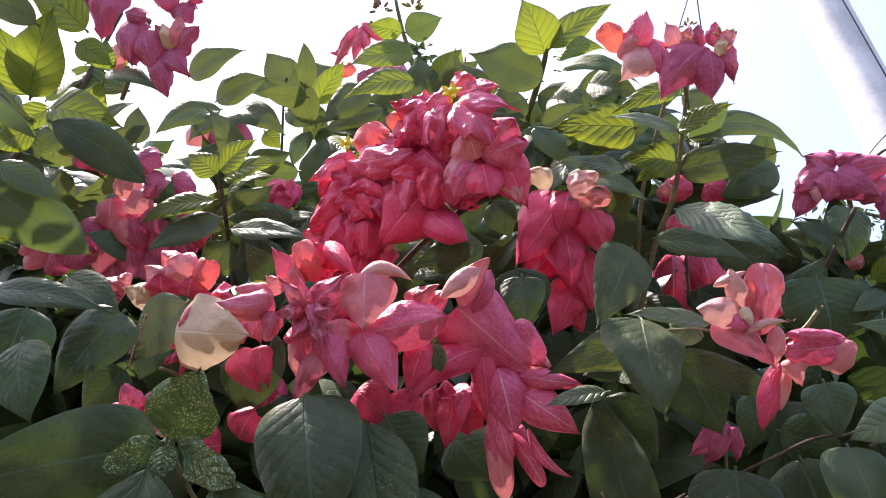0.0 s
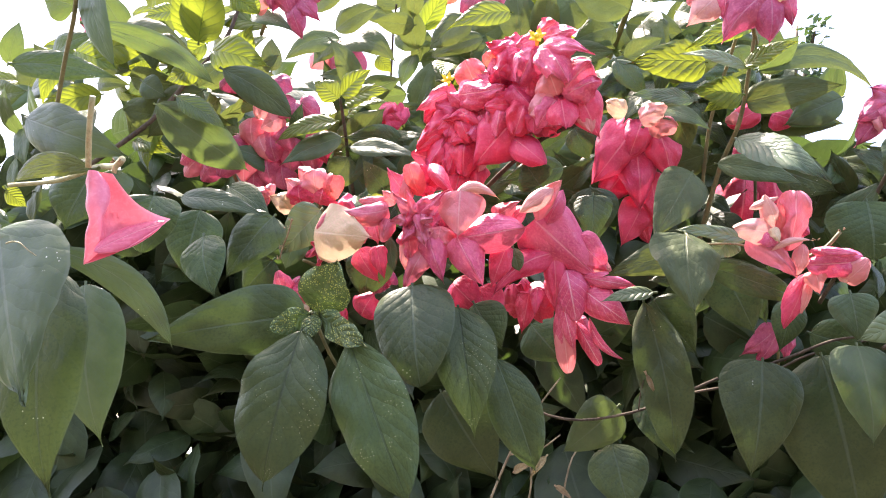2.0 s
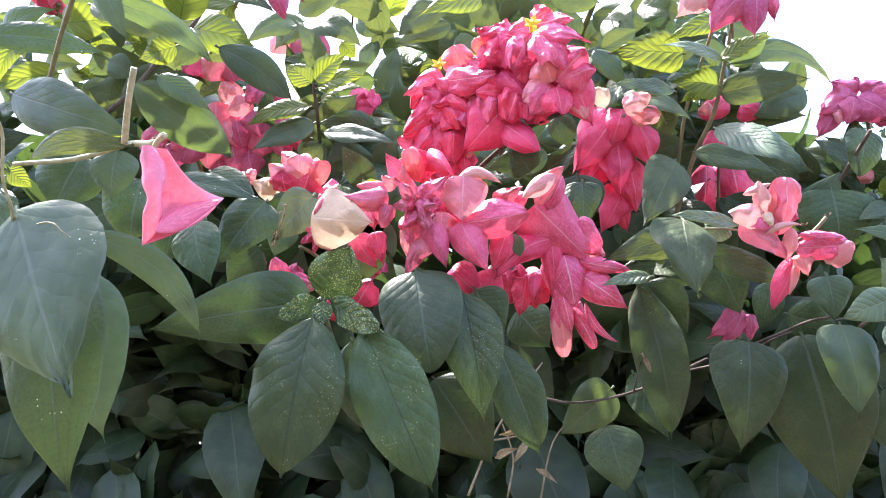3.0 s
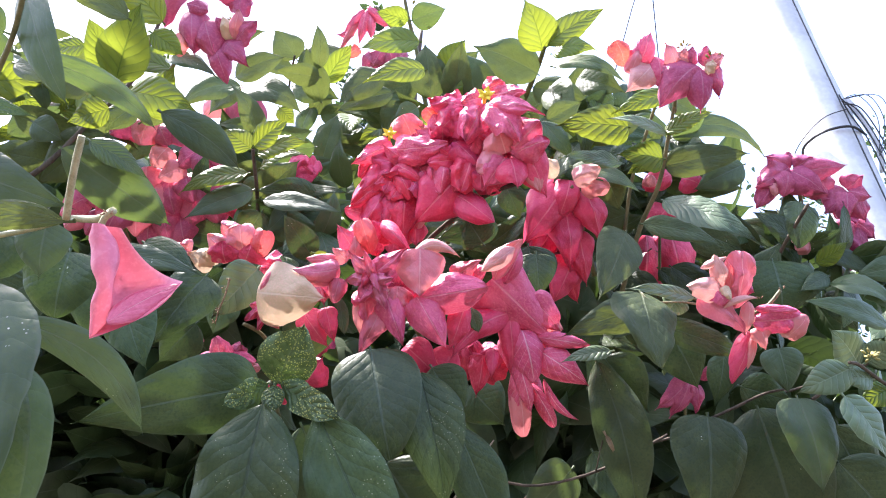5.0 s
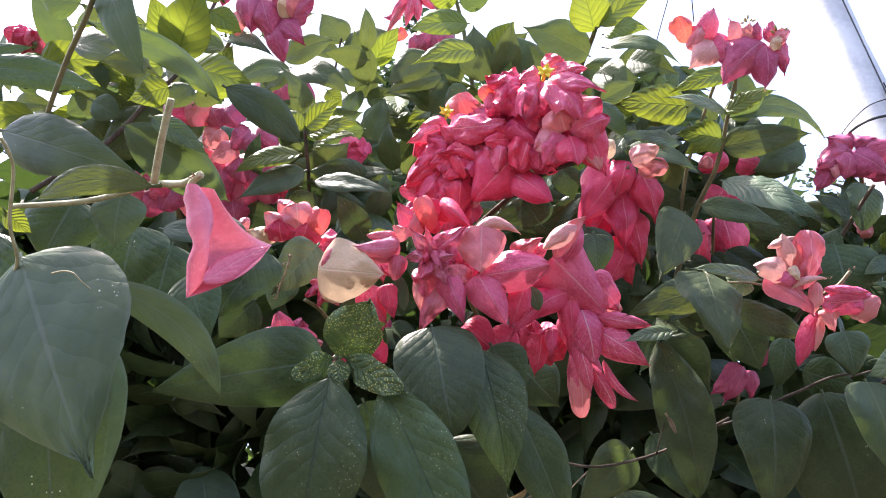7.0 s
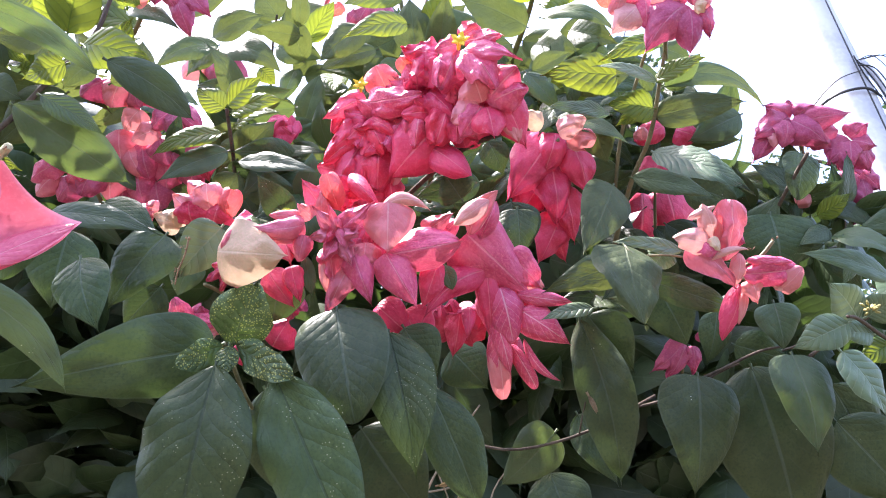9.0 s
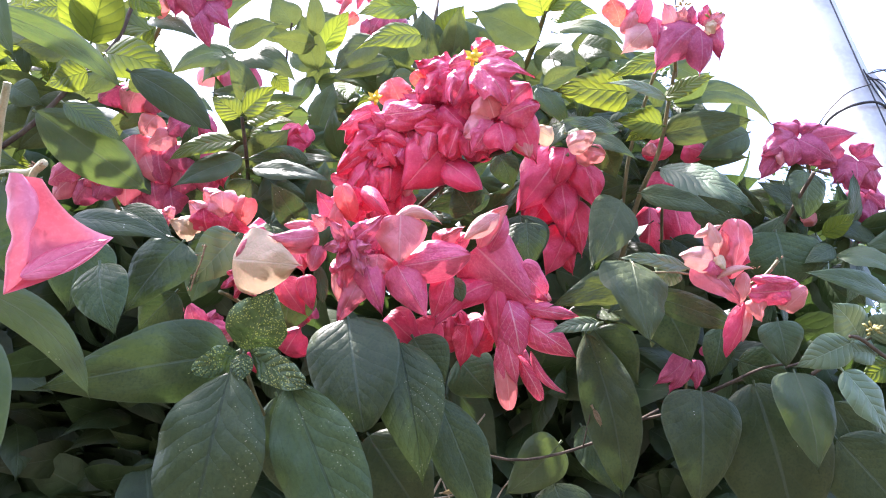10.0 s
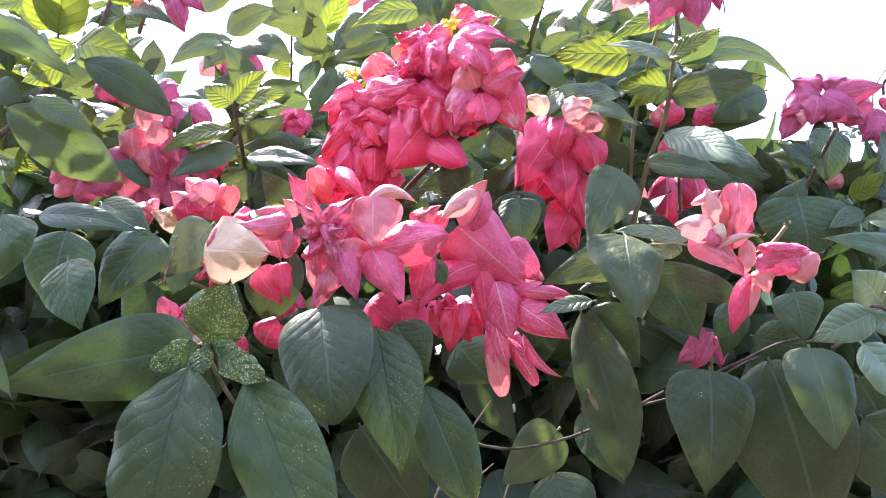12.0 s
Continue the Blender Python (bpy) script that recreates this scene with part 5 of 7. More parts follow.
bract(head_hang, (0.0611, 0.5789, 1.6644), (0.1126, 0.5723, 1.6542), 0.0230, VEINED, kind="lance", cup=1.00, crump=0.5)
bract(head_hang, (0.0397, 0.5836, 1.6468), (0.0552, 0.5977, 1.5911), 0.0263, VEINED, kind="elliptic", cup=1.00, pleat=0.27, crump=0.5)
bract(head_hang, (0.0412, 0.5955, 1.6325), (0.0506, 0.6202, 1.5753), 0.0303, FADED_LIT, kind="blunt", cup=0.88, crump=0.5)
bract(head_hang, (0.0427, 0.5903, 1.6377), (0.0445, 0.6060, 1.5947), 0.0277, VEINED, kind="blunt", cup=0.88, crump=0.5)
bract(head_hang, (0.0576, 0.6015, 1.6222), (0.0819, 0.6168, 1.5844), 0.0255, VEINED, kind="blunt", cup=1.12, crump=0.5)
bract(head_hang, (0.0694, 0.5978, 1.6271), (0.1041, 0.6095, 1.5896), 0.0164, VEINED, kind="lance", cup=1.25, side=.14, crump=0.5)
bract(head_hang, (0.0521, 0.6069, 1.6260), (0.0702, 0.6125, 1.6076), 0.0307, VEINED, crump=0.5)
bract(head_hang, (0.0321, 0.5794, 1.6648), (0.0419, 0.5962, 1.6225), 0.0266, VEINED, cup=0.75, crump=0.5)
bract(head_hang, (0.0746, 0.5793, 1.6696), (0.0828, 0.5851, 1.6486), 0.0269, VEINED, crump=0.5)
head_red = tube("flower_head", shrub, [(-0.013, 0.713, 1.837), (-0.012, 0.659, 1.853), (-0.005, 0.600, 1.878), (0.006, 0.541, 1.902)], 0.0033, 0.0026, STEM, "large dense head of crumpled coral-red bracts")
bract(head_red, (0.0157, 0.5151, 1.9099), (0.0480, 0.4890, 1.8955), 0.0328, PINK, crump=0.88, cup=0.92, kind="round", pleat=0.23)
bract(head_red, (0.0137, 0.5122, 1.9000), (0.0644, 0.4879, 1.8687), 0.0366, PINK, crump=0.72, cup=0.92, pleat=0.23)
bract(head_red, (0.0129, 0.5145, 1.9017), (0.0383, 0.4960, 1.8453), 0.0520, PINK, crump=1, cup=0.80, kind="round", pleat=0.36)
bract(head_red, (0.0076, 0.5183, 1.9029), (-0.0110, 0.5301, 1.8609), 0.0446, PINK, crump=1.1, cup=0.80, kind="round", pleat=0.36)
bract(head_red, (0.0058, 0.5206, 1.9106), (-0.0156, 0.5238, 1.9056), 0.0306, PINK, crump=1, cup=0.80, kind="round")
bract(head_red, (0.0104, 0.5178, 1.9177), (0.0273, 0.5004, 1.9182), 0.0290, PINK, crump=0.8, cup=0.69, kind="round")
bract(head_red, (-0.0107, 0.5415, 1.9153), (-0.0469, 0.5484, 1.9243), 0.0390, RED, crump=1.2, cup=0.80, kind="round", pleat=0.32)
bract(head_red, (-0.0144, 0.5421, 1.9109), (-0.0379, 0.5537, 1.8849), 0.0446, RED, crump=1.2, cup=0.80, kind="round", pleat=0.36)
bract(head_red, (-0.0088, 0.5382, 1.9098), (-0.0161, 0.5439, 1.8748), 0.0398, RED, crump=1.1, cup=0.80, kind="round", pleat=0.27)
bract(head_red, (-0.0173, 0.5472, 1.9193), (-0.0299, 0.5439, 1.9344), 0.0332, PINK, crump=1, kind="round")
bract(head_red, (-0.0368, 0.5641, 1.9078), (-0.0511, 0.5572, 1.9232), 0.0228, ORANGE, cup=0.69, kind="blunt", crump=0.5)
bract(head_red, (0.0336, 0.5251, 1.8461), (0.0620, 0.4983, 1.8666), 0.0590, PINK, crump=0.95, cup=0.92, pleat=0.41, kind="round")
bract(head_red, (0.0381, 0.5251, 1.8436), (0.0723, 0.5075, 1.8515), 0.0464, PINK, crump=0.88, cup=0.92, pleat=0.27, kind="round")
# Two paler bracts carry the sunlight on this rosette in their colour.
bract(head_red, (0.0298, 0.5245, 1.8440), (0.0199, 0.5094, 1.8635), 0.0464, FADED_LIT, crump=0.8, cup=0.69, pleat=0.41, kind="round")
bract(head_red, (0.0265, 0.5260, 1.8420), (0.0009, 0.5378, 1.8290), 0.0410, FADED_LIT, crump=0.64, cup=0.69, pleat=0.27, kind="round")
bract(head_red, (0.0286, 0.5257, 1.8392), (0.0082, 0.5433, 1.8124), 0.0437, PINK, crump=0.49, cup=0.69)
bract(head_red, (0.0338, 0.5228, 1.8361), (0.0401, 0.5239, 1.8007), 0.0458, RED, crump=0.49, cup=0.69)
bract(head_red, (0.0514, 0.5254, 1.8474), (0.0750, 0.5505, 1.8082), 0.0470, RED, cup=0.57, kind="ovate", crump=0.5)
# Salmon bract drawn as a sunlit patch.
bract(head_red, (0.0587, 0.5323, 1.8371), (0.0670, 0.5439, 1.8092), 0.0284, SALMON, cup=0.34, kind="ovate", crump=0.5)
bract(head_red, (-0.0626, 0.5854, 1.8970), (-0.0765, 0.5718, 1.9233), 0.0462, CORAL, kind="blunt", cup=0.69, crump=0.49)
# Paler colour stands for sunlight on this crinkled bract.
bract(head_red, (-0.0301, 0.5693, 1.8892), (-0.0577, 0.5679, 1.9046), 0.0334, FADED_LIT, crump=0.95, cup=0.92, pleat=0.27)
bract(head_red, (-0.0861, 0.5928, 1.8900), (-0.0265, 0.5480, 1.8698), 0.0451, PINK, crump=0.8, cup=0.80, kind="round", side=.06)
bract(head_red, (-0.0212, 0.5611, 1.8824), (0.0037, 0.5454, 1.8426), 0.0440, RED, crump=0.72, cup=0.92, kind="round")
bract(head_red, (-0.0863, 0.5938, 1.8968), (-0.1318, 0.5983, 1.8712), 0.0370, PINK, crump=0.64, cup=0.80)
bract(head_red, (-0.0947, 0.6027, 1.8902), (-0.1220, 0.6071, 1.8611), 0.0433, RED, crump=0.95, cup=0.80, kind="round")
bract(head_red, (-0.0295, 0.5657, 1.8643), (-0.0345, 0.5679, 1.8197), 0.0455, PINK, crump=1, cup=0.92, pleat=0.41, kind="round")
bract(head_red, (-0.0023, 0.5512, 1.8547), (-0.0142, 0.5586, 1.8151), 0.0449, RED, crump=0.95, cup=0.80, kind="round")
bract(head_red, (0.0061, 0.5519, 1.8499), (0.0066, 0.5549, 1.8167), 0.0361, RED, crump=0.72, cup=0.80, kind="round")
bract(head_red, (-0.0172, 0.5699, 1.8389), (-0.0591, 0.6065, 1.8033), 0.0742, RED, crump=0.34, cup=0.57, kind="ovate")
bract(head_red, (-0.0224, 0.5894, 1.8336), (0.0207, 0.5618, 1.7829), 0.0394, RED, cup=0.69, kind="lance", crump=0.25)
# Narrow pale bract drawn as a sunlit sliver.
bract(head_red, (-0.0510, 0.6160, 1.8219), (-0.0576, 0.6256, 1.7969), 0.0183, FADED_LIT, cup=1.03, crump=0.5)
bract(head_red, (-0.0572, 0.5882, 1.8675), (-0.0452, 0.5824, 1.8352), 0.0346, PINK, crump=0.95, kind="round")
bract(head_red, (-0.0877, 0.6025, 1.8676), (-0.1204, 0.6055, 1.8381), 0.0443, RED, crump=1, cup=0.80, kind="round")
bract(head_red, (-0.0910, 0.6110, 1.8609), (-0.1298, 0.6163, 1.8281), 0.0430, RED, crump=1, cup=0.80, kind="round")
bract(head_red, (-0.0870, 0.6118, 1.8542), (-0.1152, 0.6195, 1.8063), 0.0489, RED, crump=0.95, cup=0.69, kind="round")
bract(head_red, (-0.0771, 0.6068, 1.8486), (-0.0893, 0.6122, 1.7979), 0.0500, RED, crump=0.88, cup=0.69, kind="round")
bract(head_red, (-0.0711, 0.6021, 1.8489), (-0.0722, 0.6103, 1.7935), 0.0528, RED, crump=0.8, cup=0.69, kind="round")
bract(head_red, (-0.0818, 0.5940, 1.8654), (-0.0655, 0.5872, 1.8256), 0.0376, RED, crump=1, cup=0.92, kind="round")
bract(head_red, (-0.0804, 0.5973, 1.8676), (-0.0933, 0.5960, 1.8337), 0.0394, RED, crump=1, cup=0.92, kind="round")
bract(head_red, (-0.0844, 0.5953, 1.8721), (-0.0565, 0.5787, 1.8451), 0.0332, RED, crump=0.95, cup=0.80, kind="round")
bract(head_red, (-0.1057, 0.6354, 1.8259), (-0.1375, 0.6251, 1.8300), 0.0309, PINK, crump=0.88, cup=0.80, kind="round")
bract(head_red, (-0.0917, 0.6294, 1.8174), (-0.0678, 0.6233, 1.7980), 0.0336, RED, crump=0.72)
tuft(head_red, (-0.0494, 0.6072, 1.8654), (0.0668, 0.0534, 0.0509), 34, 0.0382, (RED, RED, RED, PINK,), 21)
tuft(head_red, (0.0031, 0.5714, 1.8598), (0.0552, 0.0442, 0.0430), 18, 0.0344, (RED, RED, PINK,), 24)
tuft(head_red, (-0.0271, 0.5740, 1.8897), (0.0499, 0.0399, 0.0312), 14, 0.0349, (RED, PINK,), 25)
tuft(head_red, (0.0305, 0.5449, 1.8800), (0.0423, 0.0339, 0.0363), 16, 0.0339, (PINK, RED,), 22)
bract(head_red, (-0.0743, 0.6241, 1.8181), (-0.0832, 0.6308, 1.7788), 0.0457, RED, crump=0.72, cup=.7, kind="round")
bract(head_red, (-0.0919, 0.6254, 1.8209), (-0.1118, 0.6301, 1.7855), 0.0426, RED, crump=0.85, cup=.8, kind="round")
bract(head_red, (-0.0593, 0.6223, 1.8135), (-0.0564, 0.6247, 1.7838), 0.0365, RED, crump=0.72, cup=.8)
bract(head_red, (-0.1054, 0.6337, 1.8162), (-0.1334, 0.6353, 1.7971), 0.0338, PINK, crump=0.85, cup=.8, kind="round")
tuft(head_red, (-0.0914, 0.6282, 1.8498), (0.0321, 0.0257, 0.0424), 26, 0.0308, (RED, RED, PINK,), 23)
tuft(head_red, (-0.0909, 0.6470, 1.8097), (0.0371, 0.0297, 0.0166), 16, 0.0282, (RED, RED, CORAL,), 26)
floret(head_red, (0.007, 0.498, 1.897), 0.0116)
floret(head_red, (-0.090, 0.551, 1.881), 0.0096)
head_dark = tube("flower_head", shrub, [(0.188, 0.768, 1.824), (0.160, 0.708, 1.858), (0.133, 0.650, 1.887)], 0.0036, 0.0029, STEM, "hanging head of deep red bracts in the shade")
bract(head_dark, (0.1303, 0.6589, 1.8976), (0.0745, 0.6840, 1.8220), 0.0696, RED, cup=.5, kind="ovate", crump=0.6)
bract(head_dark, (0.1333, 0.6539, 1.8979), (0.1191, 0.6631, 1.8531), 0.0453, RED, cup=.5, kind="round", crump=0.6)
bract(head_dark, (0.1548, 0.6634, 1.8887), (0.1703, 0.6804, 1.8276), 0.0517, RED, cup=.5, crump=0.6)
bract(head_dark, (0.1282, 0.6710, 1.8708), (0.1351, 0.6969, 1.7945), 0.0560, RED, cup=.6, kind="ovate", crump=0.6)
bract(head_dark, (0.1457, 0.6870, 1.8457), (0.1578, 0.7128, 1.7815), 0.0458, RED, cup=.6, crump=0.6)
bract(head_dark, (0.1420, 0.7048, 1.8170), (0.1151, 0.7236, 1.7606), 0.0503, RED, cup=.4, kind="ovate", crump=0.47)
bract(head_dark, (0.1283, 0.7122, 1.8185), (0.1499, 0.7307, 1.7664), 0.0431, RED, crump=0.6)
# Four pale bracts, with the sunlight on this head's top put into their colour.
bract(head_dark, (0.1351, 0.6141, 1.8697), (0.1641, 0.6035, 1.8585), 0.0329, SALMON, crump=0.85, kind="round")
bract(head_dark, (0.1503, 0.6521, 1.8896), (0.1793, 0.6489, 1.8684), 0.0226, FADED_LIT, cup=.7, crump=0.5)
bract(head_dark, (0.1253, 0.6122, 1.8710), (0.1517, 0.5911, 1.8758), 0.0285, SHELL, kind="round", crump=0.72)
bract(head_dark, (0.1120, 0.6227, 1.8879), (0.0881, 0.6105, 1.8942), 0.0262, CREAM, kind="round", crump=0.72)
bract(head_dark, (0.1169, 0.6987, 1.8506), (0.0859, 0.7160, 1.8108), 0.0463, RED, crump=0.72)
tuft(head_dark, (0.1387, 0.7247, 1.8617), (0.0363, 0.0290, 0.0545), 14, 0.0436, (RED, RED, MAGENTA,), 31)
head_top = tube("flower_head", shrub, [(0.255, 0.596, 1.965), (0.236, 0.545, 1.957), (0.219, 0.493, 1.952)], 0.0026, 0.0026, STEM, "pink flower head on an upright stem")
bract(head_top, (0.1594, 0.4966, 1.9436), (0.1474, 0.4818, 1.9655), 0.0253, ORANGE, kind="blunt", cup=.3, crump=0.47)
bract(head_top, (0.1712, 0.5010, 1.9374), (0.1840, 0.4737, 1.9738), 0.0301, PINK, kind="lance", cup=.5, crump=0.35)
bract(head_top, (0.1639, 0.4986, 1.9348), (0.1715, 0.4814, 1.9530), 0.0180, FADED_LIT, kind="round", crump=0.47)
# Pale colour stands for the sunlight on this bract.
bract(head_top, (0.1867, 0.4908, 1.9408), (0.1577, 0.5002, 1.9113), 0.0347, SHELL, kind="ovate", cup=.4, crump=0.47)
bract(head_top, (0.1946, 0.4902, 1.9534), (0.1942, 0.5008, 1.9161), 0.0277, PINK, kind="ovate", cup=.5, crump=0.47)
bract(head_top, (0.1917, 0.4987, 1.9464), (0.1722, 0.4920, 1.9586), 0.0267, PINK, kind="round", crump=0.5)
bract(head_top, (0.2148, 0.4929, 1.9401), (0.2008, 0.4792, 1.9645), 0.0253, FADED_LIT, kind="ovate", cup=.5, crump=0.6)
bract(head_top, (0.2180, 0.4941, 1.9415), (0.2226, 0.4787, 1.9611), 0.0241, SALMON, kind="ovate", cup=.5, crump=0.6)
bract(head_top, (0.2089, 0.4892, 1.9396), (0.1981, 0.4912, 1.9251), 0.0239, MAGENTA, kind="round", crump=0.6)
bract(head_top, (0.2363, 0.4891, 1.9432), (0.1924, 0.5079, 1.8945), 0.0504, MAGENTA, kind="ovate", cup=.6, crump=0.47, side=.08)
bract(head_top, (0.2380, 0.4890, 1.9387), (0.2376, 0.5051, 1.8911), 0.0395, MAGENTA, kind="ovate", cup=.5, crump=0.47)
bract(head_top, (0.2515, 0.4874, 1.9477), (0.2599, 0.5005, 1.9085), 0.0253, MAGENTA, kind="ovate", cup=.6, crump=0.6)
bract(head_top, (0.2290, 0.4892, 1.9443), (0.2306, 0.4795, 1.9625), 0.0181, MAGENTA, kind="ovate", crump=0.5)
bract(head_top, (0.2415, 0.4876, 1.9408), (0.2445, 0.4751, 1.9596), 0.0168, PINK, kind="lance", crump=0.6)
bract(head_top, (0.2430, 0.4864, 1.9384), (0.2609, 0.4748, 1.9483), 0.0192, FADED_LIT, kind="round", crump=0.72)
bract(head_top, (0.2421, 0.4844, 1.9381), (0.2515, 0.4767, 1.9337), 0.0179, CREAM, kind="round", crump=0.72)
bract(head_top, (0.2271, 0.4981, 1.9409), (0.2147, 0.5058, 1.9155), 0.0364, MAGENTA, crump=0.72)
bud_group(head_top, (0.251, 0.482, 1.946), 0.0096, 10)
bud_group(head_top, (0.224, 0.486, 1.965), 0.0073, 8)
head_far = tube("flower_head", shrub, [(-0.060, 0.919, 2.316), (-0.088, 0.891, 2.354), (-0.119, 0.868, 2.382)], 0.0040, 0.0030, STEM, "far pink flower head above the leaves")
bract(head_far, (-0.1383, 0.8722, 2.3774), (-0.1736, 0.8919, 2.3339), 0.0237, PINK, kind="lance", cup=1, crump=0.5)
bract(head_far, (-0.1334, 0.8717, 2.3774), (-0.1455, 0.8945, 2.3193), 0.0276, PINK, kind="lance", cup=1, crump=0.5)
bract(head_far, (-0.1283, 0.8736, 2.3730), (-0.1243, 0.8892, 2.3253), 0.0256, PINK, kind="lance", cup=1, crump=0.5)
bract(head_far, (-0.1429, 0.8788, 2.3701), (-0.1794, 0.9069, 2.3109), 0.0217, MAUVE, kind="lance", cup=1, crump=0.5)
bract(head_far, (-0.1336, 0.8695, 2.3817), (-0.0958, 0.8794, 2.3471), 0.0257, PINK, kind="lance", cup=.9, crump=0.5)
bract(head_far, (-0.1542, 0.8946, 2.3381), (-0.1855, 0.8937, 2.3371), 0.0178, PINK, kind="lance", cup=.8, crump=0.5)
bract(head_far, (-0.1454, 0.9008, 2.3160), (-0.1680, 0.9082, 2.2977), 0.0256, ORANGE, kind="round", crump=0.5)
bract(head_far, (-0.1040, 0.9012, 2.3159), (-0.1223, 0.9135, 2.2831), 0.0414, MAGENTA, kind="round", crump=0.47)
bract(head_far, (-0.0942, 0.9002, 2.3159), (-0.0832, 0.9097, 2.2829), 0.0414, MAGENTA, kind="round", crump=0.47)
bract(head_far, (-0.1186, 0.9049, 2.3117), (-0.1408, 0.9187, 2.2811), 0.0336, MAGENTA, kind="ovate", crump=0.47)
bract(head_far, (-0.0812, 0.9012, 2.3114), (-0.0577, 0.9091, 2.2921), 0.0356, MAGENTA, kind="ovate", crump=0.47)
bud_group(head_far, (-0.100, 0.858, 2.397), 0.0178, 12, DRIED, "dried brown flower remains")
bud_group(head_far, (-0.049, 0.854, 2.395), 0.0178, 12)
head_upleft = tube("flower_head", shrub, [(-0.372, 0.659, 2.031), (-0.336, 0.602, 2.046), (-0.307, 0.553, 2.046)], 0.0027, 0.0027, STEM, "magenta flower head against the sky")
bract(head_upleft, (-0.3514, 0.5017, 2.0876), (-0.3569, 0.5261, 2.0253), 0.0465, MAGENTA, crump=0.6, cup=.5)
bract(head_upleft, (-0.3358, 0.5154, 2.0588), (-0.3409, 0.5384, 1.9990), 0.0459, MAGENTA, crump=0.6, cup=.5)
bract(head_upleft, (-0.3179, 0.5264, 2.0259), (-0.2923, 0.5208, 2.0143), 0.0247, MAGENTA, kind="lance", cup=.5, crump=0.5)
bract(head_upleft, (-0.3115, 0.5286, 2.0204), (-0.3057, 0.5441, 1.9684), 0.0407, MAGENTA, cup=.6, crump=0.5)
bract(head_upleft, (-0.2969, 0.5315, 2.0078), (-0.2806, 0.5424, 1.9625), 0.0431, MAGENTA, cup=.5, crump=0.5)
bract(head_upleft, (-0.2886, 0.5409, 1.9928), (-0.2678, 0.5547, 1.9410), 0.0308, MAGENTA, kind="lance", cup=.7, crump=0.5)
bract(head_upleft, (-0.2757, 0.5396, 1.9886), (-0.2454, 0.5440, 1.9572), 0.0308, MAGENTA, cup=.5, crump=0.5)
bract(head_upleft, (-0.2629, 0.5376, 1.9854), (-0.2353, 0.5189, 2.0027), 0.0271, MAGENTA, cup=.4, crump=0.5)
bract(head_upleft, (-0.2661, 0.5362, 1.9887), (-0.2770, 0.5202, 2.0084), 0.0221, CREAM, cup=.6, crump=0.5)
bract(head_upleft, (-0.2633, 0.5344, 1.9873), (-0.2577, 0.5160, 2.0126), 0.0209, FADED_LIT, kind="lance", cup=.6, crump=0.5)
bract(head_upleft, (-0.2742, 0.5351, 1.9968), (-0.2852, 0.5245, 2.0103), 0.0198, MAGENTA, crump=0.5)
bract(head_upleft, (-0.3197, 0.5410, 1.9985), (-0.3251, 0.5491, 1.9713), 0.0223, SALMON, kind="round", crump=0.5)
bract(head_upleft, (-0.2622, 0.5195, 2.0369), (-0.2995, 0.5087, 2.0474), 0.0341, MAGENTA, crump=0.85)
bract(head_upleft, (-0.2593, 0.5169, 2.0413), (-0.2308, 0.5010, 2.0486), 0.0285, MAGENTA, crump=0.85)
bract(head_upleft, (-0.2613, 0.5156, 2.0441), (-0.2733, 0.4969, 2.0647), 0.0310, MAGENTA, kind="round", crump=0.72)
bract(head_upleft, (-0.2597, 0.5198, 2.0358), (-0.2577, 0.5262, 2.0062), 0.0310, MAGENTA, crump=0.72)
bud_group(head_upleft, (-0.272, 0.557, 2.031), 0.0078, 8)
bud_group(head_upleft, (-0.330, 0.589, 2.026), 0.0106, 10)
head_behind = tube("flower_head", shrub, [(-0.337, 0.981, 2.124), (-0.348, 0.930, 2.157), (-0.350, 0.887, 2.175)], 0.0037, 0.0037, STEM, "two broad pink bracts behind the twigs")
bract(head_behind, (-0.3535, 0.8843, 2.1804), (-0.3886, 0.8949, 2.1498), 0.0491, FADED_LIT, kind="round", crump=0.35)
bract(head_behind, (-0.3527, 0.8834, 2.1821), (-0.2886, 0.8886, 2.1384), 0.0709, MAGENTA, kind="round", crump=0.35)
bract(head_behind, (-0.3361, 0.8925, 2.1745), (-0.3292, 0.9105, 2.1262), 0.0659, MAGENTA, kind="round", crump=0.35)
tuft(head_behind, (-0.2104, 0.7971, 1.9957), (0.0208, 0.0166, 0.0240), 5, 0.0431, (RED, MAGENTA,), 98)
head_left = tube("flower_head", shrub, [(-0.389, 0.889, 1.920), (-0.391, 0.825, 1.967), (-0.368, 0.767, 1.996)], 0.0040, 0.0032, STEM, "faded pink flower head among dark leaves")
bract(head_left, (-0.4422, 0.7550, 2.0338), (-0.4699, 0.7618, 2.0133), 0.0459, MAGENTA, kind="round", cup=.7, crump=0.47)
bract(head_left, (-0.4156, 0.7513, 2.0356), (-0.4261, 0.7620, 1.9959), 0.0581, MAUVE, kind="round", cup=.7, crump=0.41)
bract(head_left, (-0.4037, 0.7548, 2.0267), (-0.3888, 0.7600, 1.9968), 0.0459, MAGENTA, kind="round", cup=.6, crump=0.47)
bract(head_left, (-0.3899, 0.7645, 1.9971), (-0.4071, 0.7703, 1.9679), 0.0381, SALMON, kind="round", crump=0.47)
bract(head_left, (-0.3474, 0.7597, 1.9937), (-0.3724, 0.7669, 1.9677), 0.0380, MAGENTA, kind="round", crump=0.47)
bract(head_left, (-0.3436, 0.7601, 1.9923), (-0.3454, 0.7651, 1.9573), 0.0364, MAGENTA, kind="round", crump=0.47)
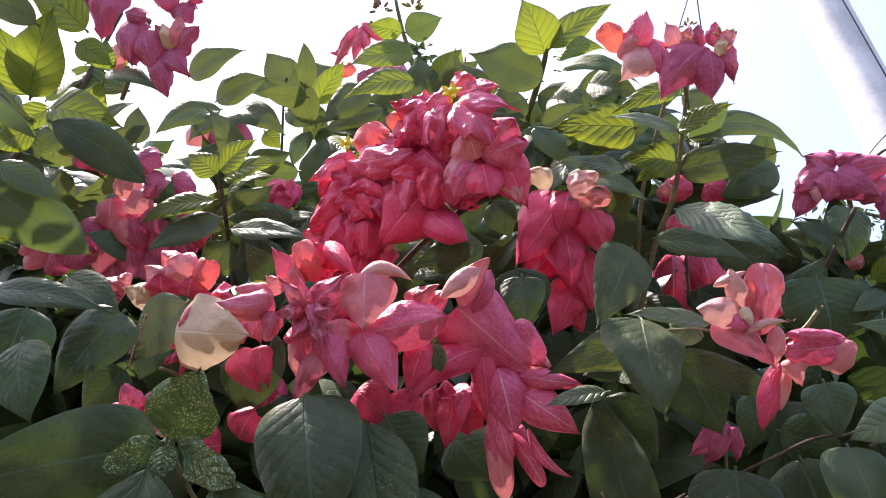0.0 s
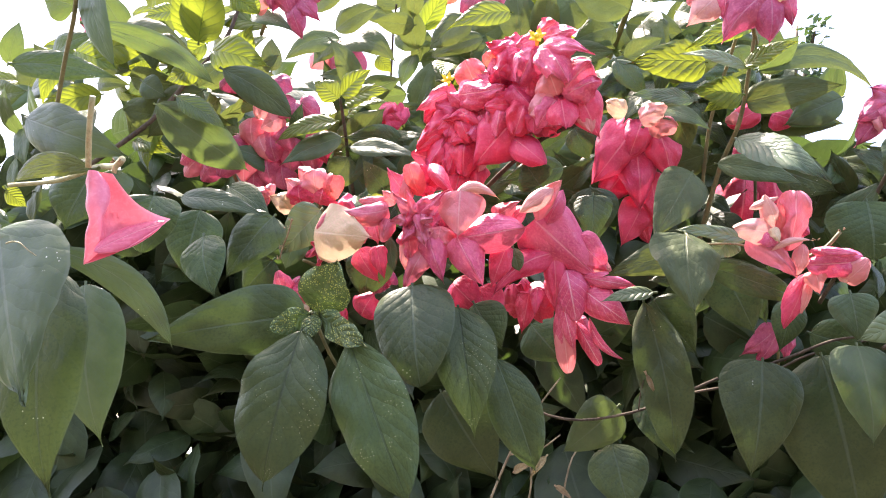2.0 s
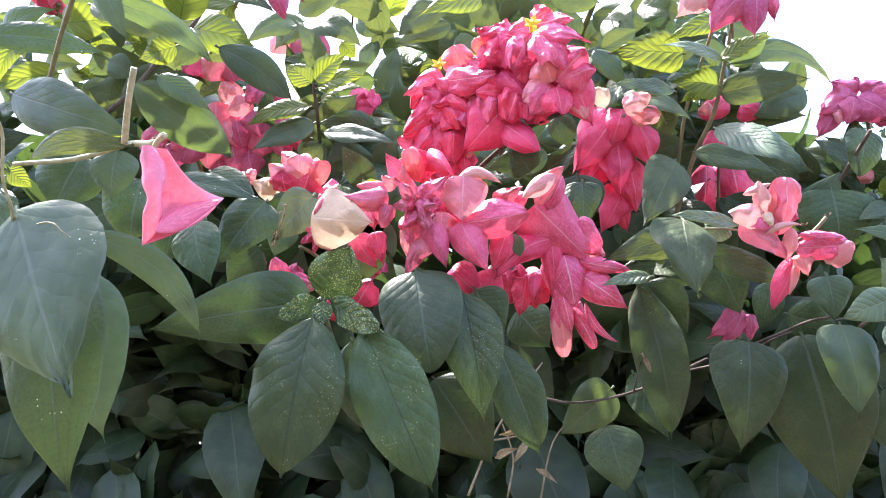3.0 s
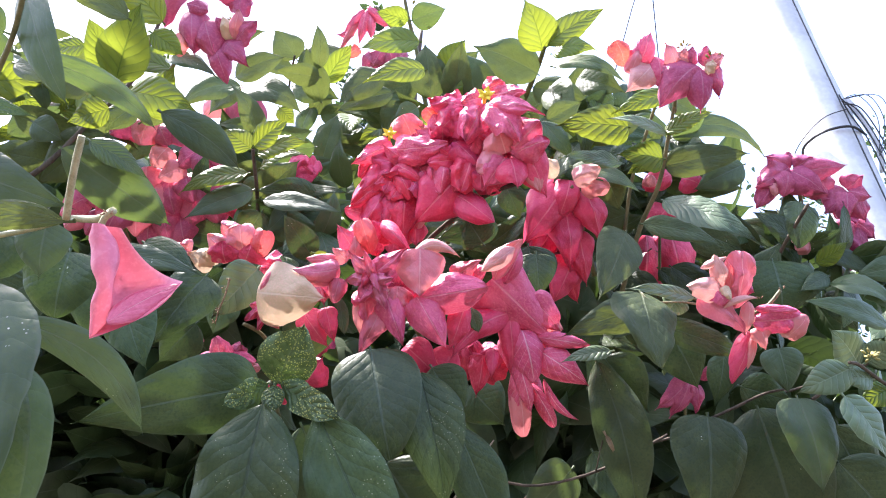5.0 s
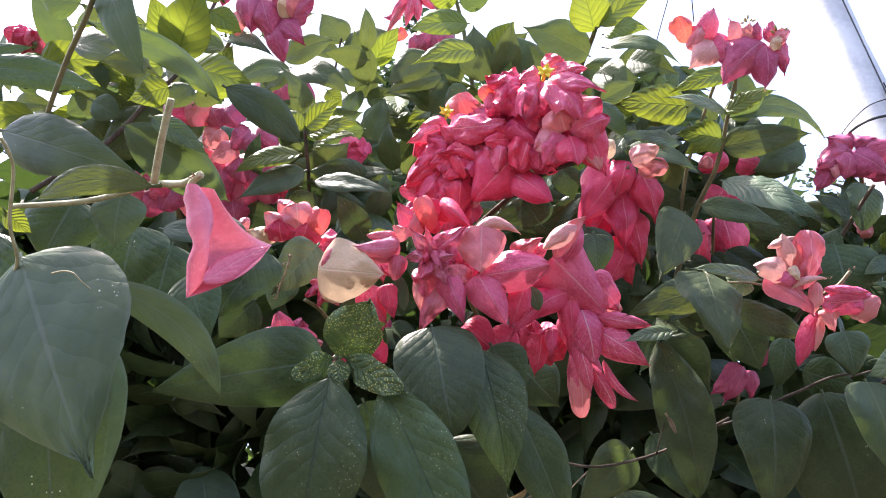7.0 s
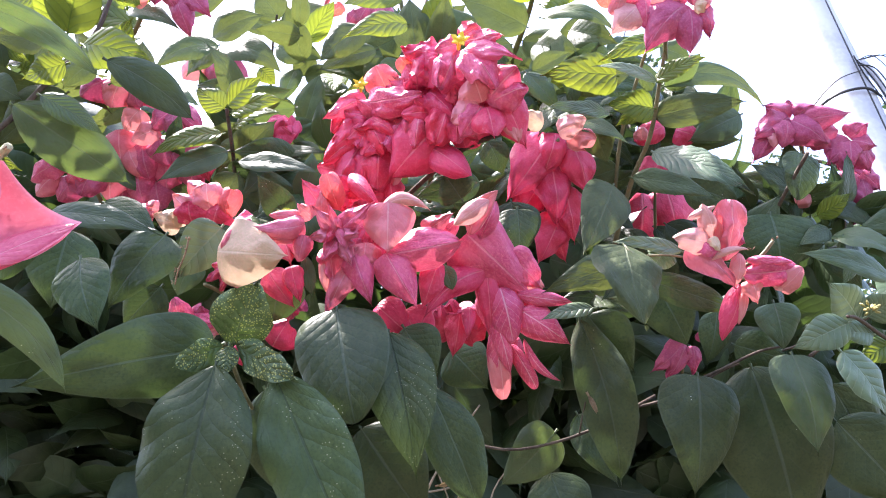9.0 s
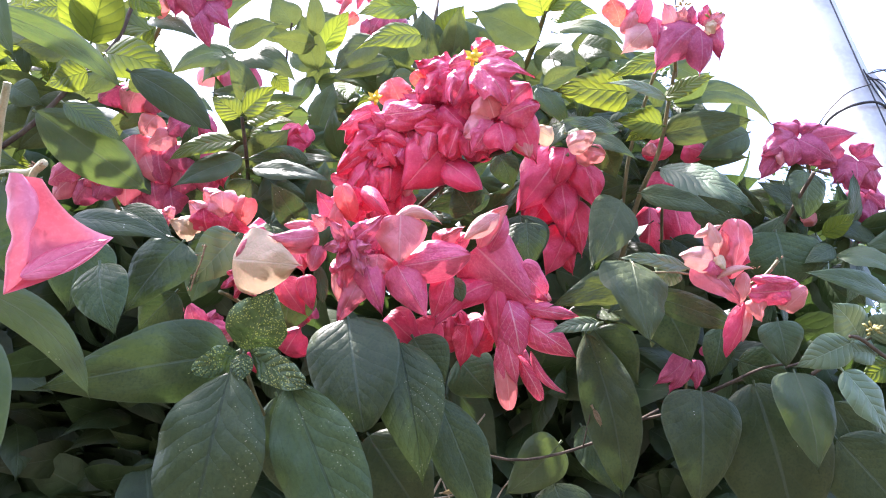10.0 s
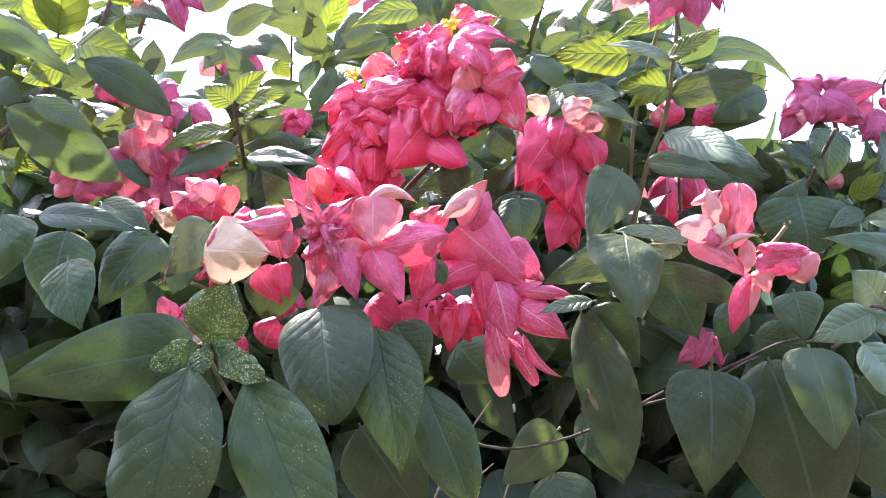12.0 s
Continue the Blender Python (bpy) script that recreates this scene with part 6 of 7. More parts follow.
bract(head_left, (-0.3421, 0.7599, 1.9923), (-0.3089, 0.7624, 1.9641), 0.0395, MAGENTA, kind="round", crump=0.47)
bract(head_left, (-0.3497, 0.7627, 1.9800), (-0.3307, 0.7601, 1.9639), 0.0227, MAUVE, kind="round", crump=0.47)
bract(head_left, (-0.3649, 0.7712, 1.9711), (-0.3983, 0.7748, 1.9534), 0.0349, FADED_LIT, kind="round", crump=0.47)
bract(head_left, (-0.3277, 0.7797, 1.9607), (-0.3389, 0.7989, 1.9092), 0.0534, MAGENTA, crump=0.47)
bract(head_left, (-0.3126, 0.7835, 1.9549), (-0.2975, 0.7984, 1.9066), 0.0459, RED, crump=0.47)
bract(head_left, (-0.3887, 0.7857, 1.9610), (-0.3769, 0.8009, 1.9128), 0.0534, MAGENTA, kind="round", crump=0.47)
bract(head_left, (-0.4263, 0.8054, 1.9351), (-0.4287, 0.8198, 1.8868), 0.0642, MAUVE, kind="round", cup=.8, crump=0.35)
bract(head_left, (-0.3954, 0.8060, 1.9281), (-0.3836, 0.8200, 1.8821), 0.0597, MAGENTA, kind="round", cup=.8, crump=0.35)
bract(head_left, (-0.3553, 0.7947, 1.9504), (-0.3559, 0.8165, 1.9007), 0.0539, MAGENTA, kind="round", crump=0.47)
bract(head_left, (-0.4183, 0.7815, 1.9747), (-0.4137, 0.7903, 1.9355), 0.0641, MAUVE, kind="round", cup=.7, crump=0.47)
bract(head_left, (-0.3651, 0.7772, 1.9641), (-0.3497, 0.7849, 1.9250), 0.0532, MAGENTA, kind="round", cup=.7, crump=0.41)
bract(head_left, (-0.4069, 0.7894, 1.9532), (-0.3866, 0.7959, 1.9155), 0.0533, MAUVE, kind="round", cup=.7, crump=0.41)
bract(head_left, (-0.4539, 0.7974, 1.9556), (-0.4338, 0.8047, 1.9165), 0.0535, MAGENTA, kind="round", cup=.7, crump=0.41)
bract(head_left, (-0.3307, 0.7890, 1.9437), (-0.3155, 0.7984, 1.9014), 0.0534, MAGENTA, kind="round", cup=.7, crump=0.41)
bract(head_left, (-0.3853, 0.7535, 2.0299), (-0.3666, 0.7595, 1.9979), 0.0460, MAGENTA, kind="round", cup=.6, crump=0.47)
bract(head_left, (-0.3718, 0.8109, 1.9144), (-0.3606, 0.8206, 1.8766), 0.0566, MAGENTA, kind="round", cup=.7, crump=0.41)
bract(head_left, (-0.4137, 0.8168, 1.9112), (-0.4120, 0.8277, 1.8729), 0.0566, MAGENTA, kind="round", cup=.7, crump=0.41)
head_left_low = tube("flower_head", shrub, [(-0.442, 0.845, 1.885), (-0.448, 0.813, 1.903), (-0.454, 0.779, 1.926)], 0.0030, 0.0030, STEM, "small pink flower head among dark leaves")
bract(head_left_low, (-0.4913, 0.7918, 1.9304), (-0.5251, 0.7994, 1.9052), 0.0390, PINK, kind="round", crump=0.47)
bract(head_left_low, (-0.4945, 0.7991, 1.9171), (-0.5184, 0.8078, 1.8880), 0.0390, MAUVE, kind="round", crump=0.47)
bract(head_left_low, (-0.4680, 0.7993, 1.9116), (-0.4899, 0.8085, 1.8812), 0.0420, MAGENTA, kind="round", crump=0.47)
bract(head_left_low, (-0.4577, 0.7878, 1.9315), (-0.4916, 0.7884, 1.9196), 0.0315, PINK, kind="round", crump=0.85)
bract(head_left_low, (-0.4529, 0.7891, 1.9238), (-0.4774, 0.7961, 1.9023), 0.0300, PINK, kind="round", crump=0.85)
bract(head_left_low, (-0.4735, 0.7869, 1.9319), (-0.4530, 0.7920, 1.9012), 0.0329, RED, kind="round", crump=0.6)
bract(head_left_low, (-0.4458, 0.7937, 1.9181), (-0.4604, 0.8028, 1.8864), 0.0465, MAGENTA, kind="round", crump=0.47)
bract(head_left_low, (-0.4519, 0.7843, 2.0446), (-0.4772, 0.7834, 2.0383), 0.0394, MAGENTA, kind="round", crump=0.6)
tuft(head_left_low, (-0.4551, 0.7942, 2.0479), (0.0319, 0.0255, 0.0176), 6, 0.0447, (MAGENTA, PINK,), 74)
head_corner = tube("flower_head", shrub, [(-0.646, 0.732, 2.027), (-0.627, 0.694, 2.044), (-0.608, 0.663, 2.046)], 0.0029, 0.0029, STEM, "coral flower head behind the foreground stem")
tuft(head_corner, (-0.6230, 0.6700, 2.0573), (0.0354, 0.0283, 0.0198), 12, 0.0354, (RED, RED, PINK,), 75)
tuft(head_corner, (-0.5969, 0.6970, 2.0442), (0.0217, 0.0173, 0.0144), 5, 0.0332, (MAGENTA, RED,), 76)
head_small = tube("flower_head", shrub, [(-0.249, 0.699, 1.759), (-0.249, 0.664, 1.771), (-0.248, 0.633, 1.777)], 0.0025, 0.0019, STEM, "small coral flower head with curled bract edges")
# The paler bracts of this head have sunlight put into their colour.
bract(head_small, (-0.2418, 0.6263, 1.7681), (-0.2464, 0.6046, 1.7929), 0.0385, FADED_LIT, kind="blunt", cup=.5, crump=0.72)
bract(head_small, (-0.2281, 0.6249, 1.7639), (-0.2198, 0.6030, 1.7866), 0.0288, CORAL, kind="blunt", cup=.6, crump=0.47)
bract(head_small, (-0.2536, 0.6286, 1.7660), (-0.2809, 0.6142, 1.7857), 0.0345, FADED_LIT, kind="round", cup=.8, crump=0.85)
bract(head_small, (-0.2610, 0.6285, 1.7590), (-0.2643, 0.6124, 1.7773), 0.0425, RED, kind="round", cup=.5, crump=0.6)
bract(head_small, (-0.2399, 0.6277, 1.7608), (-0.2325, 0.6132, 1.7739), 0.0412, RED, kind="round", cup=.5, crump=0.6)
bract(head_small, (-0.2679, 0.6235, 1.7913), (-0.2485, 0.6164, 1.7967), 0.0278, FADED_LIT, kind="round", crump=1.1)
bract(head_small, (-0.2748, 0.6353, 1.7617), (-0.3020, 0.6270, 1.7698), 0.0304, CREAM, kind="ovate", cup=.5, crump=0.6)
bract(head_small, (-0.2844, 0.6356, 1.7587), (-0.2790, 0.6213, 1.7719), 0.0276, CREAM, kind="ovate", cup=.6, crump=0.5)
bract(head_small, (-0.3074, 0.6369, 1.7692), (-0.3249, 0.6289, 1.7792), 0.0236, MAUVE, crump=1.2, kind="round")
bract(head_small, (-0.2992, 0.6336, 1.7781), (-0.3134, 0.6301, 1.7790), 0.0209, FADED_LIT, crump=1.2, kind="round")
bract(head_small, (-0.3071, 0.6397, 1.7638), (-0.3184, 0.6338, 1.7685), 0.0208, MAUVE, crump=1.2)
bract(head_small, (-0.2244, 0.6406, 1.7679), (-0.2051, 0.6361, 1.7597), 0.0351, PINK, kind="round", crump=0.85)
tuft(head_small, (-0.2562, 0.6401, 1.7834), (0.0271, 0.0217, 0.0135), 6, 0.0209, (RED, PINK,), 81)
head_low = tube("flower_head", shrub, [(-0.192, 0.604, 1.647), (-0.205, 0.569, 1.657), (-0.217, 0.540, 1.656)], 0.0021, 0.0016, STEM, "small crumpled pink flower head")
bract(head_low, (-0.2314, 0.5496, 1.6211), (-0.2383, 0.5296, 1.6388), 0.0267, PINK, kind="round", cup=.8, crump=0.47)
bract(head_low, (-0.2379, 0.5512, 1.6236), (-0.2565, 0.5459, 1.6244), 0.0229, PINK, kind="round", cup=.9, crump=0.47)
bract(head_low, (-0.2291, 0.5485, 1.6271), (-0.2040, 0.5430, 1.6197), 0.0229, PINK, kind="round", cup=.9, crump=0.85)
bract(head_low, (-0.2245, 0.5499, 1.6277), (-0.2172, 0.5403, 1.6361), 0.0200, MAGENTA, kind="round", cup=.8, crump=0.85)
bract(head_low, (-0.2333, 0.5516, 1.6176), (-0.2175, 0.5481, 1.6127), 0.0179, PINK, kind="round", cup=.8, crump=0.85)
bract(head_low, (-0.2134, 0.5497, 1.6175), (-0.1977, 0.5419, 1.6164), 0.0129, FADED_LIT, kind="round", crump=1.1)
bract(head_low, (-0.2110, 0.5484, 1.6151), (-0.2070, 0.5488, 1.6050), 0.0119, CREAM, kind="round", crump=0.97)
bract(head_low, (-0.2185, 0.5490, 1.6197), (-0.2124, 0.5503, 1.6074), 0.0099, FADED_LIT, kind="round", crump=0.97)
bract(head_low, (-0.1620, 0.5849, 1.6141), (-0.1448, 0.5632, 1.6346), 0.0386, RED, kind="ovate", crump=0.5)
bract(head_low, (-0.1759, 0.5884, 1.6100), (-0.2014, 0.5831, 1.6078), 0.0313, RED, kind="ovate", crump=0.5)
bract(head_low, (-0.2928, 0.6377, 1.6680), (-0.2723, 0.6209, 1.6744), 0.0249, MAGENTA, kind="round", crump=0.5)
tuft(head_low, (-0.1598, 0.6321, 1.6748), (0.0196, 0.0157, 0.0243), 7, 0.0324, (RED, MAGENTA,), 99)
head_right = tube("flower_head", shrub, [(0.218, 0.554, 1.707), (0.237, 0.538, 1.691), (0.249, 0.521, 1.678)], 0.0014, 0.0012, STEM, "salmon-pink flower head with curled pale bract tips")
bract(head_right, (0.2422, 0.5245, 1.6769), (0.2444, 0.4935, 1.7223), 0.0351, MAUVE, kind="blunt", cup=.55, crump=0.91, pleat=0.18)
bract(head_right, (0.2498, 0.5157, 1.6966), (0.2597, 0.5140, 1.6892), 0.0181, PINK, kind="ovate", cup=.6, crump=0.5)
bract(head_right, (0.2301, 0.5117, 1.6906), (0.2164, 0.4924, 1.7170), 0.0242, SHELL, kind="round", cup=.9, crump=0.54)
bract(head_right, (0.2323, 0.5107, 1.6879), (0.2291, 0.4954, 1.7132), 0.0137, CORAL, kind="lance", cup=.7, crump=0.5)
bract(head_right, (0.2052, 0.5030, 1.7076), (0.2290, 0.4939, 1.7160), 0.0116, SHELL, kind="lance", cup=1.0, crump=0.5)
bract(head_right, (0.2271, 0.5112, 1.6879), (0.1910, 0.5031, 1.6886), 0.0293, SHELL, kind="round", cup=.7, crump=0.66)
bract(head_right, (0.2178, 0.5079, 1.6873), (0.2239, 0.5058, 1.6730), 0.0209, PINK, kind="round", cup=.5, crump=0.5)
# Small cream bract drawn as a highlight.
bract(head_right, (0.2241, 0.5017, 1.6893), (0.2280, 0.5007, 1.6732), 0.0135, CREAM, kind="ovate", cup=.9, crump=0.6)
bract(head_right, (0.2119, 0.5172, 1.6923), (0.2477, 0.5265, 1.6507), 0.0370, MAUVE, kind="ovate", cup=.6, crump=0.91, pleat=0.18)
bract(head_right, (0.2239, 0.5114, 1.6708), (0.2557, 0.5039, 1.6790), 0.0104, SHELL, kind="lance", cup=1.1, side=-.12, crump=0.5)
bract(head_right, (0.2537, 0.5167, 1.6809), (0.2476, 0.5260, 1.6516), 0.0180, SALMON, kind="elliptic", cup=.7, crump=0.6)
bract(head_right, (0.2565, 0.5272, 1.6647), (0.3037, 0.5155, 1.6651), 0.0382, PINK, kind="blunt", cup=.9, crump=0.91, pleat=0.18)
bract(head_right, (0.2582, 0.5174, 1.6745), (0.2959, 0.5096, 1.6692), 0.0137, PINK, kind="lance", cup=.9, crump=0.6)
bract(head_right, (0.2888, 0.5272, 1.6500), (0.3056, 0.5124, 1.6662), 0.0243, SALMON, kind="round", cup=.25, crump=0.35)
bract(head_right, (0.2642, 0.5271, 1.6593), (0.2681, 0.5309, 1.6384), 0.0233, SALMON, kind="ovate", cup=.7, crump=0.72)
bract(head_right, (0.2609, 0.5421, 1.6615), (0.2443, 0.5636, 1.6153), 0.0248, RED, kind="lance", cup=.6, crump=0.5)
bract(head_right, (0.2644, 0.5395, 1.6572), (0.2572, 0.5519, 1.6264), 0.0118, SALMON, kind="lance", cup=.6, crump=0.5)
bract(head_right, (0.2865, 0.5273, 1.6589), (0.2898, 0.5257, 1.6483), 0.0106, SHELL, kind="round", crump=0.5)
bare_stalk = tube("branch", head_right, [(0.254, 0.525, 1.669), (0.272, 0.518, 1.678), (0.284, 0.511, 1.691)], 0.0016, 0.0016, STEM, "bare flower stalk")
bud_group(bare_stalk, (0.285, 0.510, 1.691), 0.0037, 5, DRIED, "dried brown flower remains")
bud_group(bare_stalk, (0.265, 0.516, 1.684), 0.0032, 5, DRIED, "dried brown flower remains")
head_farright = tube("flower_head", shrub, [(0.516, 0.797, 1.877), (0.488, 0.748, 1.913), (0.461, 0.699, 1.945)], 0.0031, 0.0031, STEM, "dense dusky pink flower head near the pole")
bract(head_farright, (0.4370, 0.6774, 1.9459), (0.3889, 0.6878, 1.9182), 0.0460, MAGENTA, crump=0.6, cup=.6)
bract(head_farright, (0.4219, 0.6878, 1.9376), (0.3924, 0.7064, 1.8951), 0.0394, MAGENTA, cup=.6, crump=0.6)
bract(head_farright, (0.4423, 0.6809, 1.9468), (0.4042, 0.6713, 1.9595), 0.0411, MAGENTA, cup=.5, crump=0.6)
bract(head_farright, (0.4402, 0.6807, 1.9519), (0.4365, 0.6727, 1.9678), 0.0396, MAGENTA, crump=0.72, kind="round")
bract(head_farright, (0.4433, 0.6751, 1.9448), (0.4670, 0.6625, 1.9556), 0.0375, MAGENTA, cup=.6, crump=0.72)
bract(head_farright, (0.4498, 0.6755, 1.9384), (0.5076, 0.6606, 1.9426), 0.0408, MAGENTA, cup=.6, crump=0.47)
bract(head_farright, (0.4372, 0.6727, 1.9376), (0.4777, 0.6763, 1.9058), 0.0507, MAGENTA, cup=.5, crump=0.47, kind="ovate")
bract(head_farright, (0.4313, 0.6733, 1.9376), (0.4211, 0.6846, 1.9009), 0.0389, MAGENTA, cup=.5, crump=0.47)
bract(head_farright, (0.4175, 0.6784, 1.9262), (0.4134, 0.6864, 1.9033), 0.0220, FADED_LIT, crump=0.47)
bract(head_farright, (0.4728, 0.6818, 1.9350), (0.4942, 0.6892, 1.9040), 0.0513, MAGENTA, crump=0.72)
bract(head_farright, (0.5111, 0.6823, 1.9181), (0.4795, 0.6937, 1.8854), 0.0425, MAGENTA, cup=.5, crump=0.6)
bract(head_farright, (0.5125, 0.6815, 1.9194), (0.5313, 0.6679, 1.9329), 0.0375, MAGENTA, cup=.5, crump=0.6)
bract(head_farright, (0.5143, 0.6810, 1.9157), (0.5402, 0.6774, 1.9046), 0.0391, MAGENTA, cup=.5, crump=0.6)
bract(head_farright, (0.5089, 0.6787, 1.9124), (0.5012, 0.6893, 1.8723), 0.0405, MAGENTA, cup=.5, crump=0.6)
bract(head_farright, (0.5201, 0.6828, 1.9154), (0.5355, 0.6948, 1.8769), 0.0409, MAGENTA, crump=0.6)
bract(head_farright, (0.5272, 0.7044, 1.8818), (0.5041, 0.7173, 1.8489), 0.0376, MAGENTA, crump=0.6)
bract(head_farright, (0.5289, 0.7024, 1.8809), (0.5508, 0.7071, 1.8591), 0.0393, MAGENTA, crump=0.6)
bract(head_farright, (0.5294, 0.7041, 1.8733), (0.5302, 0.7194, 1.8312), 0.0375, MAGENTA, crump=0.6)
bract(head_farright, (0.5372, 0.7191, 1.8563), (0.5176, 0.7348, 1.8216), 0.0395, MAGENTA, crump=0.6)
bract(head_farright, (0.5406, 0.7205, 1.8488), (0.5572, 0.7326, 1.8140), 0.0394, MAGENTA, crump=0.6)
bract(head_farright, (0.4477, 0.6906, 1.8457), (0.4294, 0.6916, 1.8301), 0.0329, SALMON, kind="round", crump=0.5)
tuft(head_farright, (0.4794, 0.7016, 1.9479), (0.0336, 0.0269, 0.0199), 8, 0.0413, (MAGENTA, MAGENTA,), 91)
tuft(head_farright, (0.5389, 0.7242, 1.9022), (0.0215, 0.0172, 0.0460), 10, 0.0353, (MAGENTA, MAGENTA, PINK,), 92)
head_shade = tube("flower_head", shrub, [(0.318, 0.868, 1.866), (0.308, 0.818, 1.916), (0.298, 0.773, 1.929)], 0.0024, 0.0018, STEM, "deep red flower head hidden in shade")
bract(head_shade, (0.2979, 0.6974, 1.9367), (0.3231, 0.6947, 1.9241), 0.0386, RED, kind="round", crump=0.47)
bract(head_shade, (0.2829, 0.6961, 1.9420), (0.2451, 0.7037, 1.9219), 0.0342, RED, kind="round", crump=0.47)
bract(head_shade, (0.2488, 0.6911, 1.9151), (0.2488, 0.6781, 1.9267), 0.0218, FADED_LIT, kind="round", crump=0.5)
bract(head_shade, (0.2810, 0.7172, 1.9025), (0.2560, 0.7255, 1.8786), 0.0386, RED, kind="round", crump=0.47)
bract(head_shade, (0.2883, 0.7158, 1.9038), (0.3002, 0.7212, 1.8784), 0.0371, RED, kind="round", crump=0.47)
bract(head_shade, (0.3076, 0.8648, 1.9402), (0.2990, 0.8966, 1.8602), 0.0855, RED, kind="round", crump=0.35, cup=.6)
bract(head_shade, (0.3456, 0.8679, 1.9486), (0.3582, 0.9000, 1.8639), 0.0863, RED, kind="round", crump=0.35, cup=.6)
bract(head_shade, (0.3323, 0.8929, 1.9168), (0.3331, 0.9238, 1.8451), 0.0869, RED, kind="round", crump=0.35)
head_shade_low = tube("flower_head", shrub, [(0.357, 0.961, 1.648), (0.347, 0.911, 1.698), (0.337, 0.866, 1.711)], 0.0024, 0.0018, STEM, "drooping red flower head under the leaves, coloured darker for its shade")
# Darker magenta bracts put this red head's shade into the colour.
bract(head_shade_low, (0.3312, 0.8593, 1.7096), (0.2842, 0.8727, 1.6716), 0.0340, MAGENTA, crump=0.72)
bract(head_shade_low, (0.3343, 0.8590, 1.7096), (0.3045, 0.8761, 1.6613), 0.0324, MAGENTA, crump=0.72)
bract(head_shade_low, (0.3437, 0.8602, 1.7054), (0.3418, 0.8712, 1.6677), 0.0294, MAGENTA, crump=0.72)
bract(head_shade_low, (0.3528, 0.8571, 1.7095), (0.3629, 0.8380, 1.7309), 0.0201, MAGENTA, crump=0.6)
bract(head_shade_low, (0.3248, 0.8694, 1.7045), (0.3168, 0.8826, 1.6725), 0.0311, MAGENTA, crump=0.72)

side_plant = thing("small_shrub", "small pale-leaved shrub with a yellow-green bud tuft and one magenta floret", "shrub")
side_trunk(side_plant)
side_twig = tube("branch", side_plant, [(0.456, 0.592, 1.604), (0.409, 0.573, 1.620), (0.374, 0.555, 1.633), (0.355, 0.542, 1.631)], 0.0022, 0.0016, BARK, "thin brown twig with pale leaves")
leaf(side_twig, (0.362, 0.554, 1.629), (0.305, 0.558, 1.605), 0.034, PALE, roll=20)
leaf(side_twig, (0.384, 0.570, 1.638), (0.350, 0.548, 1.668), 0.044, PALE, roll=10)
leaf(side_twig, (0.399, 0.577, 1.644), (0.421, 0.557, 1.660), 0.034, PALE)
leaf(side_twig, (0.391, 0.566, 1.623), (0.351, 0.559, 1.621), 0.026, PALE, roll=30)
leaf(side_twig, (0.414, 0.578, 1.617), (0.378, 0.578, 1.600), 0.026, YOUNG, roll=20)
bud_group(side_twig, (0.376, 0.539, 1.636), 0.0085, 16)
floret(side_twig, (0.400, 0.580, 1.616), 0.0050, MAGENTA, "tiny magenta floret")
leaf(mid_branch, (-0.160, 0.554, 1.736), (-0.138, 0.554, 1.732), 0.010, YOUNG, roll=20)
dry_twig = tube("branch", shrub, [(-0.040, 0.883, 1.454), (-0.013, 0.847, 1.520), (0.014, 0.820, 1.566), (0.048, 0.794, 1.611)], 0.0017, 0.0010, DRYWOOD, "dry grey twig with curled dead leaves")
dry_twig_b = tube("branch", dry_twig, [(-0.013, 0.854, 1.521), (0.023, 0.840, 1.527), (0.050, 0.821, 1.545)], 0.0014, 0.0007, DRYWOOD, "side twig")
dry_twig_c = tube("branch", dry_twig, [(0.011, 0.882, 1.454), (0.016, 0.852, 1.500), (0.000, 0.825, 1.538)], 0.0014, 0.0007, DRYWOOD, "side twig")
dry_twig_d = tube("branch", dry_twig, [(0.054, 0.881, 1.455), (0.066, 0.842, 1.521), (0.099, 0.815, 1.559)], 0.0014, 0.0007, DRYWOOD, "side twig")
leaf(dry_twig, (0.000, 0.830, 1.525), (0.029, 0.791, 1.540), 0.013, DRYLEAF, roll=35, fold=.5, hook=-0.12)
leaf(dry_twig, (-0.006, 0.842, 1.499), (0.019, 0.805, 1.507), 0.011, DRYLEAF, roll=-40, fold=.5, hook=-0.12)
leaf(dry_twig, (0.033, 0.833, 1.519), (0.013, 0.824, 1.489), 0.010, DRYLEAF, roll=20, fold=.6, hook=-0.12)
leaf(dry_twig, (0.047, 0.846, 1.486), (0.068, 0.821, 1.468), 0.008, DRYLEAF, roll=-35, fold=.6)
leaf(dry_twig, (-0.002, 0.817, 1.557), (0.012, 0.791, 1.567), 0.007, DRYLEAF, roll=-35, fold=.6)
leafage(left_branch, (-0.702, 0.700, 1.914), (0.076, 0.050, 0.061), 20, 0.080, (SUNLIT,MATURE,AGED,), 345)
leafage(left_branch, (-0.695, 0.691, 1.806), (0.043, 0.050, 0.036), 10, 0.079, (SUNLIT,MATURE,), 346)
leafage(left_branch, (-0.720, 0.756, 2.036), (0.092, 0.050, 0.042), 12, 0.079, (SUNLIT,AGED,YOUNG,), 347)

dried_spray = tube("twig", left_low, [(-0.2334, 0.5321, 1.6977), (-0.2361, 0.5359, 1.6824), (-0.2412, 0.5410, 1.6694), (-0.2438, 0.5453, 1.6574)], 0.0009, 0.0006, DRIED, "dried brown flower stalk caught on a leaf")
for place in ((-0.2339, 0.5315, 1.6945), (-0.2369, 0.5317, 1.6861), (-0.2411, 0.5384, 1.6678), (-0.2440, 0.5429, 1.6576)):
    bud_group(dried_spray, place, 0.0030, 4, DRIED, "small dried brown buds")
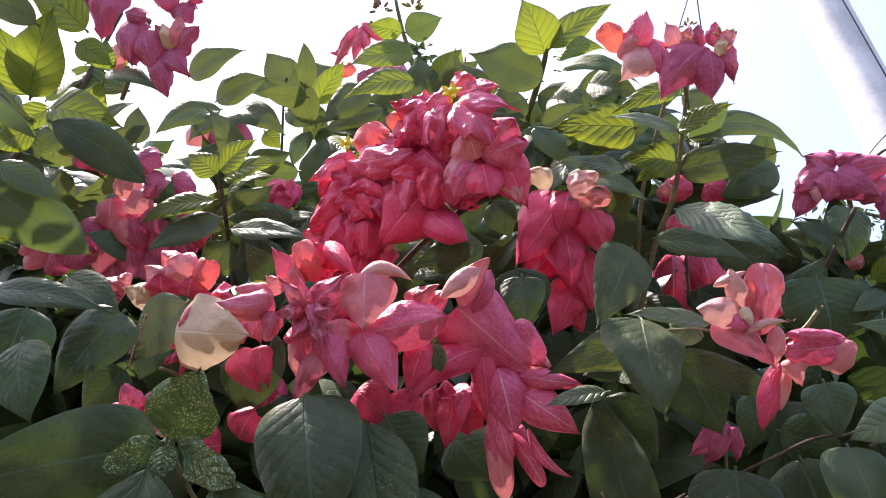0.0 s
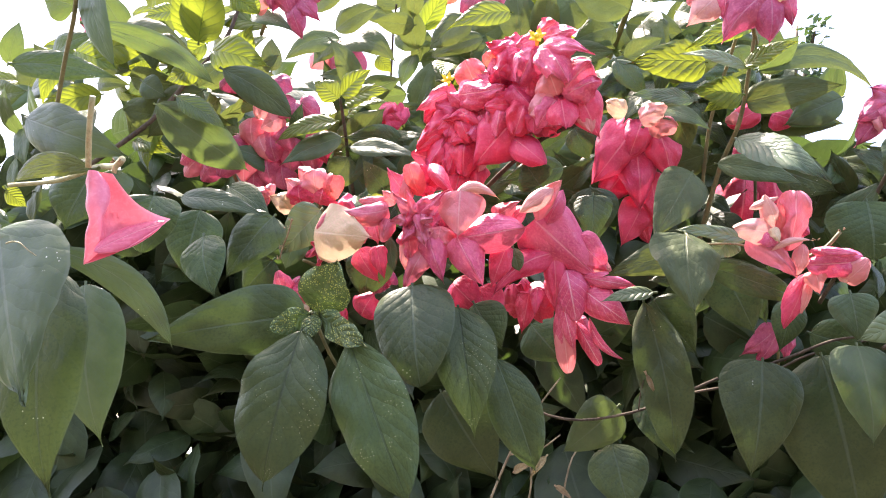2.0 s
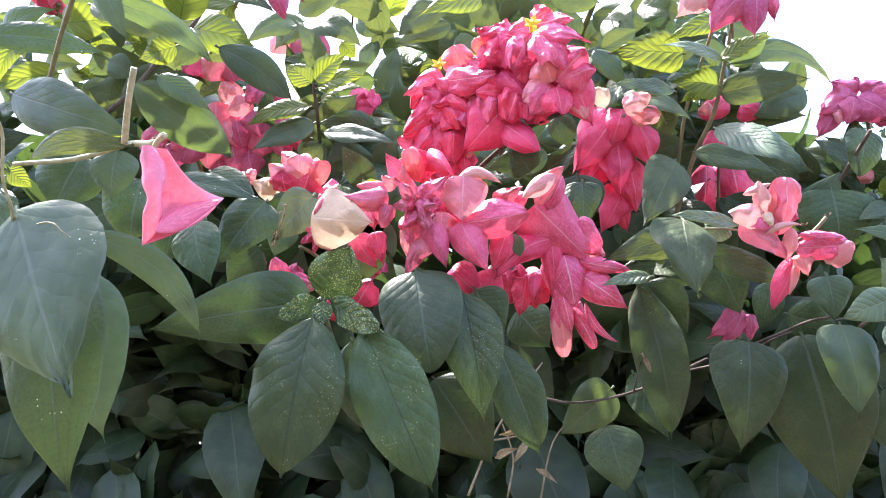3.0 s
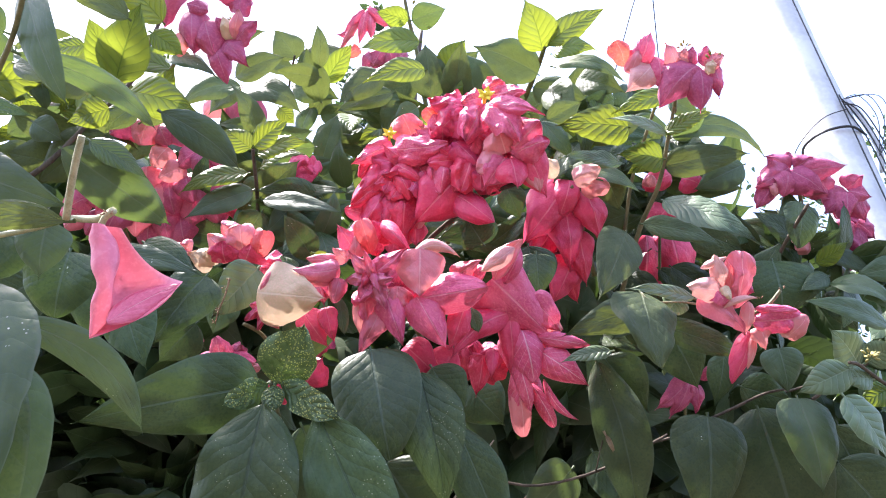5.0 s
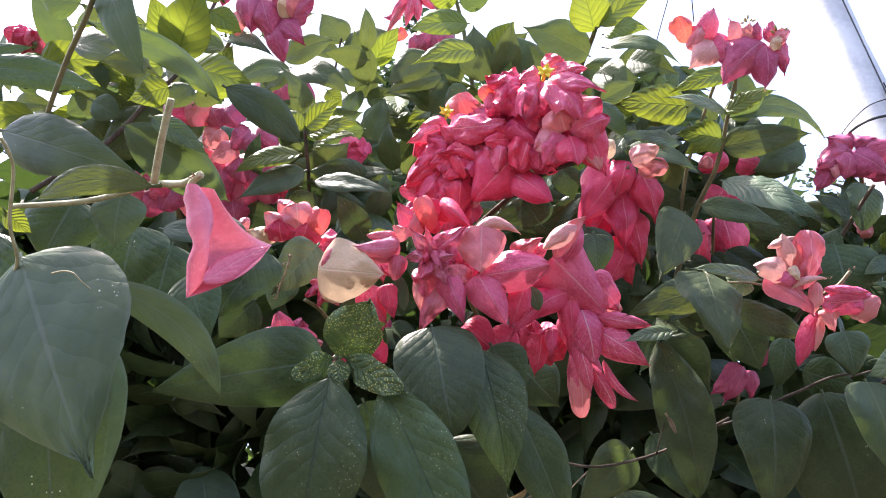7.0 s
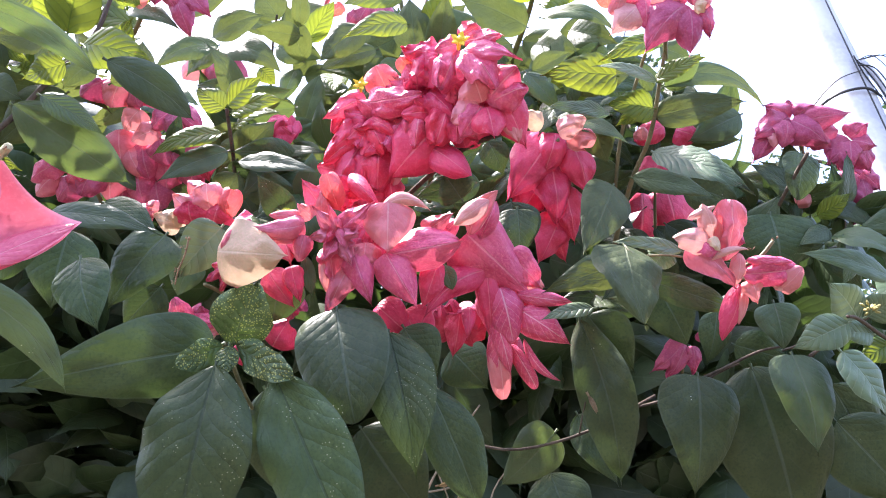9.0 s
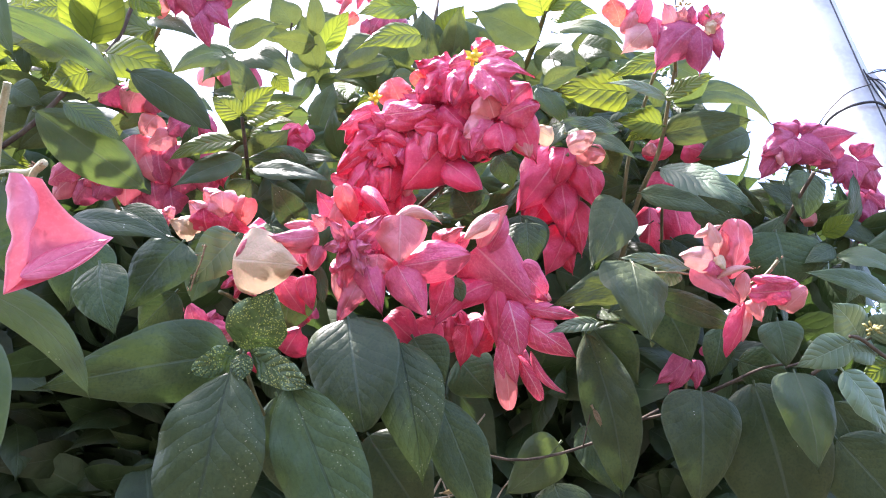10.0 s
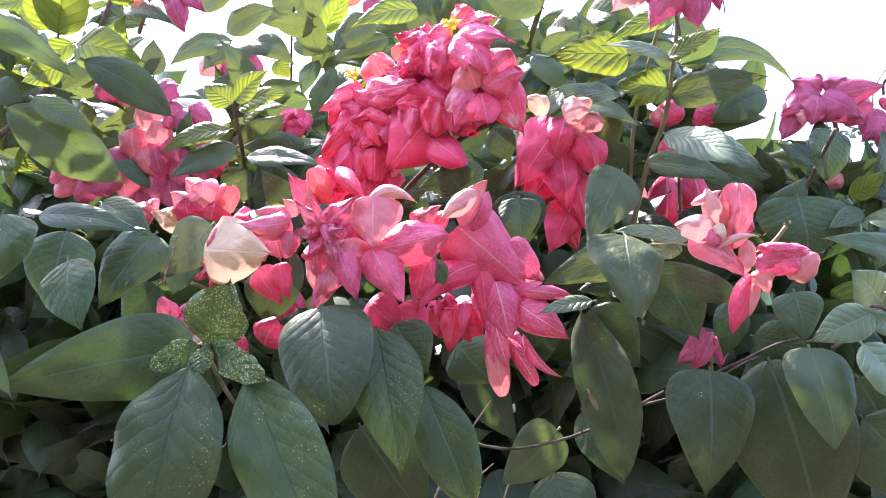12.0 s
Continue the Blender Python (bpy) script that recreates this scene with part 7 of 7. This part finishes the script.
tube("tendril", fore_low, [(-0.2923, 0.2395, 1.5424), (-0.2861, 0.2368, 1.5426), (-0.2812, 0.2369, 1.5418), (-0.2782, 0.2403, 1.5393), (-0.2754, 0.2455, 1.5376)], 0.0005, 0.0003, PALE_STEM, "pale curled dry fibre on a leaf")

tube("twig", mid_branch, [(0.1193, 0.6197, 1.5427), (0.1193, 0.6028, 1.5548), (0.1210, 0.5929, 1.5661)], 0.0008, 0.0005, BARK, "thin reddish leaf stalk")
# Thin pale strip drawn for the white highlight beside the stalk.
leaf(mid_branch, (0.1234, 0.5885, 1.5703), (0.1320, 0.5926, 1.5516), 0.0050, DRYLEAF, fold=.5, hook=-0.12)
bract(mid_branch, (-0.0348, 0.6171, 1.6211), (-0.0274, 0.6183, 1.6081), 0.0085, ORANGE, kind="lance", cup=.8)
bract(mid_branch, (-0.0311, 0.6175, 1.6151), (-0.0238, 0.6190, 1.6011), 0.0060, DRYLEAF, kind="lance", cup=.8)

# ---- inner foliage of the shrub ----
def shrub_top(x, y):
    """Height of the shrub's inner leaf mass."""
    z = 2.30 + 0.08 * math.exp(-((x - 0.12) / 0.25) ** 2) - 0.55 * max(0.0, min(x - 0.3, 0.4)) + 0.03 * math.sin(x * 11)
    z -= 0.9 * max(0.0, abs(x) - 0.75) + 0.10 * noise.noise(Vector((x * 3, y * 3, 2)))
    return z - 0.75 * max(0.0, 1.2 - y) - 0.35 * max(0.0, y - 1.5)


def in_shrub(x, y):
    """Whether a place lies inside the shrub's uneven round outline."""
    return (x / 1.5) ** 2 + ((y - 1.45) / 0.95) ** 2 < 1.0 + 0.35 * noise.noise(Vector((x * 2.5, y * 2.5, 5)))


rng = random.Random(5)
spots = []
while len(spots) < 6000:
    x, y, z = rng.uniform(-1.6, 1.6), rng.uniform(0.62, 2.3), rng.uniform(0.5, 2.4)
    front = 0.97 - 0.35 * max(0.0, abs(x + 0.02) - 0.38) + 0.22 * max(0.0, min(1.0, (1.72 - z) / 0.12))
    thin = x > 0.45 and 1.6 < z < 2.15 and rng.random() < 0.35
    if y > front and z < shrub_top(x, y) and in_shrub(x, y) and not thin:
        spots.append((x, y, z))
near = 0
while near < 3200:
    x, y, z = rng.uniform(-1.1, 1.1), rng.uniform(0.95, 1.4), rng.uniform(1.1, 2.3)
    thin = x > 0.45 and 1.6 < z < 2.05 and rng.random() < 0.35  # more open on this side
    if z < shrub_top(x, y) - 0.03 and not thin and (z > 1.7 or y > 1.12):
        spots.append((x, y, z))
        near += 1
loose_leaves("foliage", shrub, "mass of inner leaves, coloured darker for the shade inside the shrub", FILL, spots, (0.09, 0.15), 77, 8, 4)
spots = []
while len(spots) < 1000:
    x, y, z = rng.uniform(-1.4, 1.4), rng.uniform(1.02, 1.35), rng.uniform(0.15, 1.60)
    if in_shrub(x, y):
        spots.append((x, y + 0.08 * max(0.0, 1.4 - z), z))
loose_leaves("foliage", shrub, "mass of lower leaves, coloured darker for the shade inside the shrub", FILL, spots, (0.15, 0.23), 78, 12, 6, hang=0.92)

# ---- hedge behind ----
hedge = thing("hedge", "tall rough hedge of small sunlit leaves behind the shrub", "hedge")
rng = random.Random(15)
spots = []
while len(spots) < 9000:
    x, y, z = rng.uniform(-4.5, 6.0), rng.uniform(4.3, 5.3), rng.uniform(0.1, 3.6)
    if z < 3.0 + 0.35 * noise.noise(Vector((x * 1.1, 0, 4))) + 0.2 * noise.noise(Vector((x * 4, y, 9))):
        spots.append((x, y, z))
loose_leaves("foliage", hedge, "mass of small mid-green leaves", HEDGE_LEAF, spots, (0.07, 0.13), 79, 3, 2)
for k in range(14):
    x = -4.2 + 0.75 * k
    tube("stem", hedge, [(x, 4.8, -0.05), (x + 0.1, 4.75, 0.9), (x - 0.05, 4.85, 1.8), (x + 0.1, 4.8, 2.6)], 0.03, 0.008, BARK, "thin woody stem")

# ---- utility pole with cables ----
pole = thing("utility_pole", "white-painted round utility pole with black cables strapped to it", "utility pole")
P0, PD = Vector((3.20, 3.545, 0.0)), Vector((-0.066, 0.059, 1.0))
on_pole = lambda z, dx=0.0, dy=0.0: P0 + PD * z + Vector((dx, dy, 0)) * 1.25
tube("post", pole, [on_pole(-0.3), on_pole(2.5), on_pole(5.0), on_pole(8.5)], 0.205, 0.15, PAINT, "weathered white round post", 24)
tube("cable", pole, [on_pole(2.6, 0.02, -0.165), on_pole(4.0, 0.018, -0.155), on_pole(5.5, 0.015, -0.145), on_pole(8.0, 0.012, -0.13)], 0.005, 0.005, CABLE, "black cable running down the post")
for k in range(4):
    s = 0.014 * k
    tube("cable", pole, [on_pole(4.58 - 2 * s, 0.02, -0.16), on_pole(4.45, 0.06 + s, -0.13 - s), on_pole(4.2 - s, 0.10 + s, -0.13 - s), on_pole(3.7, 0.115 + s, -0.12 - s), on_pole(2.9, 0.125 + s, -0.12 - s)], 0.0045, 0.0045, CABLE, "loose black cable")
for k in range(3):
    s = 0.03 * k
    tube("cable", pole, [on_pole(4.55, 0.04, -0.15), on_pole(4.58 - s, 0.13 + s, -0.16 - s), on_pole(4.38 - s, 0.17 + s, -0.17), on_pole(4.1, 0.12, -0.13)], 0.003, 0.003, CABLE, "thin black cable loop")
tube("bracket", pole, [on_pole(4.60, 0.10, -0.10), on_pole(4.4, 0.14, -0.11), on_pole(4.15, 0.15, -0.11), on_pole(4.0, 0.12, -0.10)], 0.03, 0.02, PAINT, "pale bracket beside the cables", 4)
tube("cable", pole, [on_pole(4.45, 0.03, -0.165), on_pole(4.38, -0.12, -0.13), on_pole(4.25, -0.21, 0.03), on_pole(4.05, -0.22, 0.12)], 0.004, 0.004, CABLE, "thin wire tied round the post")
tube("strap", pole, [on_pole(4.30, 0.125, -0.10), on_pole(4.30, 0.0, -0.165), on_pole(4.29, -0.12, -0.12), on_pole(4.28, -0.165, 0.0), on_pole(4.26, -0.12, 0.11)], 0.009, 0.009, CABLE, "dark strap holding the cables")
for start, end in (((1.94, 3.97, 6.21), (1.74, 4.40, 5.45)), ((1.96, 3.97, 6.21), (2.05, 4.28, 5.61))):
    a, b = Vector(start), Vector(end)
    tube("wire", pole, [on_pole(8.2), on_pole(8.0).lerp(a + Vector((0, 0, 1.2)), 0.5), a + Vector((0, 0, 0.7)), a, a.lerp(b, 0.5), b, b + (b - a) * 0.4], 0.005, 0.005, CABLE, "thin sagging wire")
tube("wire", pole, [on_pole(7.6), on_pole(7.2, -0.3, 0.0), (2.76, 4.0, 6.35), (2.80, 4.0, 6.0), (2.91, 4.12, 5.75)], 0.012, 0.009, CABLE, "dangling wire end")
bud_group(pole, (2.83, 4.03, 5.92), 0.07, 7, CABLE, "frayed dark knot on the dangling wire").name = "knot"

# ---- far tree ----
def far_tree(place, height, spread, seed, leaves):
    rng = random.Random(seed)
    t = thing("tree", "distant dark green tree behind the shrub", "tree", "trees behind the shrub")
    t.location = place
    v, f = tube_data([(0, 0, -0.2), (0.1, 0, height * 0.4), (0, 0.1, height * 0.75), (0.1, 0, height * 0.97)], [0.10, 0.08, 0.05, 0.01])
    mesh_object("trunk", v, f, BARK, t)
    spots = []
    for b in range(26):
        h = height * rng.uniform(0.35, 0.92)
        a = rng.uniform(0, 6.28)
        reach = spread * rng.uniform(0.5, 1.0) * (1.15 - 0.6 * abs(h / height - 0.55))
        end = Vector((math.cos(a) * reach, math.sin(a) * reach, h + rng.uniform(0.1, 0.5)))
        start = Vector((0, 0, h - 0.5))
        v, f = tube_data([start, start.lerp(end, 0.5) + Vector((0, 0, 0.1)), end], [0.05, 0.03, 0.008], 6)
        mesh_object("limb", v, f, BARK, t)
        for k in range(leaves // 26):
            p = start.lerp(end, rng.uniform(0.35, 1.05)) + Vector((rng.gauss(0, 1), rng.gauss(0, 1), rng.gauss(0, 0.8))) * spread * 0.085
            spots.append(tuple(p))
    loose_leaves("crown", t, "uneven crown of small dark leaves", TREE_LEAF, spots, (0.06, 0.11), seed, 3, 2)
    return t


far_tree((0.10, 4.9, 0.0), 6.45, 0.55, 3, 4200)
far_tree((2.05, 5.4, 0.0), 6.1, 0.5, 8, 2600)
far_tree((-1.3, 7.0, 0.0), 5.6, 1.6, 4, 2000)
far_tree((5.9, 6.9, 0.0), 6.4, 1.6, 6, 4000)
